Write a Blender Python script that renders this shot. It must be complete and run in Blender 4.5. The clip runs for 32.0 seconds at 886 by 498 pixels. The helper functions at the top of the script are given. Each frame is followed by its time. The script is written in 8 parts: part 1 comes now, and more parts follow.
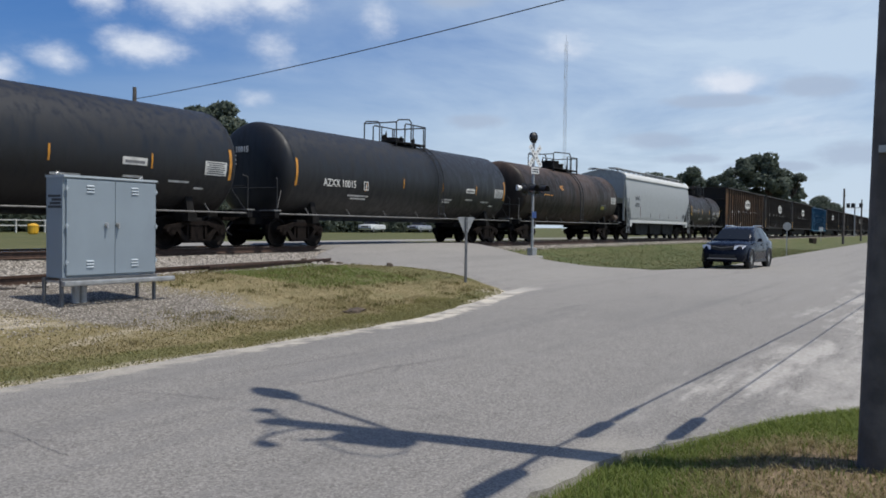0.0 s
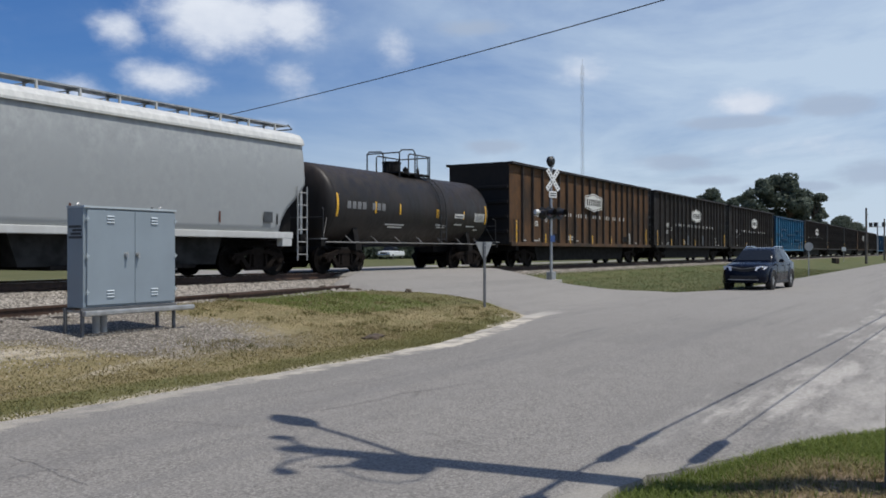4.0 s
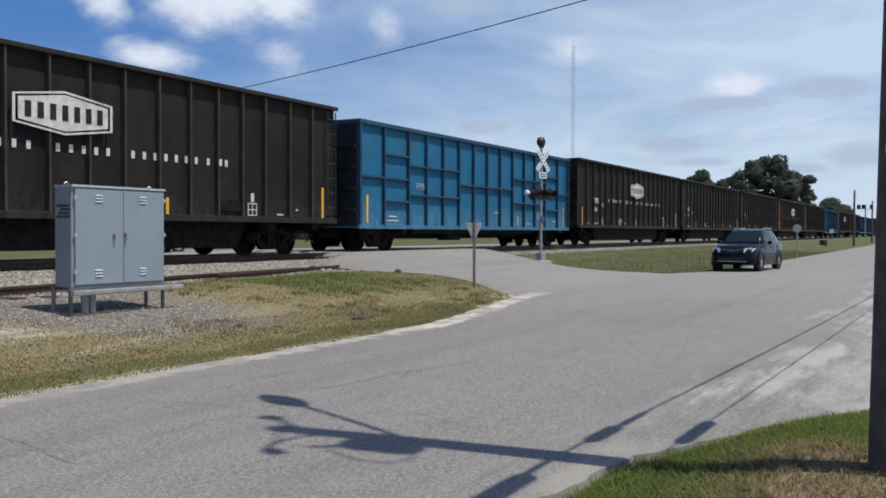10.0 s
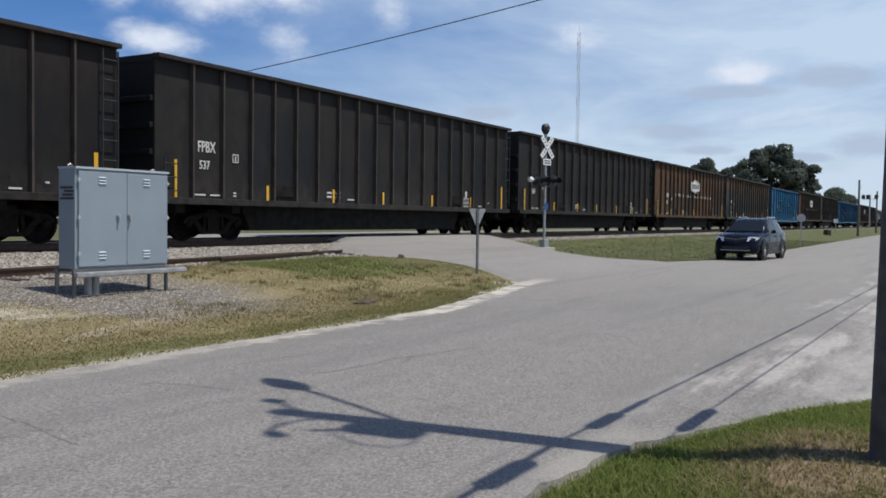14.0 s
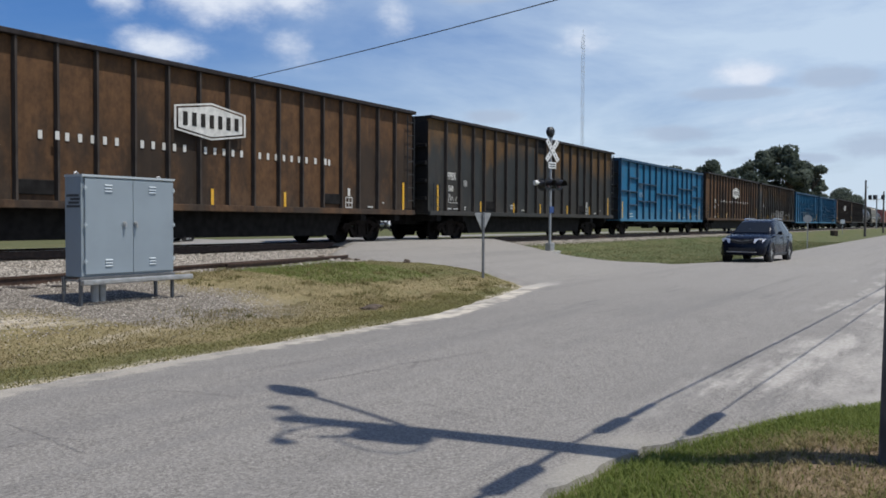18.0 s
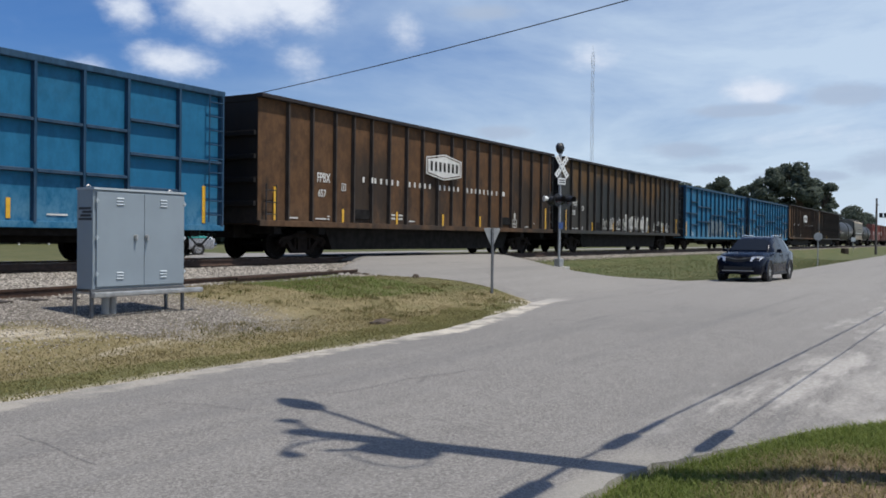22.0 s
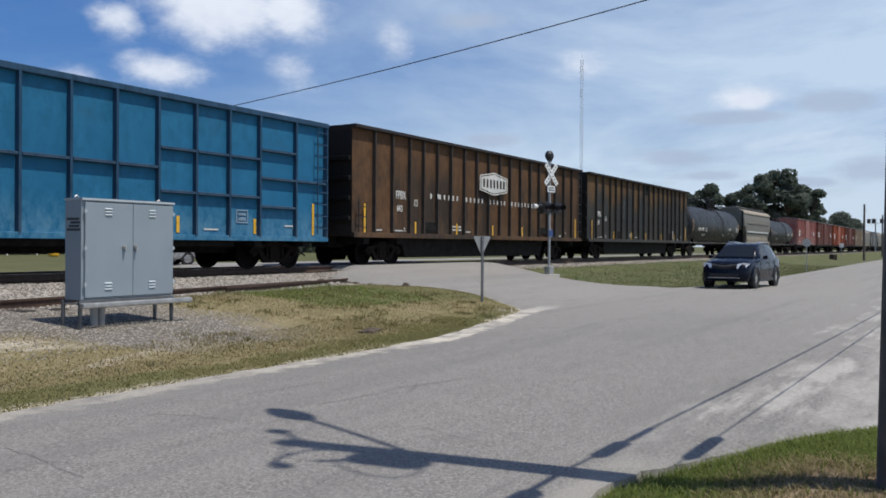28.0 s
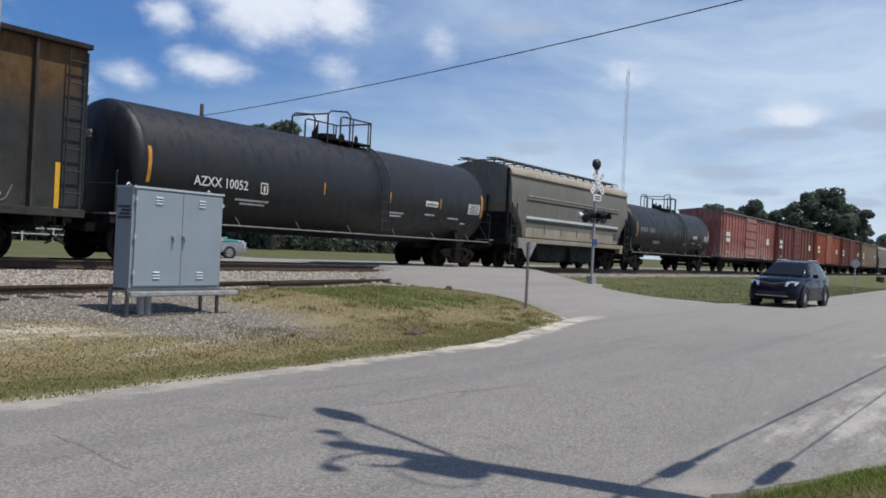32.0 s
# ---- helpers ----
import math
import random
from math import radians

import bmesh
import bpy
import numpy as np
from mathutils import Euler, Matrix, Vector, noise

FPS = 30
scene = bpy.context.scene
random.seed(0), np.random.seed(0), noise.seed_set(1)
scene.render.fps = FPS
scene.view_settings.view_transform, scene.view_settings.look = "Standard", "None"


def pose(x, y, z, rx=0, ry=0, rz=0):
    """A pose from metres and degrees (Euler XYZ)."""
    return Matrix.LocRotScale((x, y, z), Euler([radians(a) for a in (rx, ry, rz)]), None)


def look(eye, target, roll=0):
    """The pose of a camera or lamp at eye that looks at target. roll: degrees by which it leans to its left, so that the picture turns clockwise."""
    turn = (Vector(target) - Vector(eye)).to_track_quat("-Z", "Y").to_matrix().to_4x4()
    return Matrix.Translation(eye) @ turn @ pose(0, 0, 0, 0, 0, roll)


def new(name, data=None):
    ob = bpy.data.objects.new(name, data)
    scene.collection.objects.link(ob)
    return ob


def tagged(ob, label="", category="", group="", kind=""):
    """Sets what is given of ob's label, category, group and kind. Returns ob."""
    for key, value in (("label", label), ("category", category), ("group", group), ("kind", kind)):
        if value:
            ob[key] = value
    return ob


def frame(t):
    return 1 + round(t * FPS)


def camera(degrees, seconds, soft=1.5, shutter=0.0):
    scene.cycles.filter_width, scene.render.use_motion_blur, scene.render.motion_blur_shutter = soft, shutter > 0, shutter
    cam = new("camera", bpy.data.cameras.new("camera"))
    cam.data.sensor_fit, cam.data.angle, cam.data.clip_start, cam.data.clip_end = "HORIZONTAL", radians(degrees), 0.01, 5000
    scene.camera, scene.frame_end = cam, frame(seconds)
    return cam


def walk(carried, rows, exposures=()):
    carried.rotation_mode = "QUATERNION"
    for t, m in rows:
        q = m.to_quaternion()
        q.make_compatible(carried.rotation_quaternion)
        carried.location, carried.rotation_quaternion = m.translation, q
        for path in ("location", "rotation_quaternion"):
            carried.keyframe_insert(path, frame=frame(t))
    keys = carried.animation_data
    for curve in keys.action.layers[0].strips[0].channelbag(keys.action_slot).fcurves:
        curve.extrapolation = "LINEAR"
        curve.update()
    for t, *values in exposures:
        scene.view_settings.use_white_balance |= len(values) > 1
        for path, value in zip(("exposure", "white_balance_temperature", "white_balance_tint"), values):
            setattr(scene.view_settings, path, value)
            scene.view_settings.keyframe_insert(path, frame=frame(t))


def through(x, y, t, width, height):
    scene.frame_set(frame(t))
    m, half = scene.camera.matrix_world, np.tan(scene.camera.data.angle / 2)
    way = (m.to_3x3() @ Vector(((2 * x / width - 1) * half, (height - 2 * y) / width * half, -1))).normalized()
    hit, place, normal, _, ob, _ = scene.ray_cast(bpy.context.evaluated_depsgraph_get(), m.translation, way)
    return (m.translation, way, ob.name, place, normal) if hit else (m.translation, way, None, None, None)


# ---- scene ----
cam = camera(53.37, 32.0, soft=1.75)
# seconds, x, y, z, yaw, pitch, roll
PATH = [
    (0.0, -0.022, 0.006, 1.502, -60.643, -1.474, -0.806),
    (0.5, -0.029, 0.009, 1.512, -59.717, -1.221, -0.788),
    (1.0, -0.032, 0.011, 1.514, -59.220, -1.125, -0.529),
    (1.5, -0.028, 0.005, 1.519, -59.437, -1.155, -0.666),
    (2.0, -0.032, 0.024, 1.498, -59.423, -0.667, -0.584),
    (2.5, -0.027, 0.007, 1.508, -58.926, -0.910, -0.699),
    (3.0, -0.018, 0.007, 1.503, -59.551, -0.986, -0.976),
    (3.5, -0.015, 0.005, 1.505, -58.936, -1.019, -0.671),
    (4.0, -0.001, -0.006, 1.491, -59.406, 0.186, 0.039),
    (4.5, -0.006, 0.000, 1.507, -59.932, -1.019, -0.729),
    (6.5, -0.002, 0.000, 1.506, -59.920, -1.266, -0.741),
    (7.0, -0.004, 0.002, 1.502, -60.051, -1.294, -0.737),
    (7.5, -0.005, 0.005, 1.500, -60.227, -1.374, -0.824),
    (8.0, -0.002, 0.003, 1.505, -60.182, -1.421, -0.682),
    (8.5, -0.003, -0.001, 1.505, -60.069, -1.362, -0.614),
    (9.0, 0.000, 0.000, 1.510, -60.056, -1.189, -0.359),
    (9.5, 0.000, -0.006, 1.497, -60.164, -1.312, -0.319),
    (10.0, -0.003, -0.011, 1.498, -60.059, -1.096, -0.196),
    (10.5, -0.001, -0.005, 1.496, -60.216, -1.350, -0.202),
    (11.0, -0.004, -0.011, 1.498, -59.944, -1.348, -0.237),
    (11.5, -0.010, -0.007, 1.498, -60.055, -1.612, -0.288),
    (12.0, -0.003, 0.002, 1.493, -59.986, -1.594, -0.267),
    (12.5, -0.001, 0.003, 1.499, -59.839, -1.866, -0.624),
    (13.0, 0.000, -0.000, 1.500, -59.600, -1.820, -0.620),
    (13.5, 0.005, -0.006, 1.499, -59.689, -1.926, -0.659),
    (14.0, 0.003, -0.005, 1.494, -59.843, -2.013, -0.784),
    (14.5, -0.012, 0.002, 1.501, -59.440, -1.659, -0.638),
    (16.5, 0.001, 0.008, 1.500, -59.218, -1.812, -0.355),
    (17.0, 0.005, 0.003, 1.495, -59.323, -1.817, -0.314),
    (17.5, 0.006, 0.003, 1.499, -59.416, -1.760, -0.318),
    (18.0, 0.009, -0.004, 1.503, -59.479, -1.754, -0.281),
    (18.5, -0.006, 0.002, 1.499, -59.366, -1.759, -0.338),
    (19.0, -0.005, -0.009, 1.507, -59.338, -1.254, -0.892),
    (19.5, -0.005, -0.013, 1.511, -59.657, -1.089, -0.863),
    (20.0, -0.003, -0.007, 1.494, -60.042, -0.889, -0.675),
    (20.5, -0.006, -0.004, 1.498, -59.521, -0.695, -0.618),
    (21.0, -0.008, -0.012, 1.503, -59.172, -0.714, -0.583),
    (21.5, -0.013, -0.007, 1.499, -59.019, -0.623, -0.747),
    (22.0, -0.014, -0.011, 1.499, -58.892, -0.769, -0.650),
    (22.5, -0.019, -0.014, 1.503, -58.324, -0.811, -0.575),
    (23.0, -0.016, -0.007, 1.497, -58.740, -0.998, -0.786),
    (23.5, -0.016, -0.005, 1.507, -58.796, -1.133, -0.826),
    (24.0, -0.018, -0.012, 1.506, -58.735, -0.911, -0.842),
    (24.5, -0.022, 0.007, 1.503, -58.704, -0.977, -0.677),
    (26.5, -0.020, -0.011, 1.505, -58.399, -0.598, -0.620),
    (27.0, -0.014, -0.022, 1.506, -59.119, -0.386, -0.484),
    (27.5, -0.014, -0.032, 1.501, -59.941, -0.318, -0.367),
    (28.0, -0.016, -0.027, 1.509, -59.514, -0.242, -0.341),
    (28.5, -0.024, -0.019, 1.513, -59.294, -0.192, -0.343),
    (29.0, -0.018, -0.018, 1.512, -58.911, -0.195, -0.413),
    (29.5, -0.022, -0.022, 1.510, -58.727, -0.295, -0.488),
    (30.0, -0.007, -0.017, 1.507, -57.067, -0.599, -1.134),
    (30.5, 0.015, 0.014, 1.507, -55.955, -0.963, -2.859),
    (31.0, 0.005, 0.158, 1.491, -56.078, -0.452, -1.377),
    (31.5, 0.053, 0.276, 1.468, -57.568, -1.194, -1.391),
    (32.0, 0.100, 0.276, 1.473, -57.112, -0.011, -2.804),
]
walk(cam, [(t, pose(x, y, z, 90 + p, r, a)) for t, x, y, z, a, p, r in PATH], exposures=[(0.0, -0.05), (3.0, -0.05), (4.0, -0.12), (4.5, -0.1), (7.0, 0.0), (32.0, 0.0)])

# ---- world, sun ----
SUN_TO = Vector((0.06, -0.37, 0.927)).normalized()
sun_el = math.asin(SUN_TO.z)
sun_az = math.atan2(SUN_TO.x, SUN_TO.y)


def make_world():
    w = bpy.data.worlds.new("sky_world")
    scene.world = w
    w.use_nodes = True
    nt = w.node_tree
    nt.nodes.clear()
    N, Lk = nt.nodes.new, nt.links.new

    def op(kind, a, b=None, c=None):
        n = N("ShaderNodeMath")
        n.operation = kind
        for i, v in enumerate((a, b, c)):
            if v is None:
                continue
            if isinstance(v, (int, float)):
                n.inputs[i].default_value = v
            else:
                Lk(v, n.inputs[i])
        return n.outputs[0]

    out = N("ShaderNodeOutputWorld")
    bg = N("ShaderNodeBackground")
    bg.inputs["Strength"].default_value = SKY_STRENGTH
    sky = N("ShaderNodeTexSky")
    sky.sky_type = "NISHITA"
    sky.sun_disc = False
    sky.sun_elevation = sun_el
    sky.sun_rotation = sun_az
    sky.air_density, sky.dust_density, sky.ozone_density = 1.0, 0.6, 2.2
    co = N("ShaderNodeTexCoord")
    sep = N("ShaderNodeSeparateXYZ")
    Lk(co.outputs["Generated"], sep.inputs[0])
    dx, dy, dz = sep.outputs
    # azimuth (degrees from +X towards +Y) and elevation in degrees
    az = op("MULTIPLY", op("ARCTAN2", dy, dx), 57.2958)
    el = op("MULTIPLY", op("ARCSINE", dz), 57.2958)
    # ragged displacement of the cloud edges
    comb = N("ShaderNodeCombineXYZ")
    Lk(op("MULTIPLY", az, 0.16), comb.inputs[0])
    Lk(op("MULTIPLY", el, 0.26), comb.inputs[1])
    n1 = N("ShaderNodeTexNoise")
    n1.inputs["Scale"].default_value = 1.6
    n1.inputs["Detail"].default_value = 9
    n1.inputs["Roughness"].default_value = 0.62
    Lk(comb.outputs[0], n1.inputs["Vector"])
    rag = op("SUBTRACT", n1.outputs["Fac"], 0.5)
    total = None
    for a, e, wa, we, g in CLOUDS:
        u = op("DIVIDE", op("SUBTRACT", az, a), wa)
        v = op("DIVIDE", op("SUBTRACT", el, e), we)
        d2 = op("ADD", op("MULTIPLY", u, u), op("MULTIPLY", v, v))
        blob = op("MULTIPLY", op("POWER", 2.718, op("MULTIPLY", d2, -1.0)), g)
        total = blob if total is None else op("MAXIMUM", total, blob)
    puff = op("ADD", total, op("MULTIPLY", rag, 1.9))
    mr = N("ShaderNodeMapRange")
    mr.interpolation_type = "SMOOTHSTEP"
    mr.inputs["From Min"].default_value = 0.12
    mr.inputs["From Max"].default_value = 1.45
    Lk(puff, mr.inputs["Value"])
    cum = op("MULTIPLY", mr.outputs[0], op("MINIMUM", op("MULTIPLY", total, 3.0), 1.0))
    # thin streaky veil on a flat layer high up
    div = op("ADD", op("MAXIMUM", dz, 0.0), 0.12)
    c2 = N("ShaderNodeCombineXYZ")
    Lk(op("DIVIDE", dx, div), c2.inputs[0])
    Lk(op("MULTIPLY", op("DIVIDE", dy, div), 1.0), c2.inputs[1])
    n2 = N("ShaderNodeTexNoise")
    n2.inputs["Scale"].default_value = 0.55
    n2.inputs["Detail"].default_value = 8
    n2.inputs["Roughness"].default_value = 0.6
    n2.inputs["Distortion"].default_value = 0.5
    Lk(c2.outputs[0], n2.inputs["Vector"])
    mr2 = N("ShaderNodeMapRange")
    mr2.inputs["From Min"].default_value = 0.36
    mr2.inputs["From Max"].default_value = 0.78
    Lk(n2.outputs["Fac"], mr2.inputs["Value"])
    side = N("ShaderNodeMapRange")
    side.interpolation_type = "SMOOTHSTEP"
    side.inputs["From Min"].default_value = 58
    side.inputs["From Max"].default_value = 14
    side.inputs["To Min"].default_value = 0.14
    side.inputs["To Max"].default_value = 0.95
    Lk(az, side.inputs["Value"])
    low = N("ShaderNodeMapRange")
    low.interpolation_type = "SMOOTHSTEP"
    low.inputs["From Min"].default_value = 22
    low.inputs["From Max"].default_value = 1
    low.inputs["To Min"].default_value = 0.0
    low.inputs["To Max"].default_value = 0.5
    Lk(el, low.inputs["Value"])
    veil = op("MINIMUM", op("MULTIPLY", op("ADD", op("ADD", mr2.outputs[0], low.outputs[0]), 0.12), side.outputs[0]), 0.86)

    def mix(f, a, b):
        m = N("ShaderNodeMix")
        m.data_type = "RGBA"
        Lk(f, m.inputs[0])
        for sck, v in ((m.inputs[6], a), (m.inputs[7], b)):
            if isinstance(v, tuple):
                sck.default_value = (*v, 1)
            else:
                Lk(v, sck)
        return m.outputs[2]

    # cloud shading: bright heads, bluish grey bases
    shade = mix(n1.outputs["Fac"], CLOUD_DARK, CLOUD_LIGHT)
    sat = N("ShaderNodeHueSaturation")
    sat.inputs["Saturation"].default_value = 1.45
    tint = N("ShaderNodeVectorMath")
    tint.operation = "MULTIPLY"
    tint.inputs[1].default_value = (0.97, 0.93, 1.09)
    Lk(sky.outputs[0], tint.inputs[0])
    Lk(tint.outputs[0], sat.inputs["Color"])
    col = mix(veil, sat.outputs[0], VEIL)
    col = mix(cum, col, shade)
    dark = None
    for a, e, wa, we, g in DARKS:
        u = op("DIVIDE", op("SUBTRACT", az, a), wa)
        v = op("DIVIDE", op("SUBTRACT", el, e), we)
        d2 = op("ADD", op("MULTIPLY", u, u), op("MULTIPLY", v, v))
        blob = op("MULTIPLY", op("POWER", 2.718, op("MULTIPLY", d2, -1.0)), g)
        dark = blob if dark is None else op("MAXIMUM", dark, blob)
    mr3 = N("ShaderNodeMapRange")
    mr3.interpolation_type = "SMOOTHSTEP"
    mr3.inputs["From Min"].default_value = 0.25
    mr3.inputs["From Max"].default_value = 1.0
    mr3.inputs["To Max"].default_value = 0.75
    Lk(op("ADD", dark, op("MULTIPLY", rag, 1.6)), mr3.inputs["Value"])
    col = mix(op("MULTIPLY", mr3.outputs[0], op("MINIMUM", op("MULTIPLY", dark, 2.5), 1.0)), col, CLOUD_GREY)
    Lk(col, bg.inputs["Color"])
    Lk(bg.outputs[0], out.inputs[0])


SKY_STRENGTH = 0.088
CLOUD_LIGHT, CLOUD_DARK, CLOUD_GREY, VEIL = (10.3, 10.8, 11.7), (6.6, 7.5, 9.2), (4.7, 5.7, 7.4), (6.9, 8.4, 10.1)
# azimuth, elevation, half width, half height, weight
CLOUDS = [(44.6, 14.3, 4.8, 1.9, 1.75), (40.6, 14.5, 2.8, 1.5, 1.5), (50.6, 13.3, 1.7, 1.1, 1.25), (48.4, 10.6, 2.3, 1.1, 1.45), (40.3, 10.8, 1.6, 1.5, 0.95),
          (33.6, 12.9, 1.3, 1.6, 0.72), (21.3, 11.4, 2.4, 1.0, 0.7), (11.3, 9.0, 1.9, 0.75, 1.75), (8.6, 6.2, 5.0, 0.9, 0.55), (53.2, 9.6, 1.7, 0.9, 1.0), (56.2, 8.6, 2.0, 0.9, 1.0),
          (41.5, 7.9, 1.2, 0.6, 0.75), (66, 13, 6, 2, 0.9), (75, 18, 8, 3, 1.0), (36, 19, 9, 2.5, 1.0), (12, 18, 9, 2.2, 0.9), (-25, 16, 9, 3, 1.1),
          (-70, 20, 12, 4, 1.0), (120, 20, 12, 4, 1.0), (170, 22, 14, 5, 1.0), (-130, 25, 14, 5, 1.0)]
DARKS = [(11.8, 7.95, 3.6, 0.45, 1.4), (6.9, 8.6, 2.9, 0.7, 1.3), (15.9, 5.6, 2.4, 0.6, 1.4), (4.4, 4.5, 2.4, 0.9, 1.2), (27.5, 6.8, 2.2, 0.55, 1.05), (9.2, 3.9, 3.2, 0.4, 1.2), (13.5, 4.4, 2.5, 0.4, 1.0), (28.4, 14.2, 3.0, 0.6, 1.0)]
make_world()

sun_data = bpy.data.lights.new("sun", "SUN")
sun_data.energy = 4.0
sun_data.angle = radians(0.53)
sun_data.color = (1.0, 0.955, 0.88)
sun = new("sun", sun_data)
sun.matrix_world = look(SUN_TO * 60, (0, 0, 0))

# ---- materials ----
class Mat:
    """A principled material with a small node toolbox."""

    def __init__(self, name, rough=0.6, metal=0.0, spec=0.5):
        self.m = bpy.data.materials.new(name)
        self.m.use_nodes = True
        self.nt = self.m.node_tree
        self.b = self.nt.nodes["Principled BSDF"]
        self.b.inputs["Roughness"].default_value = rough
        self.b.inputs["Metallic"].default_value = metal
        self.b.inputs["Specular IOR Level"].default_value = spec
        self.co = self.nt.nodes.new("ShaderNodeTexCoord")

    def noise(self, scale, detail=6, rough=0.6, stretch=(1, 1, 1), space="Object", distort=0.0):
        mp = self.nt.nodes.new("ShaderNodeMapping")
        mp.inputs["Scale"].default_value = stretch
        self.nt.links.new(self.co.outputs[space], mp.inputs[0])
        n = self.nt.nodes.new("ShaderNodeTexNoise")
        n.inputs["Scale"].default_value, n.inputs["Detail"].default_value = scale, detail
        n.inputs["Roughness"].default_value, n.inputs["Distortion"].default_value = rough, distort
        self.nt.links.new(mp.outputs[0], n.inputs["Vector"])
        return n.outputs["Fac"]

    def voronoi(self, scale, stretch=(1, 1, 1), feature="F1", out="Distance"):
        mp = self.nt.nodes.new("ShaderNodeMapping")
        mp.inputs["Scale"].default_value = stretch
        self.nt.links.new(self.co.outputs["Object"], mp.inputs[0])
        n = self.nt.nodes.new("ShaderNodeTexVoronoi")
        n.feature = feature
        n.inputs["Scale"].default_value = scale
        self.nt.links.new(mp.outputs[0], n.inputs["Vector"])
        return n.outputs[out]

    def axis(self, i, space="Object"):
        s = self.nt.nodes.new("ShaderNodeSeparateXYZ")
        self.nt.links.new(self.co.outputs[space], s.inputs[0])
        return s.outputs[i]

    def rnd(self):
        return self.nt.nodes.new("ShaderNodeObjectInfo").outputs["Random"]

    def isl(self):
        return self.nt.nodes.new("ShaderNodeNewGeometry").outputs["Random Per Island"]

    def op(self, kind, a, b=None):
        n = self.nt.nodes.new("ShaderNodeMath")
        n.operation = kind
        for i, v in enumerate((a, b)):
            if v is None:
                continue
            if isinstance(v, (int, float)):
                n.inputs[i].default_value = v
            else:
                self.nt.links.new(v, n.inputs[i])
        return n.outputs[0]

    def ramp(self, v, lo, hi, t0=0.0, t1=1.0, smooth=True):
        n = self.nt.nodes.new("ShaderNodeMapRange")
        n.interpolation_type = "SMOOTHSTEP" if smooth else "LINEAR"
        n.inputs["From Min"].default_value, n.inputs["From Max"].default_value = lo, hi
        n.inputs["To Min"].default_value, n.inputs["To Max"].default_value = t0, t1
        self.nt.links.new(v, n.inputs["Value"])
        return n.outputs[0]

    def mix(self, f, a, b):
        n = self.nt.nodes.new("ShaderNodeMix")
        n.data_type = "RGBA"
        if isinstance(f, (int, float)):
            n.inputs[0].default_value = f
        else:
            self.nt.links.new(f, n.inputs[0])
        for s, v in ((n.inputs[6], a), (n.inputs[7], b)):
            if isinstance(v, tuple):
                s.default_value = (*v, 1)
            else:
                self.nt.links.new(v, s)
        return n.outputs[2]

    def color(self, c):
        if isinstance(c, tuple):
            self.b.inputs["Base Color"].default_value = (*c, 1)
        else:
            self.nt.links.new(c, self.b.inputs["Base Color"])
        return self

    def rough(self, v):
        self.nt.links.new(v, self.b.inputs["Roughness"])
        return self

    def bump(self, h, dist=0.01, strength=0.6):
        n = self.nt.nodes.new("ShaderNodeBump")
        n.inputs["Strength"].default_value, n.inputs["Distance"].default_value = strength, dist
        self.nt.links.new(h, n.inputs["Height"])
        self.nt.links.new(n.outputs[0], self.b.inputs["Normal"])
        return self


def plain(name, c, rough=0.6, metal=0.0, vary=0.2, scale=6.0, bump=0.0, grime=0.0):
    k = Mat(name, rough, metal)
    a = tuple(x * (1 - vary) for x in c)
    b = tuple(min(1, x * (1 + vary)) for x in c)
    n = k.noise(scale, 7)
    col = k.mix(k.ramp(n, 0.3, 0.7), a, b)
    if grime:
        g = k.noise(scale * 0.35, 8, 0.7, (1, 1, 0.35))
        col = k.mix(k.ramp(g, 0.48, 0.75, 0, grime), col, (0.05, 0.042, 0.034))
    k.color(col)
    k.rough(k.ramp(k.noise(scale * 2, 4), 0.3, 0.7, max(0.05, rough - 0.12), min(1, rough + 0.1)))
    if bump:
        k.bump(k.noise(scale * 6, 5), bump)
    return k.m


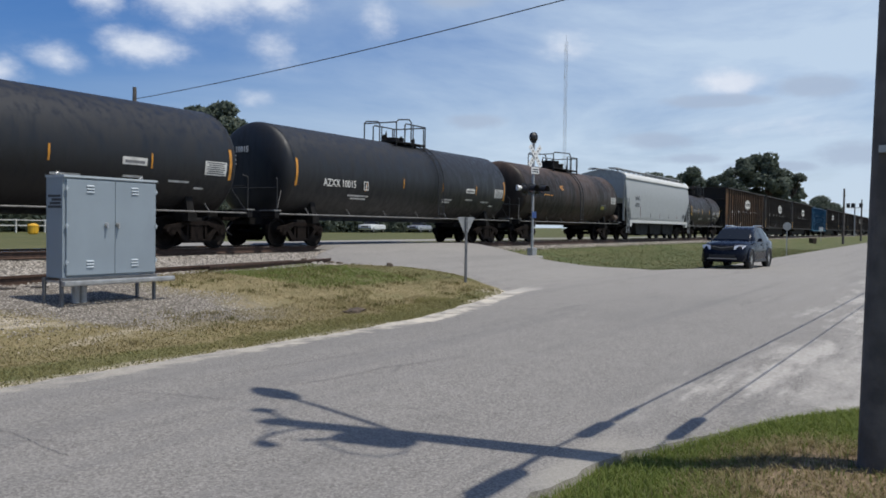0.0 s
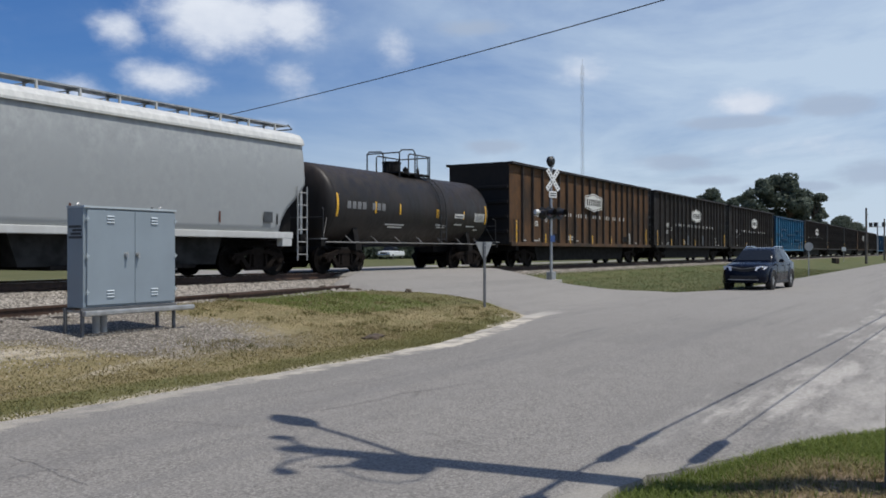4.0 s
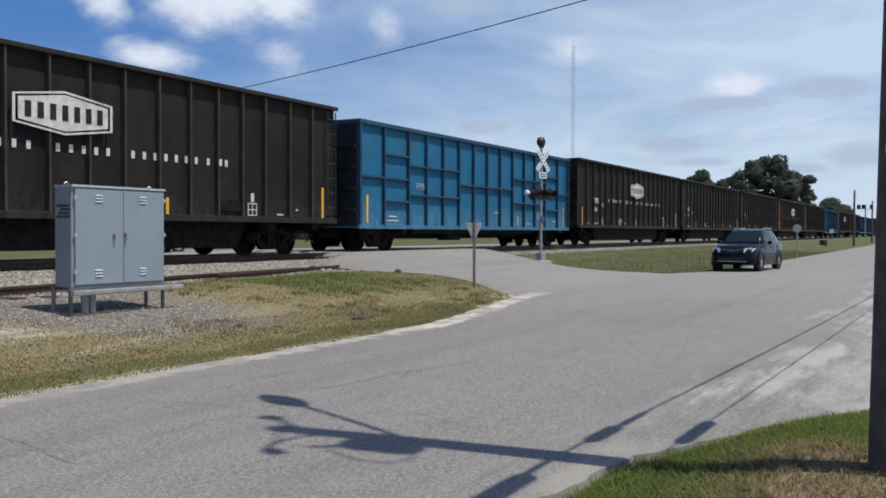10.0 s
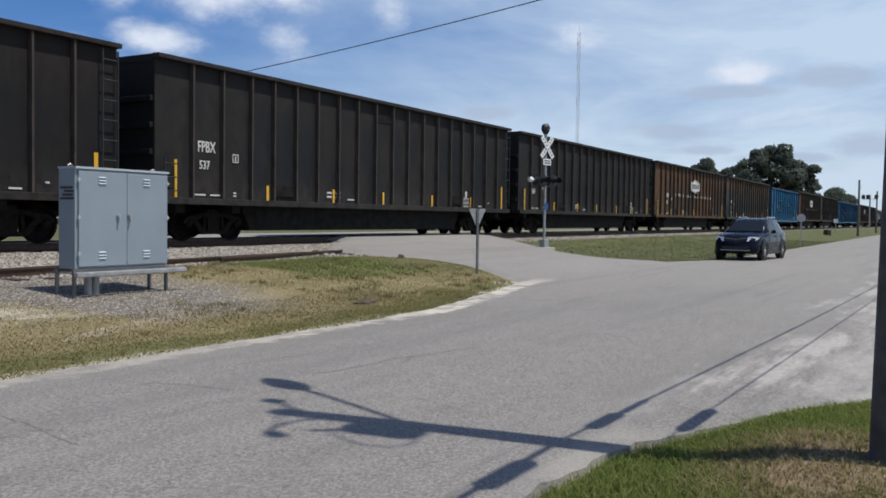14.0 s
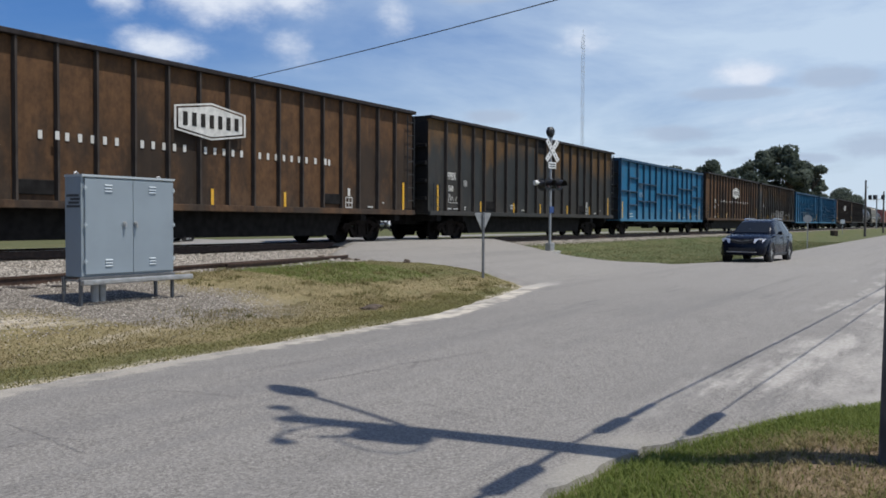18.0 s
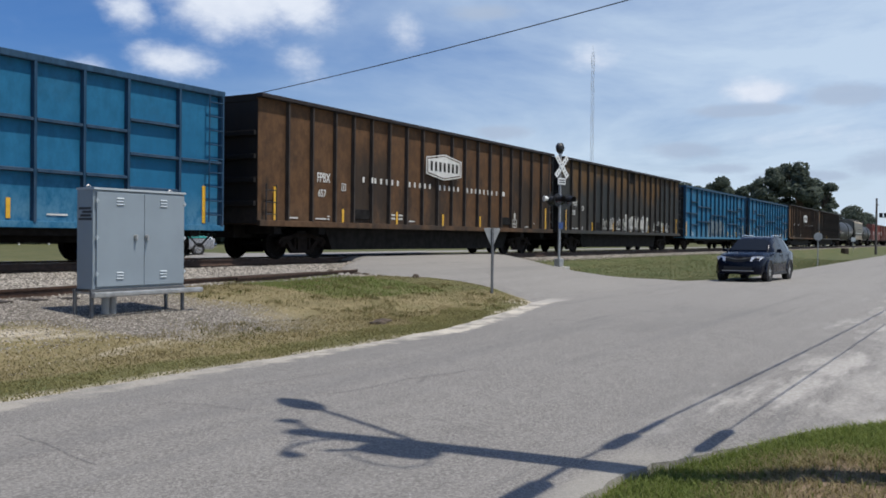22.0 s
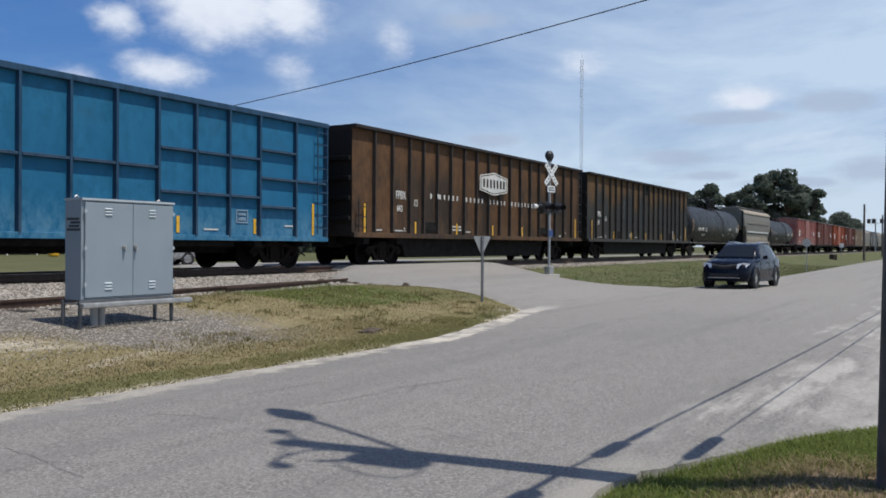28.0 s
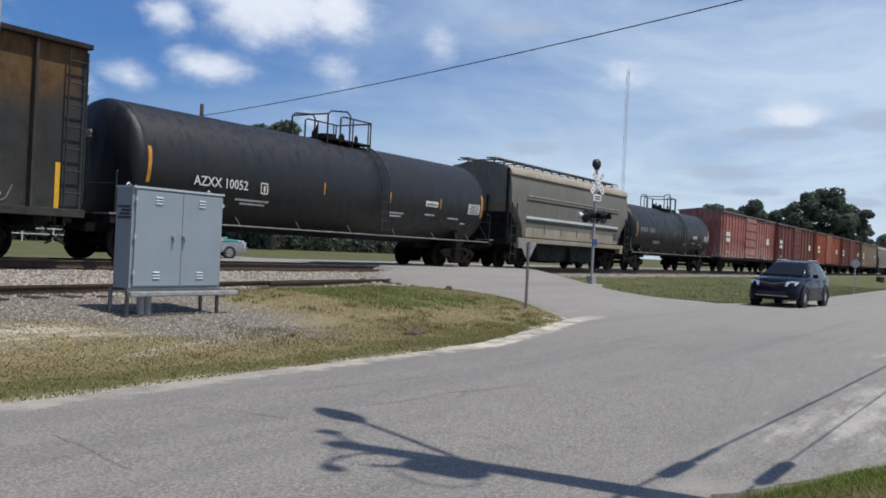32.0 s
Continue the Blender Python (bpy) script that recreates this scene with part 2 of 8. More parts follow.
def asphalt(name="aged_asphalt", margins=True):
    k = Mat(name, 0.88, 0, 0.22)
    x, y = k.axis(0), k.axis(1)
    grain = k.noise(42, 5, 0.75)
    mid = k.noise(2.6, 8, 0.7, (0.6, 1.2, 1))
    big = k.noise(0.25, 5, 0.6, (0.5, 1.4, 1))
    c = k.mix(k.ramp(grain, 0.36, 0.66), (0.130, 0.121, 0.110), (0.315, 0.297, 0.270))
    c = k.mix(k.ramp(mid, 0.38, 0.72, 0, 0.5), c, (0.254, 0.240, 0.220))
    c = k.mix(k.ramp(big, 0.45, 0.72, 0, 0.45), c, (0.151, 0.145, 0.135))
    fl = k.noise(70, 2, 0.5)
    c = k.mix(k.ramp(fl, 0.60, 0.68, 0, 0.6), c, (0.06, 0.058, 0.056))
    c = k.mix(k.ramp(k.noise(55, 2, 0.5, (1.3, 1, 1)), 0.63, 0.70, 0, 0.6), c, (0.44, 0.42, 0.40))
    # backscattered sunlight on the far street, put into the colour along x
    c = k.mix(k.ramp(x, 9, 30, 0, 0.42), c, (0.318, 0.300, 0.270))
    # tyre-worn lanes and scuffs along the street
    lane = k.noise(0.9, 5, 0.55, (0.05, 1.6, 1))
    c = k.mix(k.ramp(lane, 0.50, 0.68, 0, 0.3), c, (0.145, 0.14, 0.136))
    scuff = k.noise(1.6, 7, 0.65, (0.10, 1.5, 1), distort=0.6)
    c = k.mix(k.ramp(scuff, 0.60, 0.68, 0, 0.35), c, (0.11, 0.107, 0.105))
    # hairline cracks
    cr = k.voronoi(0.32, (0.55, 1.0, 1), "DISTANCE_TO_EDGE")
    crk = k.op("MULTIPLY", k.ramp(cr, 0.010, 0.002), k.ramp(k.noise(0.6, 5), 0.5, 0.62))
    c = k.mix(k.op("MULTIPLY", crk, 0.32), c, (0.07, 0.066, 0.062))
    if margins:
        wob = k.ramp(k.noise(1.3, 7, 0.7, (0.35, 1, 1)), 0.2, 0.8, -1.1, 1.1, False)
        ys = k.op("ADD", y, wob)
        sand = k.mix(k.ramp(k.noise(24, 5, 0.7), 0.3, 0.7), (0.30, 0.28, 0.25), (0.46, 0.435, 0.395))
        xs = k.ramp(x, 5.4, 7.2)
        patch = k.ramp(k.noise(0.9, 8, 0.72, (0.22, 1.2, 1)), 0.47, 0.60)
        c = k.mix(k.op("MULTIPLY", k.op("MULTIPLY", k.ramp(ys, 2.5, 1.3), xs), k.op("MAXIMUM", patch, k.ramp(ys, 1.3, 0.4, 0, 0.75))), c, sand)
        near = k.op("MULTIPLY", k.ramp(k.op("ADD", y, k.op("MULTIPLY", wob, 0.10)), 2.16, 1.98), k.ramp(x, 6.4, 5.6))
        c = k.mix(k.op("MULTIPLY", near, k.ramp(k.noise(1.7, 6, 0.7), 0.36, 0.6, 0.1, 0.5)), c, (0.38, 0.355, 0.305))
        ye = k.op("SUBTRACT", y, k.ramp(x, 12.3, 19.0, 0, 1.55, False))
        rim = k.op("ADD", ye, k.ramp(k.noise(4, 6), 0.3, 0.7, -0.15, 0.15, False))
        c = k.mix(k.op("MULTIPLY", k.op("MULTIPLY", k.ramp(rim, 6.80, 6.98), k.op("MULTIPLY", k.ramp(x, 20.0, 18.5), k.ramp(k.noise(1.1, 6, 0.7), 0.38, 0.58, 0.08, 1.0))), k.ramp(x, 6.5, 11.0, 0.35, 0.85)), c, (0.60, 0.545, 0.45))
        # pale worn patch at the mouth of the crossing
        mx, my = k.op("SUBTRACT", k.op("ADD", x, wob), 19.2), k.op("SUBTRACT", y, 8.75)
        d = k.op("ADD", k.op("MULTIPLY", mx, k.op("MULTIPLY", mx, 0.5)), k.op("MULTIPLY", my, k.op("MULTIPLY", my, 6.0)))
        c = k.mix(k.ramp(d, 1.5, 0.2, 0, 0.8), c, sand)
    k.color(c)
    h = k.op("ADD", k.op("MULTIPLY", grain, 0.8), k.op("MULTIPLY", k.noise(9, 5), 0.8))
    k.bump(h, 0.010, 0.7)
    return k.m


def ground_mat():
    k = Mat("verge_soil_and_gravel", 0.95, 0, 0.2)
    x, y = k.axis(0), k.axis(1)
    wob = k.ramp(k.noise(0.7, 6, 0.65), 0.2, 0.8, -1.0, 1.0, False)
    green = k.mix(k.ramp(k.noise(1.1, 8, 0.7), 0.35, 0.65), (0.104, 0.112, 0.042), (0.152, 0.143, 0.064))
    straw = k.mix(k.ramp(k.noise(3.2, 8, 0.75), 0.3, 0.7), (0.162, 0.138, 0.066), (0.280, 0.228, 0.125))
    v = k.voronoi(21.0)
    gravel = k.mix(k.ramp(k.noise(26, 3), 0.3, 0.7), (0.185, 0.165, 0.138), (0.40, 0.36, 0.305))
    gravel = k.mix(k.ramp(v, 0.25, 0.6, 0, 0.8), gravel, (0.085, 0.074, 0.062))
    sand = k.mix(k.ramp(k.noise(9, 6), 0.3, 0.7), (0.42, 0.37, 0.29), (0.58, 0.52, 0.43))
    ye = k.op("SUBTRACT", y, k.ramp(x, 12.3, 19.0, 0, 1.55, False))
    dry = k.op("ADD", k.noise(0.45, 7, 0.65), k.op("MULTIPLY", k.ramp(y, 9.7, 11.0, 0.14, -0.10), k.ramp(x, 30, 24)))
    dry = k.op("SUBTRACT", dry, k.ramp(x, 30, 36, 0, 0.2))
    dry = k.op("SUBTRACT", dry, k.op("MULTIPLY", k.ramp(ye, 8.1, 7.6), k.ramp(x, 22, 18, 0, 0.2)))
    dry = k.op("ADD", dry, k.op("MULTIPLY", k.ramp(x, 14.6, 12.8), k.ramp(y, 7.85, 8.3, 0.0, 0.26)))
    c = k.mix(k.ramp(dry, 0.40, 0.62), green, straw)
    c = k.mix(k.op("MULTIPLY", k.ramp(y, 22, 40), 0.85), c, k.mix(k.ramp(k.noise(0.3, 7, 0.7), 0.35, 0.65), (0.070, 0.080, 0.030), (0.105, 0.105, 0.046)))
    field = k.mix(k.ramp(k.noise(0.9, 7, 0.7, (0.4, 1.3, 1)), 0.35, 0.65), (0.074, 0.092, 0.035), (0.116, 0.114, 0.052))
    c = k.mix(k.op("MULTIPLY", k.ramp(x, 27.5, 29), k.ramp(y, 22, 17)), c, field)
    # gravel apron on the railway side, ending to the right in the grass
    gx = k.op("ADD", x, k.op("MULTIPLY", wob, 1.1))
    gy = k.op("ADD", y, k.op("MULTIPLY", wob, 0.6))
    apron = k.op("MULTIPLY", k.ramp(gx, 11.5, 9.9), k.ramp(k.op("SUBTRACT", gy, k.ramp(x, 8.2, 6.9, 0, 1.6)), 8.35, 9.1))
    ball = k.op("MULTIPLY", k.ramp(gy, 12.6, 13.2), k.ramp(gy, 21.6, 20.9))
    right = k.op("MULTIPLY", k.ramp(x, 28.5, 29.5), k.ramp(gy, 16.5, 15.9))
    ball = k.op("MULTIPLY", ball, k.op("SUBTRACT", 1.0, right))
    g = k.op("MAXIMUM", apron, ball)
    c = k.mix(g, c, gravel)
    # near-black stone between the rails
    bed_dark = k.op("MULTIPLY", k.ramp(k.op("ADD", y, k.op("MULTIPLY", wob, 0.1)), 16.95, 17.15), k.ramp(y, 20.2, 19.9))
    c = k.mix(k.op("MULTIPLY", bed_dark, 0.93), c, (0.022, 0.018, 0.015))
    bare = k.op("MULTIPLY", k.ramp(k.noise(0.9, 6, 0.6, (0.45, 1.6, 1)), 0.52, 0.66, 0, 0.7), k.op("MULTIPLY", k.ramp(gx, 9.5, 6.5), k.op("MULTIPLY", k.ramp(gy, 8.4, 8.9), k.ramp(gy, 10.6, 9.8))))
    c = k.mix(bare, c, sand)
    # sandy fringe along the street and round the tip of the verge
    fringe = k.op("MULTIPLY", k.op("MULTIPLY", k.ramp(k.op("ADD", ye, k.op("MULTIPLY", wob, 0.12)), 7.46, 7.30), k.ramp(y, 6.5, 7.0)), k.op("MULTIPLY", k.ramp(x, 24, 20), k.ramp(k.noise(1.3, 6, 0.7), 0.36, 0.56, 0.15, 1.0)))
    tx, ty = k.op("SUBTRACT", gx, 18.6), k.op("SUBTRACT", y, 8.7)
    tip = k.ramp(k.op("ADD", k.op("MULTIPLY", tx, k.op("MULTIPLY", tx, 0.8)), k.op("MULTIPLY", ty, k.op("MULTIPLY", ty, 2.5))), 1.2, 0.4)
    c = k.mix(k.op("MULTIPLY", k.op("MAXIMUM", fringe, tip), 0.9), c, sand)
    shoulder = k.op("MULTIPLY", k.ramp(k.op("ADD", y, k.op("MULTIPLY", wob, 0.3)), -0.6, 0.0), k.op("MULTIPLY", k.ramp(gx, 8.0, 9.2), k.ramp(y, 3.0, 2.4)))
    c = k.mix(k.op("MULTIPLY", shoulder, 0.9), c, sand)
    # bare earth round the pole
    px, py = k.op("SUBTRACT", k.op("ADD", x, k.op("MULTIPLY", wob, 0.25)), 5.45), k.op("SUBTRACT", k.op("ADD", y, k.op("MULTIPLY", wob, 0.2)), 0.55)
    d = k.op("ADD", k.op("MULTIPLY", px, px), k.op("MULTIPLY", k.op("MULTIPLY", py, py), 2.0))
    c = k.mix(k.ramp(d, 0.85, 0.25), c, k.mix(k.ramp(k.noise(14, 7, 0.7), 0.3, 0.7), (0.105, 0.074, 0.043), (0.31, 0.230, 0.150)))
    # dark brown patch beside the crossing
    sx, sy = k.op("SUBTRACT", k.op("ADD", x, k.op("MULTIPLY", wob, 0.25)), 18.5), k.op("SUBTRACT", k.op("ADD", y, k.op("MULTIPLY", wob, 0.3)), 14.2)
    c = k.mix(k.ramp(k.op("ADD", k.op("MULTIPLY", k.op("MULTIPLY", sx, sx), 3.0), k.op("MULTIPLY", k.op("MULTIPLY", sy, sy), 0.8)), 1.2, 0.4, 0, 0.85), c, (0.060, 0.046, 0.034))
    k.color(c)
    h = k.op("ADD", k.op("MULTIPLY", k.noise(28, 5, 0.7), 0.5), k.op("MULTIPLY", k.op("MULTIPLY", v, g), -1.2))
    k.bump(h, 0.03, 0.9)
    return k.m


def wagon_paint(name, base, rust, top=0.4, all_over=0.25, low=0.2, rough=0.5, dirt=(0.012, 0.010, 0.009), streaks=1.0, spec=0.2, dents=0.35, lowcol=(0.10, 0.085, 0.07), contrast=0.25, panel=None, rust_z=(2.7, 3.7), wander=0.6, fine_z=0.25, patch=None):
    """Old paint: rust from the top chord down and in blotches, dust streaks near the sill."""
    k = Mat(name, rough, 0, spec)
    z = k.axis(2)
    n = k.noise(0.55, 8, 0.65, (1, 1, 0.5))
    fine = k.noise(5, 8, 0.7, (1, 1, fine_z))
    streak = k.noise(3.0, 6, 0.6, (1.3, 1.3, 0.05))
    r = k.rnd()
    b1 = k.mix(k.ramp(fine, 0.3, 0.7), tuple(v * (1 - contrast) for v in base), tuple(v * (1 + contrast) for v in base))
    rs = k.mix(k.ramp(fine, 0.3, 0.75), tuple(v * 0.6 for v in rust), tuple(v * 1.3 for v in rust))
    edge = k.op("ADD", z, k.ramp(k.op("ADD", n, k.op("MULTIPLY", streak, wander)), 0.2 + 0.5 * wander, 0.8 + 0.5 * wander, -0.9, 0.9, False))
    own = None
    if panel:
        # every panel between two ribs has weathered in its own way
        wn = k.nt.nodes.new("ShaderNodeTexWhiteNoise")
        wn.noise_dimensions = "2D"
        cell = k.op("FLOOR", k.op("DIVIDE", k.op("ADD", k.axis(0), panel[0]), panel[1]))
        cv = k.nt.nodes.new("ShaderNodeCombineXYZ")
        k.nt.links.new(cell, cv.inputs[0])
        k.nt.links.new(k.op("MULTIPLY", r, 37.0), cv.inputs[1])
        k.nt.links.new(cv.outputs[0], wn.inputs["Vector"])
        own = k.ramp(wn.outputs["Value"], 0, 1, -0.55, 0.55, False)
        edge = k.op("ADD", edge, own)
    m_top = k.ramp(edge, rust_z[0], rust_z[1], 0, top)
    m_all = k.ramp(n if own is None else k.op("ADD", n, k.op("MULTIPLY", own, 0.16)), 0.42, 0.62, 0, all_over)
    c = k.mix(k.op("MAXIMUM", m_top, m_all), b1, rs)
    if patch:
        # bare rusted spots high on the side
        pm = k.op("MULTIPLY", k.ramp(k.noise(0.75, 8, 0.7, (1, 1, 1.2)), 0.54, 0.66), k.ramp(z, 2.3, 3.3))
        c = k.mix(k.op("MULTIPLY", k.op("MULTIPLY", pm, k.ramp(k.axis(0), 3.0, -7.0, 0.1, 0.8)), 0.8), c, patch)
    c = k.mix(k.ramp(streak, 0.50, 0.70, 0, 0.5 * streaks), c, dirt)
    c = k.mix(k.op("MULTIPLY", k.ramp(z, 1.9, 1.0, 0, low), k.ramp(fine, 0.35, 0.6)), c, lowcol)
    k.color(c)
    k.rough(k.ramp(fine, 0.3, 0.7, rough - 0.1, rough + 0.25))
    k.bump(k.op("ADD", k.noise(1.4, 3), k.op("MULTIPLY", fine, 0.12)), 0.02, dents)
    return k.m


M = {}
PANEL = (8.61 + 1.013 * 8, 1.013)
M["asphalt"] = asphalt()
M["asphalt_plain"] = asphalt("crossing_asphalt", False)
M["ground"] = ground_mat()
M["chip_black"] = wagon_paint("black_wagon_paint", (0.0135, 0.0130, 0.0130), (0.040, 0.030, 0.023), 0.35, 0.34, panel=PANEL, spec=0.18, rough=0.65, streaks=0.3, fine_z=0.7)
M["chip_slate"] = wagon_paint("slate_wagon_paint", (0.0140, 0.0152, 0.0168), (0.044, 0.035, 0.027), 0.3, 0.4, panel=PANEL, spec=0.18, rough=0.65, streaks=0.3, fine_z=0.7)
M["rib_worn"] = wagon_paint("worn_rib_paint", (0.060, 0.051, 0.046), (0.092, 0.070, 0.056), 0.4, 0.5, 0.2, 0.65, spec=0.1, streaks=0.3)
M["chip_brown"] = wagon_paint("brown_rusted_wagon_paint", (0.042, 0.030, 0.022), (0.126, 0.067, 0.033), 0.85, 0.88, panel=PANEL, spec=0.18, rough=0.7, streaks=0.3, fine_z=0.7, rust_z=(2.3, 3.6), wander=0.25)
M["chip_mixed"] = wagon_paint("black_wagon_paint_rusted_on_top", (0.0350, 0.0385, 0.0390), (0.132, 0.076, 0.033), 0.92, 0.10, panel=PANEL, rust_z=(2.95, 3.95), wander=0.22, streaks=0.3, spec=0.18, rough=0.65, fine_z=0.7)
M["chord"] = wagon_paint("worn_chord_paint", (0.026, 0.023, 0.024), (0.045, 0.036, 0.033), 0.5, 0.5, spec=0.15)
M["chip_blue"] = wagon_paint("blue_wagon_paint", (0.018, 0.130, 0.248), (0.028, 0.160, 0.288), 0.3, 0.35, 0.6, 0.5, (0.010, 0.085, 0.17), 0.08, 0.14, 0.4, (0.115, 0.245, 0.335), contrast=0.08, patch=(0.060, 0.105, 0.135), fine_z=0.6)
M["blue_rib"] = wagon_paint("dull_blue_rib_paint", (0.024, 0.066, 0.120), (0.050, 0.090, 0.140), 0.3, 0.4, 0.2, 0.55, spec=0.12, streaks=0.1)
M["tank_black"] = wagon_paint("black_tank_paint", (0.0096, 0.0107, 0.0128), (0.0116, 0.0125, 0.0142), 0.5, 0.4, 0.1, 0.46, (0.009, 0.0097, 0.0112), 0.1, 0.5, 0.012, contrast=0.04)
M["tank_rust"] = wagon_paint("brown_tank_paint", (0.0200, 0.0162, 0.0138), (0.086, 0.059, 0.046), 0.88, 0.45, 0.1, 0.5, (0.012, 0.0105, 0.0095), 0.3, 0.26, 0.012, contrast=0.05, panel=(9.0, 1.75), wander=0.2)
M["tank_brown"] = wagon_paint("brown_black_tank_paint", (0.021, 0.0190, 0.0180), (0.043, 0.033, 0.028), 0.7, 0.5, 0.1, 0.46, (0.012, 0.011, 0.010), 0.2, 0.28, 0.04, contrast=0.12)
M["hopper_white"] = wagon_paint("pale_grey_hopper_paint", (0.315, 0.330, 0.332), (0.375, 0.392, 0.390), 0.35, 0.15, 0.1, 0.45, (0.28, 0.29, 0.29), 0.08, 0.3, 0.03, contrast=0.01, fine_z=0.8)
M["hopper_tan"] = wagon_paint("dusty_tan_hopper_paint", (0.152, 0.145, 0.126), (0.200, 0.188, 0.160), 0.3, 0.5, 0.6, 0.55, (0.10, 0.09, 0.075), 0.35, lowcol=(0.30, 0.24, 0.165), contrast=0.14)
M["hopper_pale"] = wagon_paint("pale_hopper_trim_paint", (0.58, 0.59, 0.57), (0.52, 0.50, 0.46), 0.3, 0.3, 0.2, 0.45, (0.40, 0.40, 0.38), 0.2, 0.3, 0.03, contrast=0.05)
M["hopper_dust"] = wagon_paint("dusty_tan_trim_paint", (0.33, 0.30, 0.25), (0.30, 0.22, 0.14), 0.3, 0.5, 0.3, 0.6, (0.2, 0.17, 0.13), 0.3)
M["box_red"] = wagon_paint("red_boxcar_paint", (0.29, 0.090, 0.075), (0.40, 0.22, 0.19), 0.5, 0.6, 0.6, 0.55, lowcol=(0.45, 0.36, 0.32), streaks=0.4)
M["box_brown"] = wagon_paint("oxide_boxcar_paint", (0.13, 0.04, 0.03), (0.19, 0.07, 0.05), 0.4, 0.4, 0.4, 0.6)
M["box_orange"] = wagon_paint("orange_red_boxcar_paint", (0.33, 0.085, 0.04), (0.38, 0.14, 0.085), 0.4, 0.4, 0.3, 0.55)
M["tag_grey"] = plain("thin_grey_spray_paint", (0.135, 0.18, 0.21), 0.6, 0, 0.12, 3)
M["box_tan"] = wagon_paint("tan_boxcar_paint", (0.28, 0.215, 0.15), (0.23, 0.16, 0.10), 0.4, 0.4, 0.3, 0.6)
M["box_grey"] = wagon_paint("grey_wagon_paint", (0.20, 0.205, 0.21), (0.16, 0.14, 0.12), 0.4, 0.3, 0.3, 0.6)
# on the bays this grey stands for the hopper's own paint in shade
M["bay_grey"] = plain("dark_grey_bay_steel", (0.030, 0.031, 0.031), 0.8, 0, 0.4, 3)
# grimy steel, with the shade under the cars put into these near-black colours
M["under"] = plain("grimy_dark_underframe", (0.0165, 0.0155, 0.0150), 0.75, 0, 0.4, 5, 0.004)
M["truck"] = plain("rusty_dark_cast_steel", (0.0150, 0.0115, 0.0098), 0.8, 0.1, 0.4, 8, 0.004)
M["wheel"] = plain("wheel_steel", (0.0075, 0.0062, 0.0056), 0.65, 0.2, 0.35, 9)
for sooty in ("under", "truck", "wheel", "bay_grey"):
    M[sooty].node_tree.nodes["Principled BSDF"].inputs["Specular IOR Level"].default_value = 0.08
M["black_rail"] = plain("black_railing_steel", (0.02, 0.02, 0.021), 0.6, 0.1, 0.3)
M["white_paint"] = plain("white_stencil_paint", (0.62, 0.61, 0.57), 0.65, 0, 0.18, 5, 0, 0.25)
M["worn_white"] = plain("worn_white_lettering", (0.20, 0.29, 0.37), 0.65, 0, 0.4, 4)
M["yellow_refl"] = plain("yellow_reflective_strip", (0.72, 0.40, 0.03), 0.35, 0, 0.12, 6)
M["orange_refl"] = plain("orange_reflective_strip", (0.55, 0.24, 0.03), 0.4, 0, 0.2, 6)
M["drum_brown"] = plain("dusty_brown_drum", (0.085, 0.058, 0.042), 0.8, 0, 0.4, 4)
M["placard_yellow"] = plain("faded_yellow_placard", (0.30, 0.27, 0.045), 0.5, 0, 0.25, 6)
M["grey_steel"] = plain("dull_steel", (0.22, 0.215, 0.205), 0.55, 0.4, 0.2, 8)
M["rail"] = plain("rusty_rail", (0.070, 0.040, 0.027), 0.7, 0.15, 0.35, 10, 0.002)
M["railtop"] = plain("polished_rail_head", (0.42, 0.40, 0.38), 0.3, 0.9, 0.1, 10)
M["tie"] = plain("creosoted_timber", (0.034, 0.027, 0.022), 0.9, 0, 0.35, 8, 0.006)
M["cab_paint"] = plain("pale_blue_grey_enamel", (0.255, 0.302, 0.338), 0.42, 0.0, 0.05, 1.6, 0, 0.14)
M["cab_lid"] = plain("pale_enamel", (0.44, 0.49, 0.52), 0.4, 0.0, 0.06, 2)
M["stand_steel"] = plain("dull_stand_steel", (0.13, 0.135, 0.14), 0.55, 0.3, 0.2, 9)
M["galv"] = plain("galvanised_steel", (0.42, 0.42, 0.41), 0.45, 0.55, 0.18, 9, 0, 0.2)
M["pvc"] = plain("grey_conduit", (0.36, 0.36, 0.35), 0.5, 0, 0.1, 6)
M["dark_plastic"] = plain("black_plastic", (0.014, 0.014, 0.015), 0.45, 0, 0.2)
M["label_ink"] = plain("dark_stencil_ink", (0.05, 0.055, 0.06), 0.6)
M["pole_wood"] = plain("weathered_pole_wood", (0.110, 0.096, 0.084), 0.9, 0, 0.35, 5, 0.008, 0.2)
M["steel_pole"] = plain("grey_mast_paint", (0.34, 0.35, 0.36), 0.5, 0.3, 0.15, 8)
M["sign_back"] = plain("bare_aluminium_sign_back", (0.36, 0.36, 0.35), 0.45, 0.6, 0.12, 8)
M["sign_white"] = plain("white_sign_sheeting", (0.74, 0.74, 0.72), 0.5, 0, 0.06, 6)
M["sign_red"] = plain("red_sign_sheeting", (0.42, 0.03, 0.03), 0.45, 0, 0.1)
M["sign_blue"] = plain("blue_sign_sheeting", (0.035, 0.075, 0.22), 0.45, 0, 0.1)
M["lens_red"] = plain("red_signal_lens", (0.05, 0.006, 0.006), 0.2, 0, 0.1)
M["concrete"] = plain("pale_concrete", (0.42, 0.40, 0.37), 0.9, 0, 0.15, 6, 0.004)
# soot on the blue ends, with their shade put into the same colour
M["end_grime_shade"] = plain("sooty_shaded_end_paint", (0.011, 0.014, 0.018), 0.8, 0, 0.4, 3)
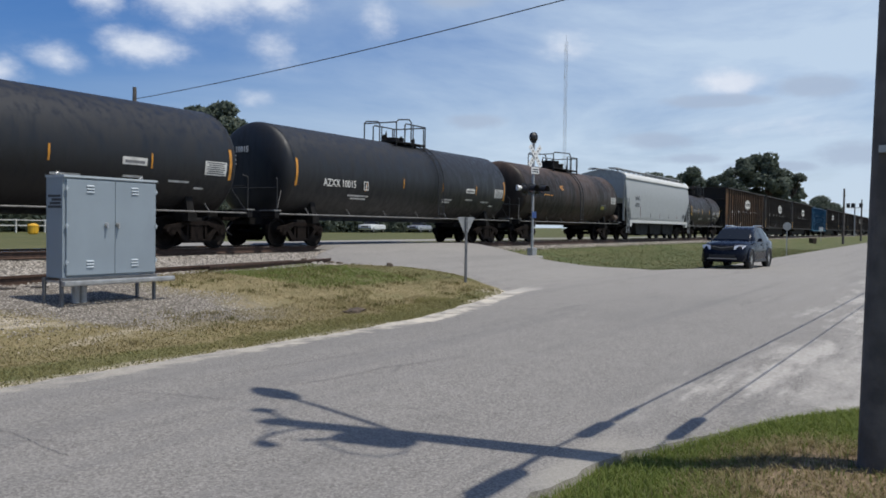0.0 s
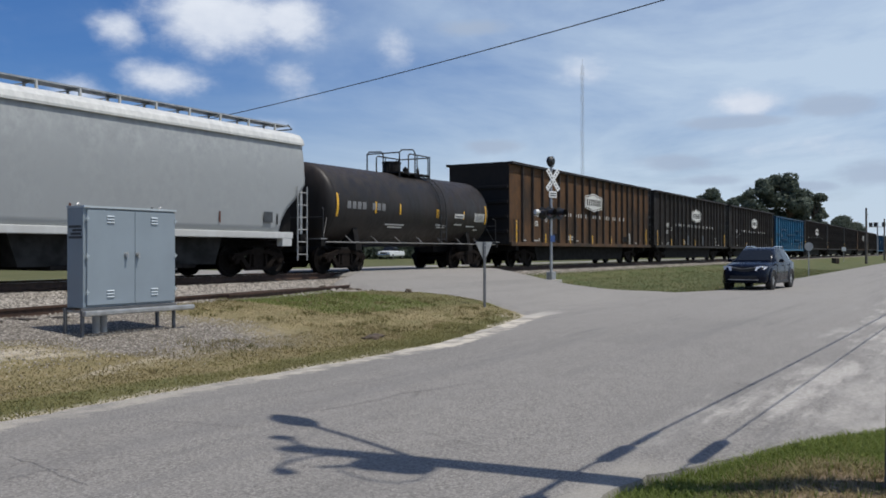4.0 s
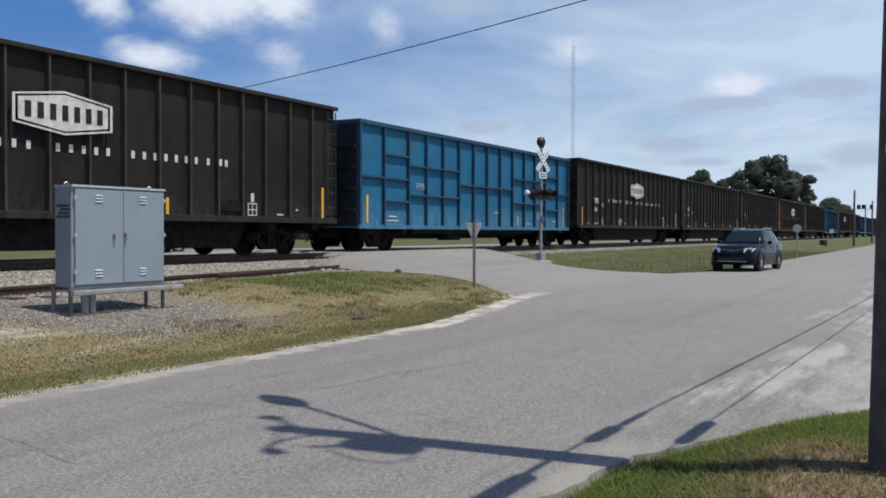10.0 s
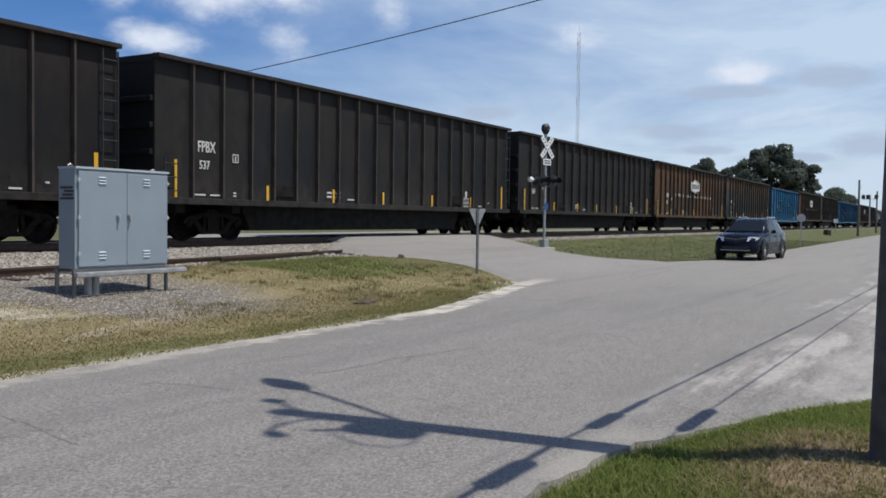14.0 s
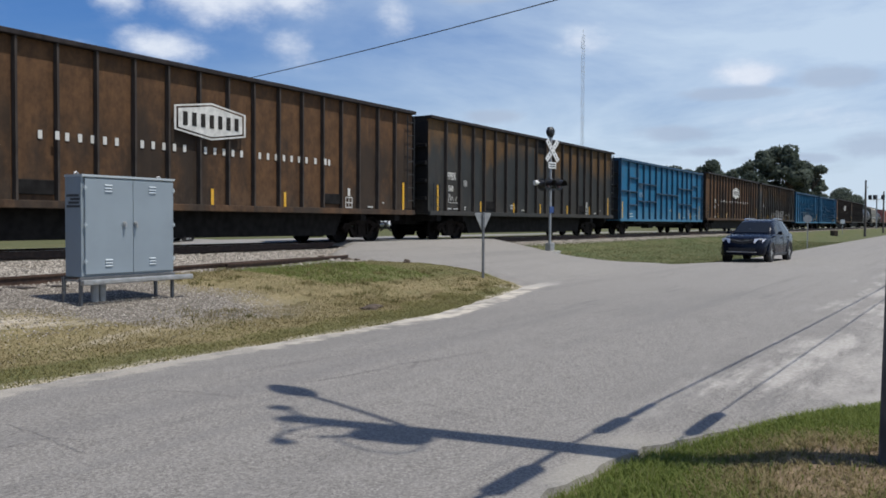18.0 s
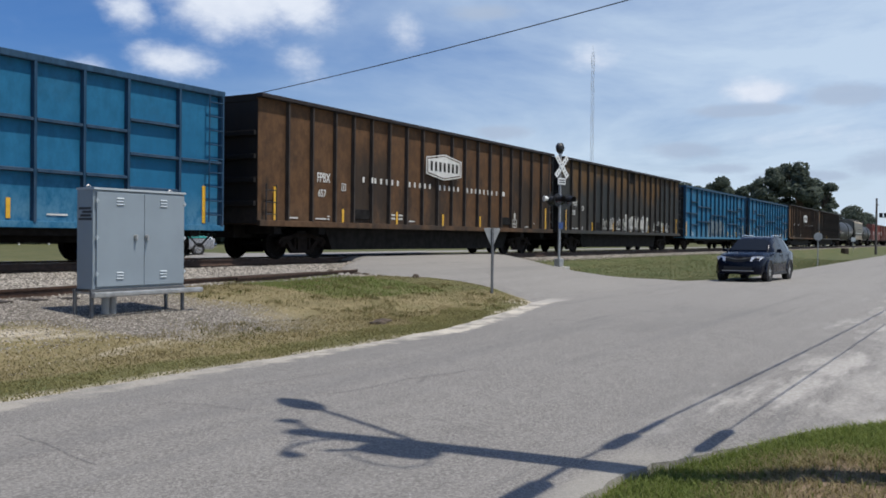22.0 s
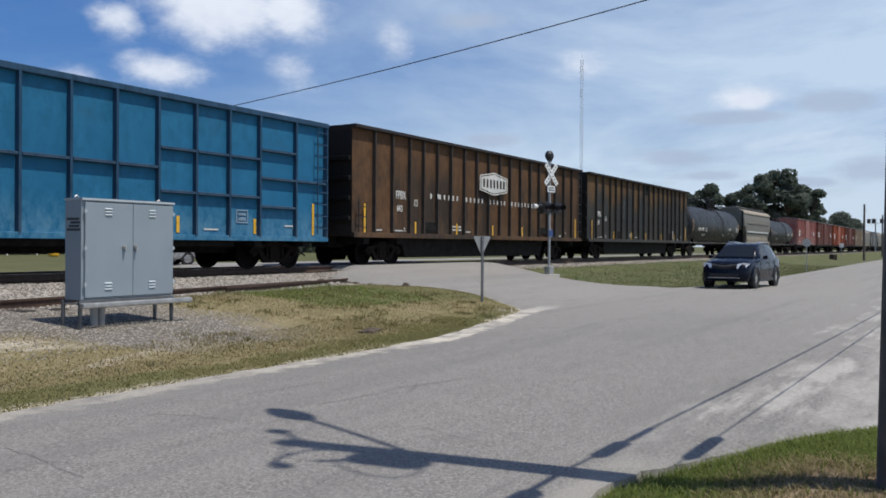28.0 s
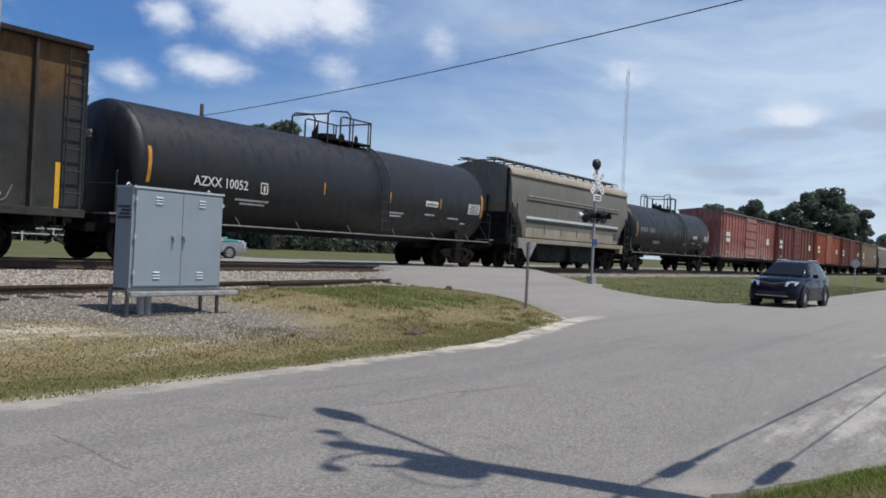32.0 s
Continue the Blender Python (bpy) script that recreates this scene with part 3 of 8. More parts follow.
M["patch_grey"] = plain("blue_grey_overpaint", (0.052, 0.060, 0.068), 0.7, 0, 0.3, 5, 0.0, 0.3)
M["wire"] = plain("black_cable", (0.015, 0.015, 0.015), 0.6)
M["car_blue"] = plain("dark_blue_metallic_paint", (0.0050, 0.0075, 0.0165), 0.22, 0.1, 0.1, 3)
M["car_blue"].node_tree.nodes["Principled BSDF"].inputs["Specular IOR Level"].default_value = 0.18
M["car_trim"] = plain("black_car_trim", (0.012, 0.012, 0.013), 0.5)
M["tyre"] = plain("tyre_rubber", (0.018, 0.018, 0.018), 0.85)
M["alloy"] = plain("silver_alloy", (0.50, 0.51, 0.52), 0.3, 0.8, 0.08)
M["chrome"] = plain("chrome", (0.72, 0.73, 0.74), 0.12, 1.0, 0.03)
# the sun's glint on the lamps is put into this near-white colour
M["lamp_glass"] = plain("glint_pale_headlamp_glass", (0.72, 0.74, 0.78), 0.14, 0.3, 0.12)
M["car_white"] = plain("white_car_paint", (0.66, 0.67, 0.66), 0.25, 0, 0.05)
M["car_teal"] = plain("teal_car_paint", (0.012, 0.19, 0.17), 0.3, 0.2, 0.1)
M["car_silver"] = plain("silver_car_paint", (0.42, 0.43, 0.45), 0.3, 0.5, 0.05)
M["bark"] = plain("pine_bark", (0.10, 0.075, 0.055), 0.95, 0, 0.4, 6, 0.02)
M["chips"] = plain("wood_chip_load", (0.32, 0.22, 0.12), 0.95, 0, 0.4, 20, 0.03)
M["roof"] = plain("grey_shingle_roof", (0.14, 0.135, 0.13), 0.9, 0, 0.2, 4)
M["siding"] = plain("pale_house_siding", (0.58, 0.57, 0.53), 0.7, 0, 0.08, 4)
M["tower_steel"] = plain("pale_tower_steel", (0.60, 0.62, 0.64), 0.6, 0.1, 0.08)
M["tar"] = plain("dark_crack_fill", (0.150, 0.144, 0.137), 0.9, 0, 0.3, 12)
M["earth"] = plain("dark_soil", (0.075, 0.055, 0.038), 0.95, 0, 0.4, 10, 0.01)


def glass_mat():
    k = Mat("dark_car_glass", 0.08, 0, 0.2)
    k.color((0.012, 0.014, 0.017))
    return k.m


M["glass"] = glass_mat()


def leaf_mat(name, a, b, through=0.0):
    k = Mat(name, 0.7, 0, 0.25)
    col = k.mix(k.isl(), a, b)
    k.color(col)
    if through:
        tr = k.nt.nodes.new("ShaderNodeBsdfTranslucent")
        k.nt.links.new(col, tr.inputs["Color"])
        ms = k.nt.nodes.new("ShaderNodeMixShader")
        ms.inputs[0].default_value = through
        k.nt.links.new(k.b.outputs[0], ms.inputs[1])
        k.nt.links.new(tr.outputs[0], ms.inputs[2])
        k.nt.links.new(ms.outputs[0], k.nt.nodes["Material Output"].inputs["Surface"])
    return k.m


# distance haze is put into this lifted, bluish leaf colour
M["leaf"] = leaf_mat("hazed_foliage", (0.076, 0.100, 0.080), (0.140, 0.164, 0.122), 0.42)
M["grass"] = leaf_mat("green_grass", (0.125, 0.172, 0.038), (0.19, 0.22, 0.062), 0.45)
M["grass_lush"] = leaf_mat("lush_grass", (0.112, 0.155, 0.030), (0.205, 0.240, 0.064), 0.5)
M["grass_olive"] = leaf_mat("olive_mown_grass", (0.190, 0.182, 0.070), (0.290, 0.260, 0.118), 0.45)
M["grass_field"] = leaf_mat("field_grass", (0.078, 0.093, 0.036), (0.112, 0.120, 0.050), 0.45)
M["grass_dry"] = leaf_mat("half_dry_grass", (0.175, 0.146, 0.063), (0.32, 0.265, 0.138), 0.4)
M["grass_tuft"] = leaf_mat("brown_green_grass", (0.085, 0.088, 0.030), (0.185, 0.160, 0.062), 0.4)
M["stones"] = leaf_mat("crushed_stone", (0.115, 0.102, 0.086), (0.47, 0.425, 0.365))

# ---- mesh helpers ----
def empty_thing(name, label, category, group="", m=None):
    e = new(name)
    e.empty_display_size = 0.2
    if m is not None:
        e.matrix_world = m
    return tagged(e, label, category, group)


def mesh_of(name, bm, mat, smooth=False):
    me = bpy.data.meshes.new(name)
    bm.normal_update()
    bm.to_mesh(me)
    bm.free()
    for mt in (mat if isinstance(mat, (list, tuple)) else [mat]):
        me.materials.append(mt)
    if smooth:
        me.polygons.foreach_set("use_smooth", [True] * len(me.polygons))
    return me


def part(name, bm, mat, parent=None, label="", smooth=False):
    ob = new(name, mesh_of(name, bm, mat, smooth))
    if parent is not None:
        ob.parent = parent
    if label:
        ob["label"] = label
    return ob


def share(name, me, parent, x=0, y=0, z=0, rx=0, ry=0, rz=0, label=""):
    """Another object on the same mesh."""
    ob = new(name, me)
    ob.parent = parent
    ob.matrix_basis = pose(x, y, z, rx, ry, rz)
    if label:
        ob["label"] = label
    return ob


def box(bm, x0, x1, y0, y1, z0, z1, bev=0.0):
    vs = [bm.verts.new((x, y, z)) for x in (x0, x1) for y in (y0, y1) for z in (z0, z1)]
    fs = [bm.faces.new([vs[i] for i in f]) for f in ((0, 1, 3, 2), (4, 6, 7, 5), (0, 4, 5, 1), (2, 3, 7, 6), (0, 2, 6, 4), (1, 5, 7, 3))]
    if bev:
        es = list({e for f in fs for e in f.edges})
        bmesh.ops.bevel(bm, geom=es, offset=bev, segments=2, affect="EDGES", profile=0.6)
    return bm


def rod(bm, a, b, r, seg=8, r2=None, cap=True):
    a, b = Vector(a), Vector(b)
    r2 = r if r2 is None else r2
    d = (b - a).normalized()
    u = d.orthogonal().normalized()
    v = d.cross(u)
    ring = []
    for p, q in ((a, r), (b, r2)):
        ring.append([bm.verts.new(p + (u * math.cos(i * math.tau / seg) + v * math.sin(i * math.tau / seg)) * q) for i in range(seg)])
    for i in range(seg):
        j = (i + 1) % seg
        bm.faces.new((ring[0][i], ring[0][j], ring[1][j], ring[1][i]))
    if cap:
        bm.faces.new(ring[0][::-1])
        bm.faces.new(ring[1])
    return bm


def pipe(bm, pts, r, seg=6):
    """One tube bent along the points."""
    ps = [Vector(q) for q in pts]
    side = None
    secs = []
    for i, q in enumerate(ps):
        d = (ps[min(i + 1, len(ps) - 1)] - ps[max(i - 1, 0)]).normalized()
        if side is None:
            side = d.cross(Vector((0, 0, 1)) if abs(d.z) < 0.9 else Vector((1, 0, 0))).normalized()
        else:
            side = (side - d * side.dot(d)).normalized()
        up = d.cross(side)
        secs.append([tuple(q + side * r * math.cos(k * math.tau / seg) + up * r * math.sin(k * math.tau / seg)) for k in range(seg)])
    return loft(bm, secs)


def prism(bm, poly, y0, y1, axis="y"):
    """A polygon given in (x, z) carried from y0 to y1 (or in (y, z) along x)."""
    def at(p, t):
        return (p[0], t, p[1]) if axis == "y" else (t, p[0], p[1])
    a = [bm.verts.new(at(p, y0)) for p in poly]
    b = [bm.verts.new(at(p, y1)) for p in poly]
    n = len(poly)
    for i in range(n):
        j = (i + 1) % n
        bm.faces.new((a[i], a[j], b[j], b[i]))
    bm.faces.new(a[::-1])
    bm.faces.new(b)
    bmesh.ops.recalc_face_normals(bm, faces=bm.faces[:])
    return bm


def B():
    return bmesh.new()


def loft(bm, secs):
    prev = None
    for ring in secs:
        row = [bm.verts.new(p) for p in ring]
        if prev:
            n = len(row)
            for i in range(n):
                j = (i + 1) % n
                bm.faces.new((prev[i], prev[j], row[j], row[i]))
        else:
            first = row
        prev = row
    bm.faces.new(first[::-1])
    bm.faces.new(prev)
    bmesh.ops.recalc_face_normals(bm, faces=bm.faces[:])
    return bm


GLYPHS = {}


def text_mesh(text, size, depth, weight):
    cu = bpy.data.curves.new("letter", "FONT")
    cu.body, cu.size, cu.extrude, cu.resolution_u, cu.offset = text, size, depth, 2, weight
    tmp = bpy.data.objects.new("tmp_text", cu)
    scene.collection.objects.link(tmp)
    me = bpy.data.meshes.new_from_object(tmp.evaluated_get(bpy.context.evaluated_depsgraph_get()))
    bpy.data.objects.remove(tmp)
    me.materials.clear()
    return me


def right_end(me):
    return max(v.co.x for v in me.vertices)


def glyph(ch, size, depth, weight, mat):
    """One letter in the built-in font and the width that it takes up."""
    key = (ch, size, depth, weight, mat.name)
    if key not in GLYPHS:
        me = text_mesh(ch, size, depth, weight)
        me.name = "letter"
        me.materials.append(mat)
        GLYPHS[key] = (me, right_end(text_mesh(ch + "I", size, depth, weight)) - right_end(text_mesh("I", size, depth, weight)))
    return GLYPHS[key]


def lettering(text, mat, parent, x, y, z, size, rz=0, squeeze=1.0, depth=0.004, weight=0.010):
    """Built-in font, letter by letter, upright on a plane that faces -Y."""
    at = pose(x, y, z, 90, 0, rz) @ Matrix.Diagonal((squeeze, 1, 1, 1))
    run = 0.0
    for ch in text:
        if ch == " ":
            run += size * 0.28
            continue
        me, adv = glyph(ch, size, depth, weight, mat)
        ob = new("letter", me)
        ob.parent = parent
        ob.matrix_basis = at @ Matrix.Translation((run, 0, 0))
        run += adv


def interp(tab, v):
    return float(np.interp(v, [p[0] for p in tab], [p[1] for p in tab]))


# ---- the lie of the land ----
RAIL_Z, TRACK_Y = 0.82, 18.4
BANK_L = [(-400, 0.1), (-3, 0.10), (0.0, 0.08), (0.8, 0.06), (1.7, 0.02), (2.2, -0.06), (7.0, -0.06), (7.4, 0.02), (8.6, 0.08), (10.2, 0.3), (12.0, 0.46), (13.4, 0.51),
          (15.0, 0.55), (16.2, 0.55), (16.75, 0.615), (17.1, 0.632), (19.8, 0.632), (20.6, 0.53), (22.4, 0.42), (26, 0.36), (70, 0.5), (400, 0.6)]
BANK_R = [(-400, 0.1), (-3, 0.1), (-1.4, 0.02), (-0.6, -0.05), (2.2, -0.06), (7.6, -0.06), (8.2, 0.0), (10.2, -0.08), (12.2, 0.05), (13.6, 0.21), (14.5, 0.29), (15.3, 0.48),
          (16.3, 0.56), (16.75, 0.615), (17.1, 0.632), (19.8, 0.632), (20.6, 0.53), (22.4, 0.42), (26, 0.36), (70, 0.5), (400, 0.6)]
RAMP = [(-400, 0.1), (2.2, -0.10), (7.2, -0.10), (8.6, -0.08), (9.2, -0.03), (9.8, 0.03), (10.5, 0.12), (12.5, 0.36), (14.5, 0.58), (16.2, 0.745), (20.6, 0.755), (23, 0.54), (27, 0.3), (70, 0.45), (400, 0.6)]


def right_line(y):
    """Right-hand edge of the crossing approach."""
    return interp([(8.6, 33.0), (8.8, 32.6), (9.6, 31.8), (10.1, 30.4), (10.6, 29.5), (12.0, 29.3), (13.0, 29.9), (14.5, 31.0), (16.0, 32.0), (24, 32.2)], y)


def far_line(x):
    return interp([(-60, 7.25), (9, 7.22), (10.5, 7.2), (12.3, 7.3), (14.6, 7.82), (16.7, 8.25), (18.6, 8.75), (20, 9.0), (32, 9.0), (32.7, 8.74), (34.2, 8.15), (36, 7.75), (136, 8.95)], x)


def edge_far(x):
    """Railway-side edge of the street."""
    return far_line(x) + 0.08 * noise.noise((x * 1.1, 3.1, 0)) + 0.06 * noise.noise((x * 4.0, 7.7, 0))


def near_line(x):
    return interp([(-60, 2.0), (4.5, 1.93), (5.25, 1.88), (5.65, 1.78), (6.05, 1.63), (6.5, 1.43), (7.0, 1.24), (7.5, 1.0), (8.1, 0.64), (8.5, 0.46), (10, -0.25), (13, -0.9), (20, -1.3), (60, -1.3)], x)


def edge_near(x):
    """Near edge of the street."""
    return near_line(x) + 0.04 * noise.noise((x * 1.3, 11.0, 0)) + 0.05 * noise.noise((x * 5.0, 17.0, 0))


def left_line(y):
    """Left-hand edge of the crossing approach."""
    return interp([(8.6, 18.5), (9.55, 19.5), (10.6, 20.2), (11.5, 20.1), (12.4, 19.45), (13.3, 18.85), (14.1, 18.95), (15.0, 19.3), (15.7, 20.6), (16.3, 21.9), (16.9, 22.7), (21, 22.9)], y)


def land(x, y):
    shift = (far_line(x) - 7.22) * min(1, max(0, (12 - y) / 3)) * min(1, max(0, (y - 4.5) / 1.5)) if 9 < x < 32 else 0.0
    l, r, c = interp(BANK_L, y - shift), interp(BANK_R, y), interp(RAMP, y)
    if y < 2.2:
        k = min(1, max(0, (x - 6.8) / 2.5))
        # a low mound of bare earth at the foot of the pole, with a hollow before it
        d = ((x - 5.5) / 0.85) ** 2 + ((y - 0.45) / 0.6) ** 2
        h = ((x - 5.5) / 0.6) ** 2 + ((y - 1.42) / 0.32) ** 2
        z = l * (1 - k) + r * k + 0.02 * noise.noise((x * 0.8, y * 0.8, 0)) + 0.06 * math.exp(-d * d) - 0.035 * math.exp(-h)
        # the verge slips under the edge of the street
        f = min(1, max(0, (near_line(x) + 0.02 - y) / 0.22))
        return z * f + min(z, -0.05) * (1 - f)
    if x < 25:
        k = min(1, max(0, (x - left_line(y) + 0.5) / 0.9))
        z = l * (1 - k) + c * k
    else:
        k = min(1, max(0, (right_line(y) + 0.3 - x) / 0.8))
        z = r * (1 - k) + c * k
    if y < 2 or y > 7.5:
        z += 0.03 * noise.noise((x * 0.5, y * 0.5, 0)) * (0.3 if 15.6 < y < 21 else 1)
    return z


def grid_axis(lo, hi, near, far_step):
    a, v, s = [], near[0], near[2]
    while v < near[1]:
        a.append(v)
        v += s
    while v < hi:
        a.append(v)
        s = min(s * 1.22, far_step)
        v += s
    a.append(hi)
    b, v, s = [], near[0], near[2]
    while v > lo:
        s = min(s * 1.22, far_step)
        v -= s
        b.append(max(v, lo))
    return sorted(set(b + a))


def make_ground():
    xs = grid_axis(-2500, 3500, (-2.0, 46.0, 0.28), 260)
    ys = grid_axis(-2500, 3500, (-3.0, 27.0, 0.16), 260)
    verts = [(x, y, land(x, y)) for y in ys for x in xs]
    w = len(xs)
    faces = [(j * w + i, j * w + i + 1, (j + 1) * w + i + 1, (j + 1) * w + i) for j in range(len(ys) - 1) for i in range(w - 1)]
    me = bpy.data.meshes.new("ground")
    me.from_pydata(verts, [], faces)
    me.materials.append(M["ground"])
    me.polygons.foreach_set("use_smooth", [True] * len(faces))
    g = new("ground", me)
    tagged(g, "grass verge, gravel apron and fields on both sides of the railway", "ground", kind="structure")


make_ground()


def strip(name, xs, lo, hi, zf, mat, rows=10, label="", cat=""):
    verts, faces = [], []
    for x in xs:
        a, b = lo(x), hi(x)
        for j in range(rows + 1):
            y = a + (b - a) * j / rows
            verts.append((x, y, zf(x, y)))
        verts.append((x, b + 0.02, zf(x, b) - 0.12))
        verts.append((x, a - 0.02, zf(x, a) - 0.12))
    n = rows + 3
    for i in range(len(xs) - 1):
        for j in range(rows):
            faces.append((i * n + j, (i + 1) * n + j, (i + 1) * n + j + 1, i * n + j + 1))
        faces.append((i * n + rows, (i + 1) * n + rows, (i + 1) * n + rows + 1, i * n + rows + 1))
        faces.append((i * n + rows + 2, (i + 1) * n + rows + 2, (i + 1) * n, i * n))
    me = bpy.data.meshes.new(name)
    me.from_pydata(verts, [], faces)
    me.materials.append(mat)
    return tagged(new(name, me), label, cat, kind="structure")


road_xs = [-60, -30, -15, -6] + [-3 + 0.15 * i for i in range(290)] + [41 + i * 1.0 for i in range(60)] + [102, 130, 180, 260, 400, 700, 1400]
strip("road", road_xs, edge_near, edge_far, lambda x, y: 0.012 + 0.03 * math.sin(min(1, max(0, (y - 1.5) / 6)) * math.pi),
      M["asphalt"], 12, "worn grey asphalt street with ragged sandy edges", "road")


# crossing approach: from the street over the railway
def ramp_z(x, y):
    return interp([(8.2, -0.06), (8.9, -0.025), (9.5, 0.04), (11, 0.24), (12.5, 0.42), (14.5, 0.64), (16.0, 0.80), (16.6, 0.815), (20.4, 0.815), (21.5, 0.78), (24, 0.55), (28, 0.40), (60, 0.5)], y)


def cross_lo(y):
    return left_line(y) + 0.10 * noise.noise((y * 1.3, 2.0, 5.0)) + 0.05 * noise.noise((y * 5.0, 4.0, 5.0))


def cross_hi(y):
    return right_line(y) + 0.2 * noise.noise((y * 1.0, 9.0, 5.0))


def make_crossing():
    ys = [8.6 + 0.3 * i for i in range(50)] + [24 + i * 2.0 for i in range(8)]
    verts, faces, cols = [], [], 16
    for y in ys:
        a, b = cross_lo(y), cross_hi(y)
        if y > 20.6:
            # beyond the rails the lane bends away and narrows
            a, b = a + (y - 20.6) * 0.62, b + (y - 20.6) * 0.30
        inner = [a, a + 0.25, a + 0.6] + [a + 0.6 + (b - a - 1.2) * q / (cols - 4) for q in range(1, cols - 4)] + [b - 0.6, b - 0.25, b]
        for i, x in enumerate(inner):
            # the sides feather out into the verge
            k = min(i, cols - i)
            z, g = ramp_z(x, y) + 0.022, land(x, y) - 0.015
            w = (0.0, 0.55, 1.0)[k] if k < 3 else 1.0
            verts.append((x, y, z if k > 1 or g > z else g + (z - g) * w))
        verts.append((b + 0.06, y, ramp_z(b, y) - 0.25))
        verts.append((a - 0.06, y, ramp_z(a, y) - 0.25))
    n = cols + 3
    for j in range(len(ys) - 1):
        for i in range(cols + 1):
            faces.append((j * n + i, j * n + i + 1, (j + 1) * n + i + 1, (j + 1) * n + i))
        faces.append((j * n + n - 1, j * n, (j + 1) * n, (j + 1) * n + n - 1))
    me = bpy.data.meshes.new("crossing_road")
    me.from_pydata(verts, [], faces)
    me.materials.append(M["asphalt_plain"])
    tagged(new("crossing_road", me), "asphalt ramp climbing over the railway crossing", "road", kind="structure")


make_crossing()
far_xs = [29.0] + [i * 5.0 for i in range(6, 50)] + [300, 450, 700]
strip("far_road", far_xs, lambda x: 33.2 + 0.2 * noise.noise((x * 0.3, 0, 0)), lambda x: 36.0, lambda x, y: land(x, y) + 0.05,
      M["asphalt"], 3, "pale asphalt street beyond the railway", "road")


# ---- railway track ----
def rail_section(h=0.17):
    return [(-0.07, 0), (0.07, 0), (0.07, 0.014), (0.012, 0.035), (0.012, 0.125), (0.036, 0.135), (0.036, h), (-0.036, h), (-0.036, 0.135), (-0.012, 0.125), (-0.012, 0.035), (-0.07, 0.014)]


def make_track():
    tr = empty_thing("railway_track", "main line track with rusty rails on dark timber sleepers", "railway track")
    tr["kind"] = "structure"
    for s in (-1, 1):
        bm = B()
        prism(bm, [(TRACK_Y + s * 0.755 + p[0], RAIL_Z - 0.17 + p[1]) for p in rail_section()], -560, 900, "x")
        rail = part("rail", bm, M["rail"], tr)
        bm = B()
        box(bm, -560, 900, TRACK_Y + s * 0.755 - 0.03, TRACK_Y + s * 0.755 + 0.03, RAIL_Z - 0.002, RAIL_Z + 0.003)
        part("rail_head", bm, M["railtop"], rail, "polished running surface")
    bm = B()
    box(bm, -0.115, 0.115, -1.3, 1.3, -0.15, 0.0, 0.012)
    me = mesh_of("sleeper", bm, M["tie"])
    x = -2.0
    while x < 60:
        if not 22.6 < x < 32.5:
            share("sleeper", me, tr, x, TRACK_Y + random.uniform(-0.04, 0.04), RAIL_Z - 0.172, 0, 0, random.uniform(-1.2, 1.2))
        x += 0.53
    # disused siding, running into the grass short of the crossing
    sd = empty_thing("siding_track", "rust-brown disused siding rails lying in the ballast", "railway track")
    sd["kind"] = "structure"

    def rail_at(x0, y0, x1, y1, z0, z1, nm="rail"):
        bm = B()
        L = math.hypot(x1 - x0, y1 - y0)
        prism(bm, rail_section(), 0, L, "x")
        ob = part(nm, bm, M["rail"], sd)
        ob.matrix_basis = pose(x0, y0, z0, 0, -math.degrees(math.atan2(z1 - z0, L)), math.degrees(math.atan2(y1 - y0, x1 - x0)))
    rail_at(-30, 8.06, 16.9, 13.72, 0.43, 0.46)
    rail_at(13.3, 12.98, 18.4, 13.70, 0.45, 0.47)
    bm = B()
    box(bm, -0.115, 0.115, -1.25, 1.25, -0.15, 0.0, 0.012)
    me2 = mesh_of("sleeper", bm, M["tie"])
    for i in range(16):
        x = 2 + i * 0.62
        share("sleeper", me2, sd, x, 8.06 + (x + 30) * 0.1208 + 0.7, land(x, 12.2) + 0.02, 0, 0, 5)


make_track()

# ---- the train ----
def travelled(t):
    return 1.376e-4 * t ** 3 + 9.244e-3 * t ** 2 + 11.962 * t - 26.533


CARS = []


def car_root(x0, x1, label, category):
    e = empty_thing("freight_car", label, category, "cars of the freight train", pose((x0 + x1) / 2, TRACK_Y, RAIL_Z))
    CARS.append((e, (x0 + x1) / 2))
    return e


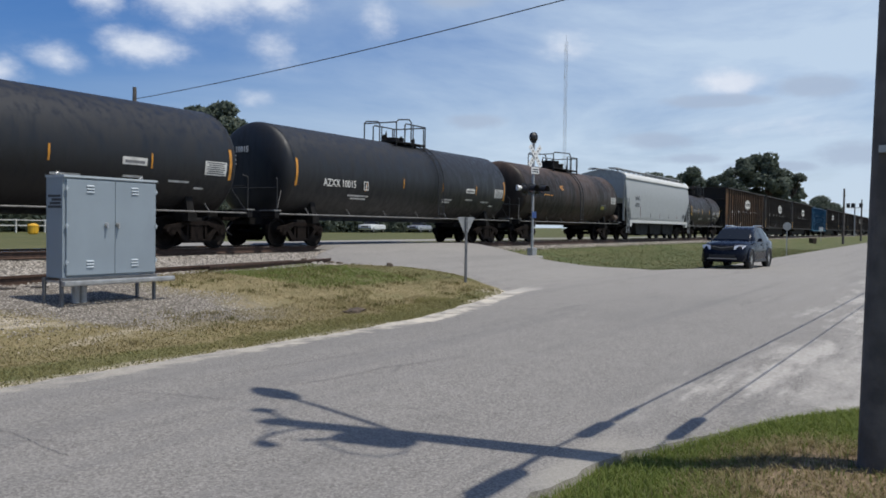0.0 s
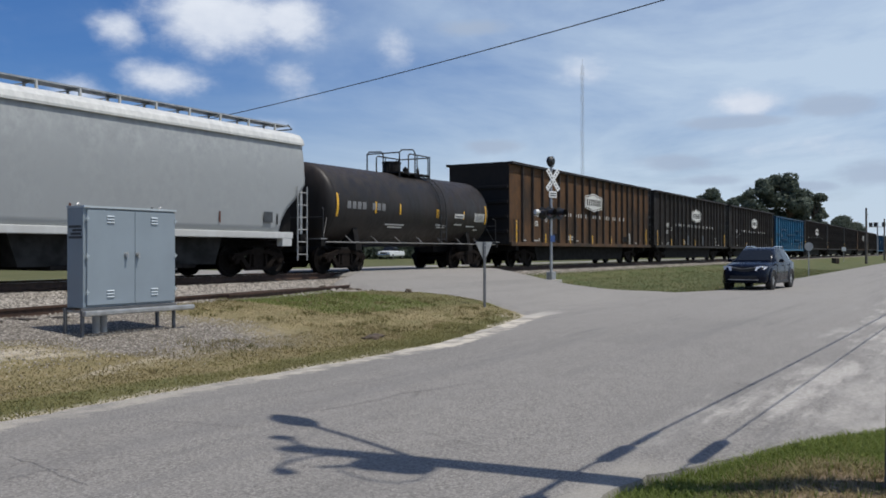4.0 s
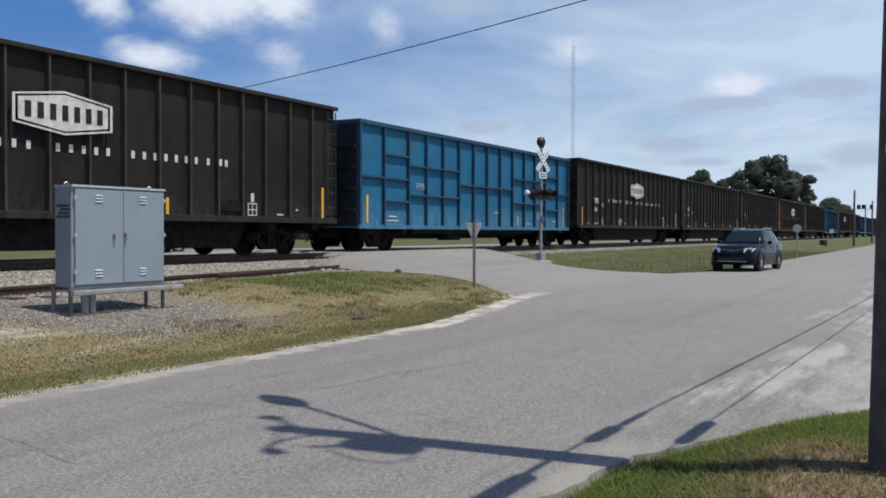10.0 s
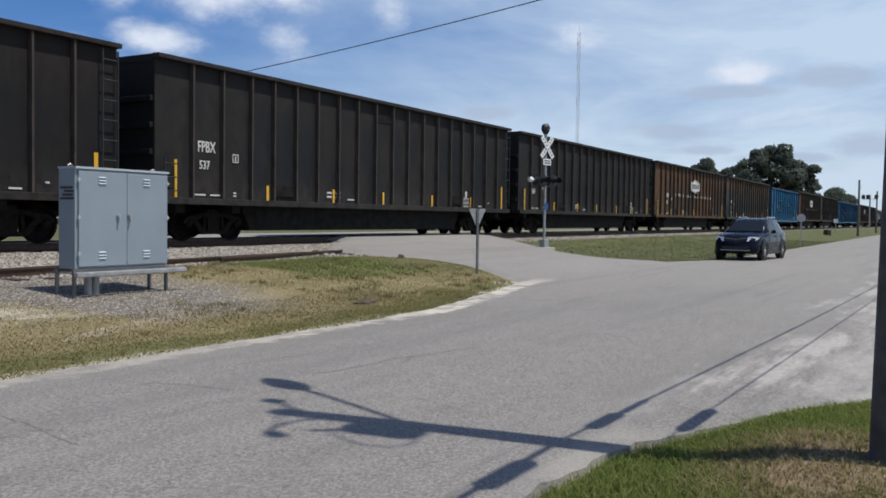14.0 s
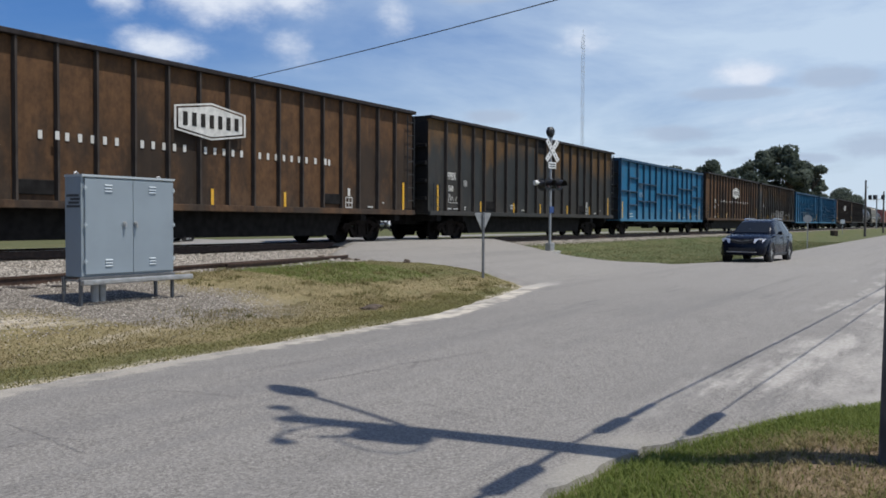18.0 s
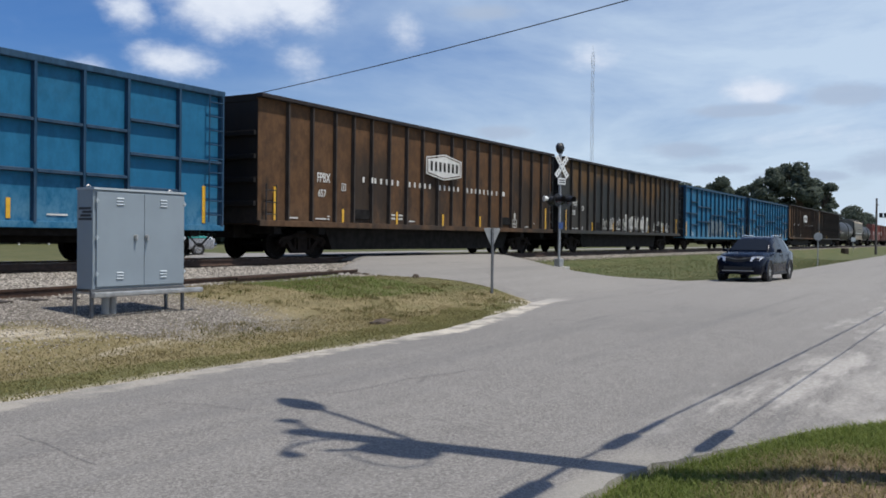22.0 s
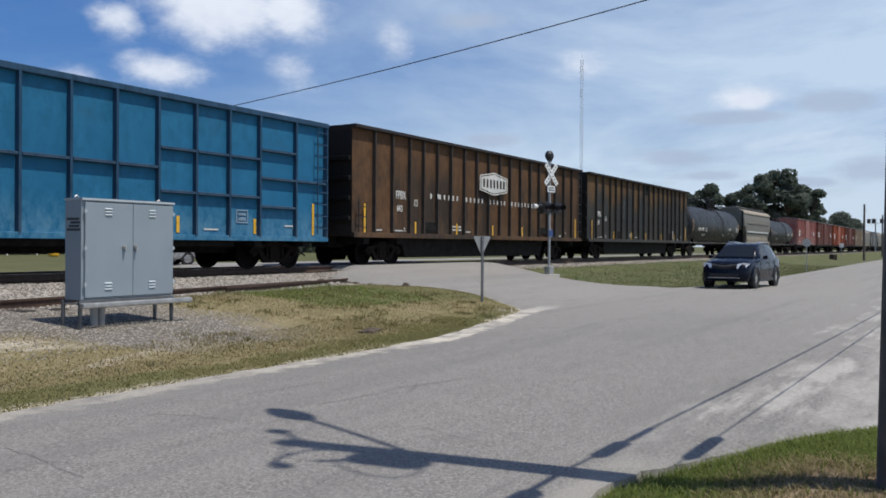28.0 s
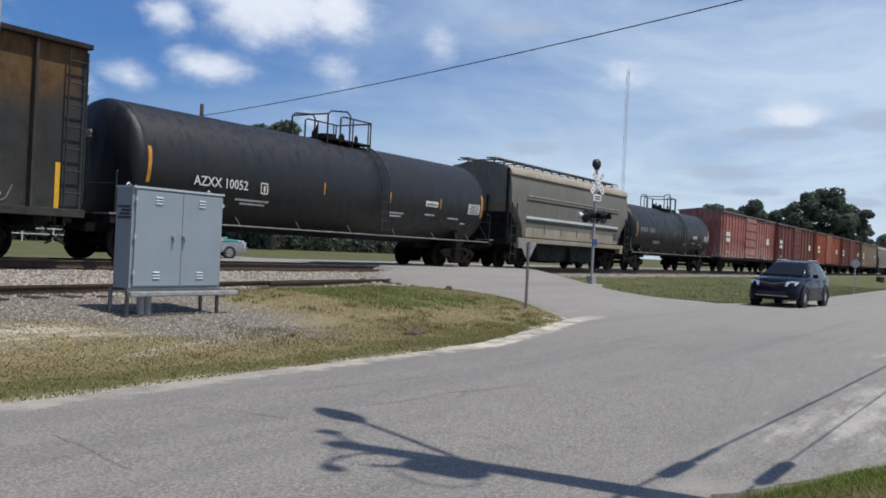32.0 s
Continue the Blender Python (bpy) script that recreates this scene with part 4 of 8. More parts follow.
def make_truck_meshes():
    """Three-piece freight truck, wheelbase 1.78 m."""
    d = {}
    bm = B()
    # wheel with flange, axis along y
    seg = 28
    prof = [(0.09, -0.07), (0.20, -0.03), (0.36, -0.02), (0.385, -0.07), (0.42, -0.07), (0.425, 0.05), (0.45, 0.062), (0.45, 0.075), (0.38, 0.075), (0.34, 0.03), (0.20, 0.02), (0.09, 0.08)]
    rings = [[bm.verts.new((r * math.cos(a * math.tau / seg), y, r * math.sin(a * math.tau / seg))) for a in range(seg)] for r, y in prof]
    for i in range(len(rings)):
        p, q = rings[i], rings[(i + 1) % len(rings)]
        for a in range(seg):
            b = (a + 1) % seg
            bm.faces.new((p[a], p[b], q[b], q[a]))
    bmesh.ops.recalc_face_normals(bm, faces=bm.faces[:])
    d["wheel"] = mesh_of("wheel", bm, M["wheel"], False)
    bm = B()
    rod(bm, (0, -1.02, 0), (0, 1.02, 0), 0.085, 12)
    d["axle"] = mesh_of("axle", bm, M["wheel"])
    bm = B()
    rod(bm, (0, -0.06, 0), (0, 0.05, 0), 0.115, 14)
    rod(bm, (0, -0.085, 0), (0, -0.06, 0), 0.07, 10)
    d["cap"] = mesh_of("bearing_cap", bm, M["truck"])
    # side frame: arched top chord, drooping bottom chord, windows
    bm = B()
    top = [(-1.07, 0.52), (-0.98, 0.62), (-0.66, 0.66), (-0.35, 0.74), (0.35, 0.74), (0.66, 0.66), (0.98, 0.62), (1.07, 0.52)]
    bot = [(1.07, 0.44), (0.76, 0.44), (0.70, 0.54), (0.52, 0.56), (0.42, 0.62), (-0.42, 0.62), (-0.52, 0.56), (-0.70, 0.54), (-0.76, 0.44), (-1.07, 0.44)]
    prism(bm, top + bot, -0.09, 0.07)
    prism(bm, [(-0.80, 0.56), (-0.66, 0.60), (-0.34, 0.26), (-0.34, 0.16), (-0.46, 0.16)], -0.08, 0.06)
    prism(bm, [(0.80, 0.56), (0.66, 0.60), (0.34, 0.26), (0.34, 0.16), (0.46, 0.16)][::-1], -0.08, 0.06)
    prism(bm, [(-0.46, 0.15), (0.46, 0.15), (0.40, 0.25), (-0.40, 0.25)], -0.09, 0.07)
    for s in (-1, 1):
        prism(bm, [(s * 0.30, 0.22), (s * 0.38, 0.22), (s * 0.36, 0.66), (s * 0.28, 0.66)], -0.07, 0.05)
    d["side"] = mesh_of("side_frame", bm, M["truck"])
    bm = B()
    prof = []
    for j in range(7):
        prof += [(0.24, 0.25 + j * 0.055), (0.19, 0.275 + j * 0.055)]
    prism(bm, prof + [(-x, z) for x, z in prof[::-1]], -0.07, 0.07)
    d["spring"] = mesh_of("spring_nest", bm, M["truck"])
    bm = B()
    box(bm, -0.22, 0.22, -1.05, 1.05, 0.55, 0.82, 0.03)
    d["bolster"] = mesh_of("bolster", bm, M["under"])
    return d


TRUCK = make_truck_meshes()


def add_truck(car, x):
    t = new("truck")
    t.parent = car
    t.matrix_basis = pose(x, 0, 0)
    for ax in (-0.89, 0.89):
        share("axle", TRUCK["axle"], t, ax, 0, 0.42)
        for s in (-1, 1):
            share("wheel", TRUCK["wheel"], t, ax, s * 0.76, 0.425, 0, 0, 0 if s > 0 else 180)
            share("bearing_cap", TRUCK["cap"], t, ax, s * 1.03, 0.44, 0, 0, 0 if s < 0 else 180)
    for s in (-1, 1):
        share("side_frame", TRUCK["side"], t, 0, s * 1.0, 0, 0, 0, 0 if s < 0 else 180)
        share("spring_nest", TRUCK["spring"], t, 0, s * 1.0, 0)
    share("bolster", TRUCK["bolster"], t)


def coupler_mesh():
    bm = B()
    box(bm, 0, 0.42, -0.07, 0.07, 0.82, 0.98, 0.02)
    box(bm, 0.36, 0.62, -0.13, 0.13, 0.76, 1.04, 0.04)
    box(bm, -0.25, 0.05, -0.2, 0.2, 0.76, 1.02, 0.02)
    return mesh_of("coupler", bm, M["truck"])


def hose_mesh():
    bm = B()
    pts = [(0.0, -0.25, 0.78), (0.15, -0.3, 0.6), (0.35, -0.32, 0.42), (0.55, -0.3, 0.34)]
    pipe(bm, pts, 0.025, 6)
    return mesh_of("air_hose", bm, M["dark_plastic"])


COUP, HOSE = coupler_mesh(), hose_mesh()


def running_gear(car, L, tc, end):
    """Two trucks tc apart, couplers and hoses at the ends."""
    for s in (-1, 1):
        add_truck(car, s * tc / 2)
        share("coupler", COUP, car, s * end, 0, 0, 0, 0, 0 if s > 0 else 180)
        share("air_hose", HOSE, car, s * end, 0, 0, 0, 0, 0 if s > 0 else 180)


def ladder(parent, x, y, z0, z1, w, mat, n, along="x", standoff=0.09):
    """Rails and rungs standing off a wall that faces -Y (along x) or an end (along y)."""
    bm = B()
    a, b = -w / 2, w / 2
    for k in (a, b):
        rod(bm, (k, 0, z0), (k, 0, z1), 0.022, 6)
    for i in range(n):
        z = z0 + (z1 - z0) * (i + 0.5) / n
        rod(bm, (a, 0, z), (b, 0, z), 0.016, 6)
    ob = part("ladder", bm, mat, parent)
    ob.matrix_basis = pose(x, y, 0, 0, 0, 0 if along == "x" else 90)
    return ob


HL = 9.8
CHIP_RIBS = [1.19, 2.26, 3.36, 4.29, 5.27, 6.28, 7.33, 8.35, 9.38, 10.40, 11.38, 12.42, 13.44, 14.42, 15.35, 16.27, 17.34, 18.37]


# upright rib: profile in plan, carried upwards

def rib_mesh(h, w=0.14, d=0.11, mat=None, nm="rib", taper=0.36):
    bm = B()
    a = [(-w / 2, 0), (-w * taper, -d), (w * taper, -d), (w / 2, 0)]
    lo = [bm.verts.new((p[0], p[1], 0)) for p in a]
    hi = [bm.verts.new((p[0], p[1] * (1.0), h)) for p in a]
    for i in range(3):
        bm.faces.new((lo[i], lo[i + 1], hi[i + 1], hi[i]))
    bm.faces.new(lo)
    bm.faces.new(hi[::-1])
    bmesh.ops.recalc_face_normals(bm, faces=bm.faces[:])
    return mesh_of(nm, bm, mat)


def tub(bm, hl, hw, z0, z1, t=0.05):
    """Open-topped shell: four walls with thickness and a floor."""
    def ring(a, b, z):
        return [bm.verts.new((sx * a, sy * b, z)) for sx, sy in ((-1, -1), (1, -1), (1, 1), (-1, 1))]
    rs = [ring(hl, hw, z0), ring(hl, hw, z1), ring(hl - t, hw - t, z1), ring(hl - t, hw - t, z0 + t)]
    for p, q in zip(rs, rs[1:]):
        for i in range(4):
            j = (i + 1) % 4
            bm.faces.new((p[i], p[j], q[j], q[i]))
    bm.faces.new(rs[0][::-1])
    bm.faces.new(rs[-1])
    bmesh.ops.recalc_face_normals(bm, faces=bm.faces[:])


CHIP_CACHE = {}


def chip_meshes(mat):
    if mat in CHIP_CACHE:
        return CHIP_CACHE[mat]
    m, d, hw = M[mat], {}, 1.5
    bm = B()
    tub(bm, HL - 0.03, hw, 0.98, 4.48)
    d["body"] = mesh_of("body", bm, m)
    bm = B()
    box(bm, -HL, HL, -hw - 0.165, -hw + 0.06, 4.475, 4.59, 0.02)
    box(bm, -HL, HL, hw - 0.06, hw + 0.165, 4.475, 4.59, 0.02)
    d["chord"] = mesh_of("top_chord", bm, M["chord"])
    bm = B()
    box(bm, -HL, -HL + 0.2, -hw + 0.06, hw - 0.06, 4.38, 4.58, 0.02)
    d["endchord"] = mesh_of("end_chord", bm, M["chip_black"])
    # thin sheet over the end: black paint, and the end's shade as colour
    bm = B()
    box(bm, -0.012, 0.0, -hw + 0.01, hw - 0.01, 1.0, 4.40)
    d["endpanel"] = mesh_of("end_panel", bm, M["chip_black"])
    bm = B()
    box(bm, -HL, HL, -hw - 0.12, -hw, 0.93, 1.10, 0.015)
    box(bm, -HL, HL, hw, hw + 0.12, 0.93, 1.10, 0.015)
    d["sill"] = mesh_of("side_sill", bm, m)
    d["rib"] = rib_mesh(3.38, 0.055, 0.125, M["rib_worn"], "rib", 0.49)
    bm = B()
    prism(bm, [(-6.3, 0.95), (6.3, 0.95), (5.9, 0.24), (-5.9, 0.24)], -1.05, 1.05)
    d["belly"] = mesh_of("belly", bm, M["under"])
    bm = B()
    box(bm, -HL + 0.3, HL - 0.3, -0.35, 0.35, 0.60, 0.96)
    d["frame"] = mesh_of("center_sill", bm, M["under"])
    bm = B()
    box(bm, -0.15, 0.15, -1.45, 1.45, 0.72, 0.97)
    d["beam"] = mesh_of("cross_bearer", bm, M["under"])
    bm = B()
    for z in (1.55, 2.2, 2.85, 3.5):
        box(bm, -0.10, 0, -hw + 0.05, hw - 0.05, z - 0.07, z + 0.07, 0.02)
    d["endrib"] = mesh_of("end_ribs", bm, M["chip_black"])
    bm = B()
    box(bm, -HL + 0.06, HL - 0.06, -hw + 0.06, hw - 0.06, 4.05, 4.25)
    d["load"] = mesh_of("load", bm, M["chips"])
    bm = B()
    box(bm, -0.43, 0.43, -0.05, 0, 0.0, 0.32, 0.02)
    d["chute"] = mesh_of("step_pocket", bm, M["under"])
    CHIP_CACHE[mat] = d
    return d


def strip_mesh(w, h, mat, nm):
    bm = B()
    box(bm, -w / 2, w / 2, -0.006, 0, 0, h)
    return mesh_of(nm, bm, mat)


TALL = strip_mesh(0.11, 0.95, M["yellow_refl"], "reflective_strip")
SHORT = strip_mesh(0.10, 0.42, M["yellow_refl"], "reflective_strip")
BAR = {}


def ink_bar(parent, x, y, z, w, h, mat="white_paint"):
    key = (round(w, 2), round(h, 2), mat)
    if key not in BAR:
        BAR[key] = strip_mesh(w, h, M[mat], "lettering_bar")
    share("lettering_bar", BAR[key], parent, x, y, z)


def logo_mesh():
    bm = B()
    hexa = [(-1.25, 0.3), (0, 0.48), (1.25, 0.3), (1.25, -0.3), (0, -0.48), (-1.25, -0.3)]
    inner = [(x * 0.95, z * 0.9) for x, z in hexa]
    a = [bm.verts.new((x, 0, z)) for x, z in hexa]
    b = [bm.verts.new((x, 0, z)) for x, z in inner]
    a2 = [bm.verts.new((x, -0.012, z)) for x, z in hexa]
    b2 = [bm.verts.new((x, -0.012, z)) for x, z in inner]
    for i in range(6):
        j = (i + 1) % 6
        bm.faces.new((a2[i], b2[i], b2[j], a2[j]))
        bm.faces.new((a[i], a2[i], a2[j], a[j]))
        bm.faces.new((b[i], b[j], b2[j], b2[i]))
    core = [(-1.12, 0.23), (-0.05, 0.39), (0.05, 0.39), (1.12, 0.23), (1.12, -0.23), (0.05, -0.39), (-0.05, -0.39), (-1.12, -0.23)]
    prism(bm, core, -0.012, -0.002)
    return mesh_of("emblem", bm, M["white_paint"])


LOGO = logo_mesh()
MARKBAR = strip_mesh(0.15, 0.34, M["chip_black"], "emblem_bar")
WORDS = [(4.90, 7, 0.328), (7.60, 5, 0.333), (9.64, 5, 0.331), (11.68, 7, 0.338), (14.13, 3, 0.333)]
STRIPS_NAMED = ((0.71, 1), (3.84, 0), (6.84, 0), (9.88, 0), (12.74, 0), (18.99, 1))
STRIPS_PLAIN = ((0.69, 1), (4.10, 0), (7.17, 0), (9.95, 0), (13.19, 0), (16.21, 0), (18.99, 1))
patch_bm = B()
box(patch_bm, -0.46, 0.46, -0.02, 0.0, 3.86, 4.47, 0.008)
TOP_PLATE = mesh_of("top_plate", patch_bm, M["under"])


def chip_car(x0, mat, number, words, look_label, tag_extra=None):
    car = car_root(x0, x0 + 2 * HL, look_label, "freight car")
    d = chip_meshes(mat)
    share("body", d["body"], car)
    share("top_chord", d["chord"], car)
    share("end_chord", d["endchord"], car)
    share("end_chord", d["endchord"], car, 0, 0, 0, 0, 0, 180)
    share("side_sill", d["sill"], car)
    share("belly", d["belly"], car)
    share("center_sill", d["frame"], car)
    for x in (-8.9, -6.9, 6.9, 8.9):
        share("cross_bearer", d["beam"], car, x)
    share("load", d["load"], car, label="wood chip load")
    for s in (-1, 1):
        share("end_ribs", d["endrib"], car, s * (HL - 0.02), 0, 0, 0, 0, 0 if s < 0 else 180)
        share("end_panel", d["endpanel"], car, s * (HL - 0.028), 0, 0, 0, 0, 0 if s < 0 else 180, "black-painted end panel with shade in its colour")
    for o in CHIP_RIBS:
        share("rib", d["rib"], car, -HL + o, -1.5, 1.09)
    for i in (2, 5, 8, 11, 15):
        share("rib", d["rib"], car, -HL + CHIP_RIBS[i], 1.5, 1.09, 0, 0, 180)
    ladder(car, HL - 0.3, -1.62, 1.2, 4.4, 0.42, M["black_rail"], 7)
    ladder(car, -HL + 0.45, -1.62, 1.1, 2.1, 0.42, M["black_rail"], 3)
    for x in (-HL + 4.78, -HL + 14.89):
        share("step_pocket", d["chute"], car, x, -1.505, 1.22)
    yf = -1.512
    off = 0 if words else 1.14
    for o, tall in STRIPS_NAMED if words else STRIPS_PLAIN:
        share("reflective_strip", TALL if tall else SHORT, car, -HL + o, yf, 1.10, label="yellow reflective strip")
    lettering("FPBX", M["white_paint"], car, -HL + 2.56 - off, yf, 2.30, 0.40, 0, 0.70, weight=0.005)
    lettering(number, M["white_paint"], car, -HL + 2.62 - off, yf, 1.86, 0.31, 0, 0.80, weight=0.005)
    if words:
        share("emblem", LOGO, car, -HL + 9.73, -1.635, 3.24, label="white hexagonal emblem")
        for i in range(7):
            share("emblem_bar", MARKBAR, car, -HL + 9.73 - 0.90 + i * 0.30, -1.65, 3.07)
        for start, n, step in WORDS:
            for i in range(n):
                o = start + step * i
                near = min(abs(o - r) for r in CHIP_RIBS)
                ink_bar(car, -HL + o, -1.63 if near < 0.05 else yf, 2.41, 0.10, 0.18)
    else:
        share("top_plate", TOP_PLATE, car, -HL + 9.89, -1.502, 0, label="black plate below the top chord")
    # small stencils
    so = 0 if words else 0.33
    for o, z, w in ((1.5, 1.17, 0.4), (2.75 - off * 0.55, 1.17, 0.5), (3.12 - off * 0.3, 1.17, 0.1), (3.12 - off * 0.3, 1.25, 0.1), (7.75 + so, 1.2, 0.35), (17.0, 1.15, 0.3), (17.75, 1.3, 0.1)):
        ink_bar(car, -HL + o, yf, z, w, 0.04)
    for dx in (-0.22, 0.22):
        for z in (1.26, 1.38):
            ink_bar(car, -HL + 6.84 + so + dx, yf, z, 0.24, 0.055)
    # bottle-shaped stencil
    ink_bar(car, -HL + 15.82, yf, 1.50, 0.12, 0.24)
    for z in (1.12, 1.27, 1.44):
        ink_bar(car, -HL + 15.82, yf, z, 0.36, 0.03)
    for dx in (-0.17, 0.0, 0.17):
        ink_bar(car, -HL + 15.82 + dx, yf, 1.12, 0.03, 0.34)
    tb = 3.86 - (0 if words else 1.06)
    for dz, w, h in ((0, 0.22, 0.025), (0.2, 0.22, 0.025)):
        ink_bar(car, -HL + tb, yf, 2.09 + dz, w, h)
    for dx in (-0.1, 0.1):
        ink_bar(car, -HL + tb + dx, yf, 2.09, 0.025, 0.22)
    ink_bar(car, -HL + tb, yf, 2.14, 0.04, 0.12)
    running_gear(car, 2 * HL, 14.7, HL - 0.1)
    if tag_extra:
        tag_extra(car)
    return car


def scrawl(car, x0, x1, z0, z1, seed, n, mat="white_paint", y=-1.516, r=0.03):
    """Spray-painted loops and strokes on a side: flat bent ribbons."""
    rng = random.Random(seed)
    bm = B()
    x = x0
    while x < x1:
        w = rng.uniform(0.3, 0.55) * (z1 - z0)
        h = (z1 - z0) * rng.uniform(0.6, 1.0)
        cx, cz = x + w / 2, z0 + h / 2
        a0, turn = rng.uniform(0, 6), rng.uniform(3.5, 7.5)
        pts = []
        for i in range(n):
            a = a0 + turn * i / (n - 1)
            k = 1 - 0.35 * math.sin(3 * a)
            pts.append((cx + w * 0.5 * k * math.cos(a), y, cz + h * 0.5 * k * math.sin(a)))
        for p, q in zip(pts, pts[1:]):
            dx, dz = q[0] - p[0], q[2] - p[2]
            l = math.hypot(dx, dz) + 1e-6
            ox, oz = -dz / l * r, dx / l * r
            ex, ez = dx / l * r * 0.5, dz / l * r * 0.5
            vs = [bm.verts.new(v) for v in ((p[0] - ox - ex, y, p[2] - oz - ez), (q[0] - ox + ex, y, q[2] - oz + ez), (q[0] + ox + ex, y, q[2] + oz + ez), (p[0] + ox - ex, y, p[2] + oz - ez))]
            bm.faces.new(vs)
        x += w * rng.uniform(0.8, 1.2)
    bmesh.ops.recalc_face_normals(bm, faces=bm.faces[:])
    part("sprayed_scrawl", bm, M[mat], car, "spray-painted loops")["kind"] = "stuff"


BLUE_L = 18.33
POSTS = [1.48, 3.06, 4.30, 5.53, 6.79, 8.01, 9.23, 10.45, 11.69, 12.91, 14.10, 15.28, 16.82]
BARS = [(0, 1, (2.54,)), (1, 2, (3.35, 2.53, 1.75)), (2, 5, (3.06, 2.01)), (5, 9, (2.55,)), (9, 12, (3.05, 1.98)), (12, 13, (3.33, 2.54, 1.74)), (13, 14, (2.54,))]
BLUE_CACHE = {}


def blue_meshes():
    if BLUE_CACHE:
        return BLUE_CACHE
    d, m, hl = BLUE_CACHE, M["chip_blue"], BLUE_L / 2
    bm = B()
    tub(bm, hl - 0.03, 1.5, 0.82, 4.3)
    d["body"] = mesh_of("body", bm, m)
    bm = B()
    box(bm, -hl, hl, -1.62, -1.44, 4.25, 4.40, 0.02)
    box(bm, -hl, hl, 1.44, 1.62, 4.25, 4.40, 0.02)
    box(bm, -hl, -hl + 0.15, -1.44, 1.44, 4.25, 4.40)
    box(bm, hl - 0.15, hl, -1.44, 1.44, 4.25, 4.40)
    d["chord"] = mesh_of("top_chord", bm, M["blue_rib"])
    bm = B()
    box(bm, -hl, hl, -1.6, -1.5, 0.78, 0.92, 0.01)
    box(bm, -hl, hl, 1.5, 1.6, 0.78, 0.92, 0.01)
    d["sill"] = mesh_of("side_sill", bm, m)
    d["rib"] = rib_mesh(3.36, 0.07, 0.12, M["blue_rib"], "rib", 0.47)
    d["corner"] = rib_mesh(3.36, 0.14, 0.11, M["blue_rib"])
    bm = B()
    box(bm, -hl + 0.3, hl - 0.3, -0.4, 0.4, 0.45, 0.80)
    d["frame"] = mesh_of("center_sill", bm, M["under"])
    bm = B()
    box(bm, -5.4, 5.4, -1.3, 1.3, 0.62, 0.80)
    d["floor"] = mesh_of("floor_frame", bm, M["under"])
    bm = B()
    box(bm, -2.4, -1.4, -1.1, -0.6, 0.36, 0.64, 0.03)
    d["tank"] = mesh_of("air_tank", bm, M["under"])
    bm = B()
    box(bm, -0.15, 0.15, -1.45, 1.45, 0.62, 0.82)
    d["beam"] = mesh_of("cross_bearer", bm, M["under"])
    bm = B()
    for z in (1.4, 2.1, 2.8, 3.5):
        box(bm, -0.09, 0, -1.42, 1.42, z - 0.06, z + 0.06, 0.02)
    d["endrib"] = mesh_of("end_ribs", bm, M["chip_slate"])
    # thin sheet over the blue end, coloured dark for soot and shade
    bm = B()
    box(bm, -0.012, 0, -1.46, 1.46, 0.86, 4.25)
    d["end"] = mesh_of("end_sheet", bm, M["end_grime_shade"])
    bm = B()
    box(bm, -hl + 0.06, hl - 0.06, -1.44, 1.44, 3.9, 4.1)
    d["load"] = mesh_of("load", bm, M["chips"])
    return d


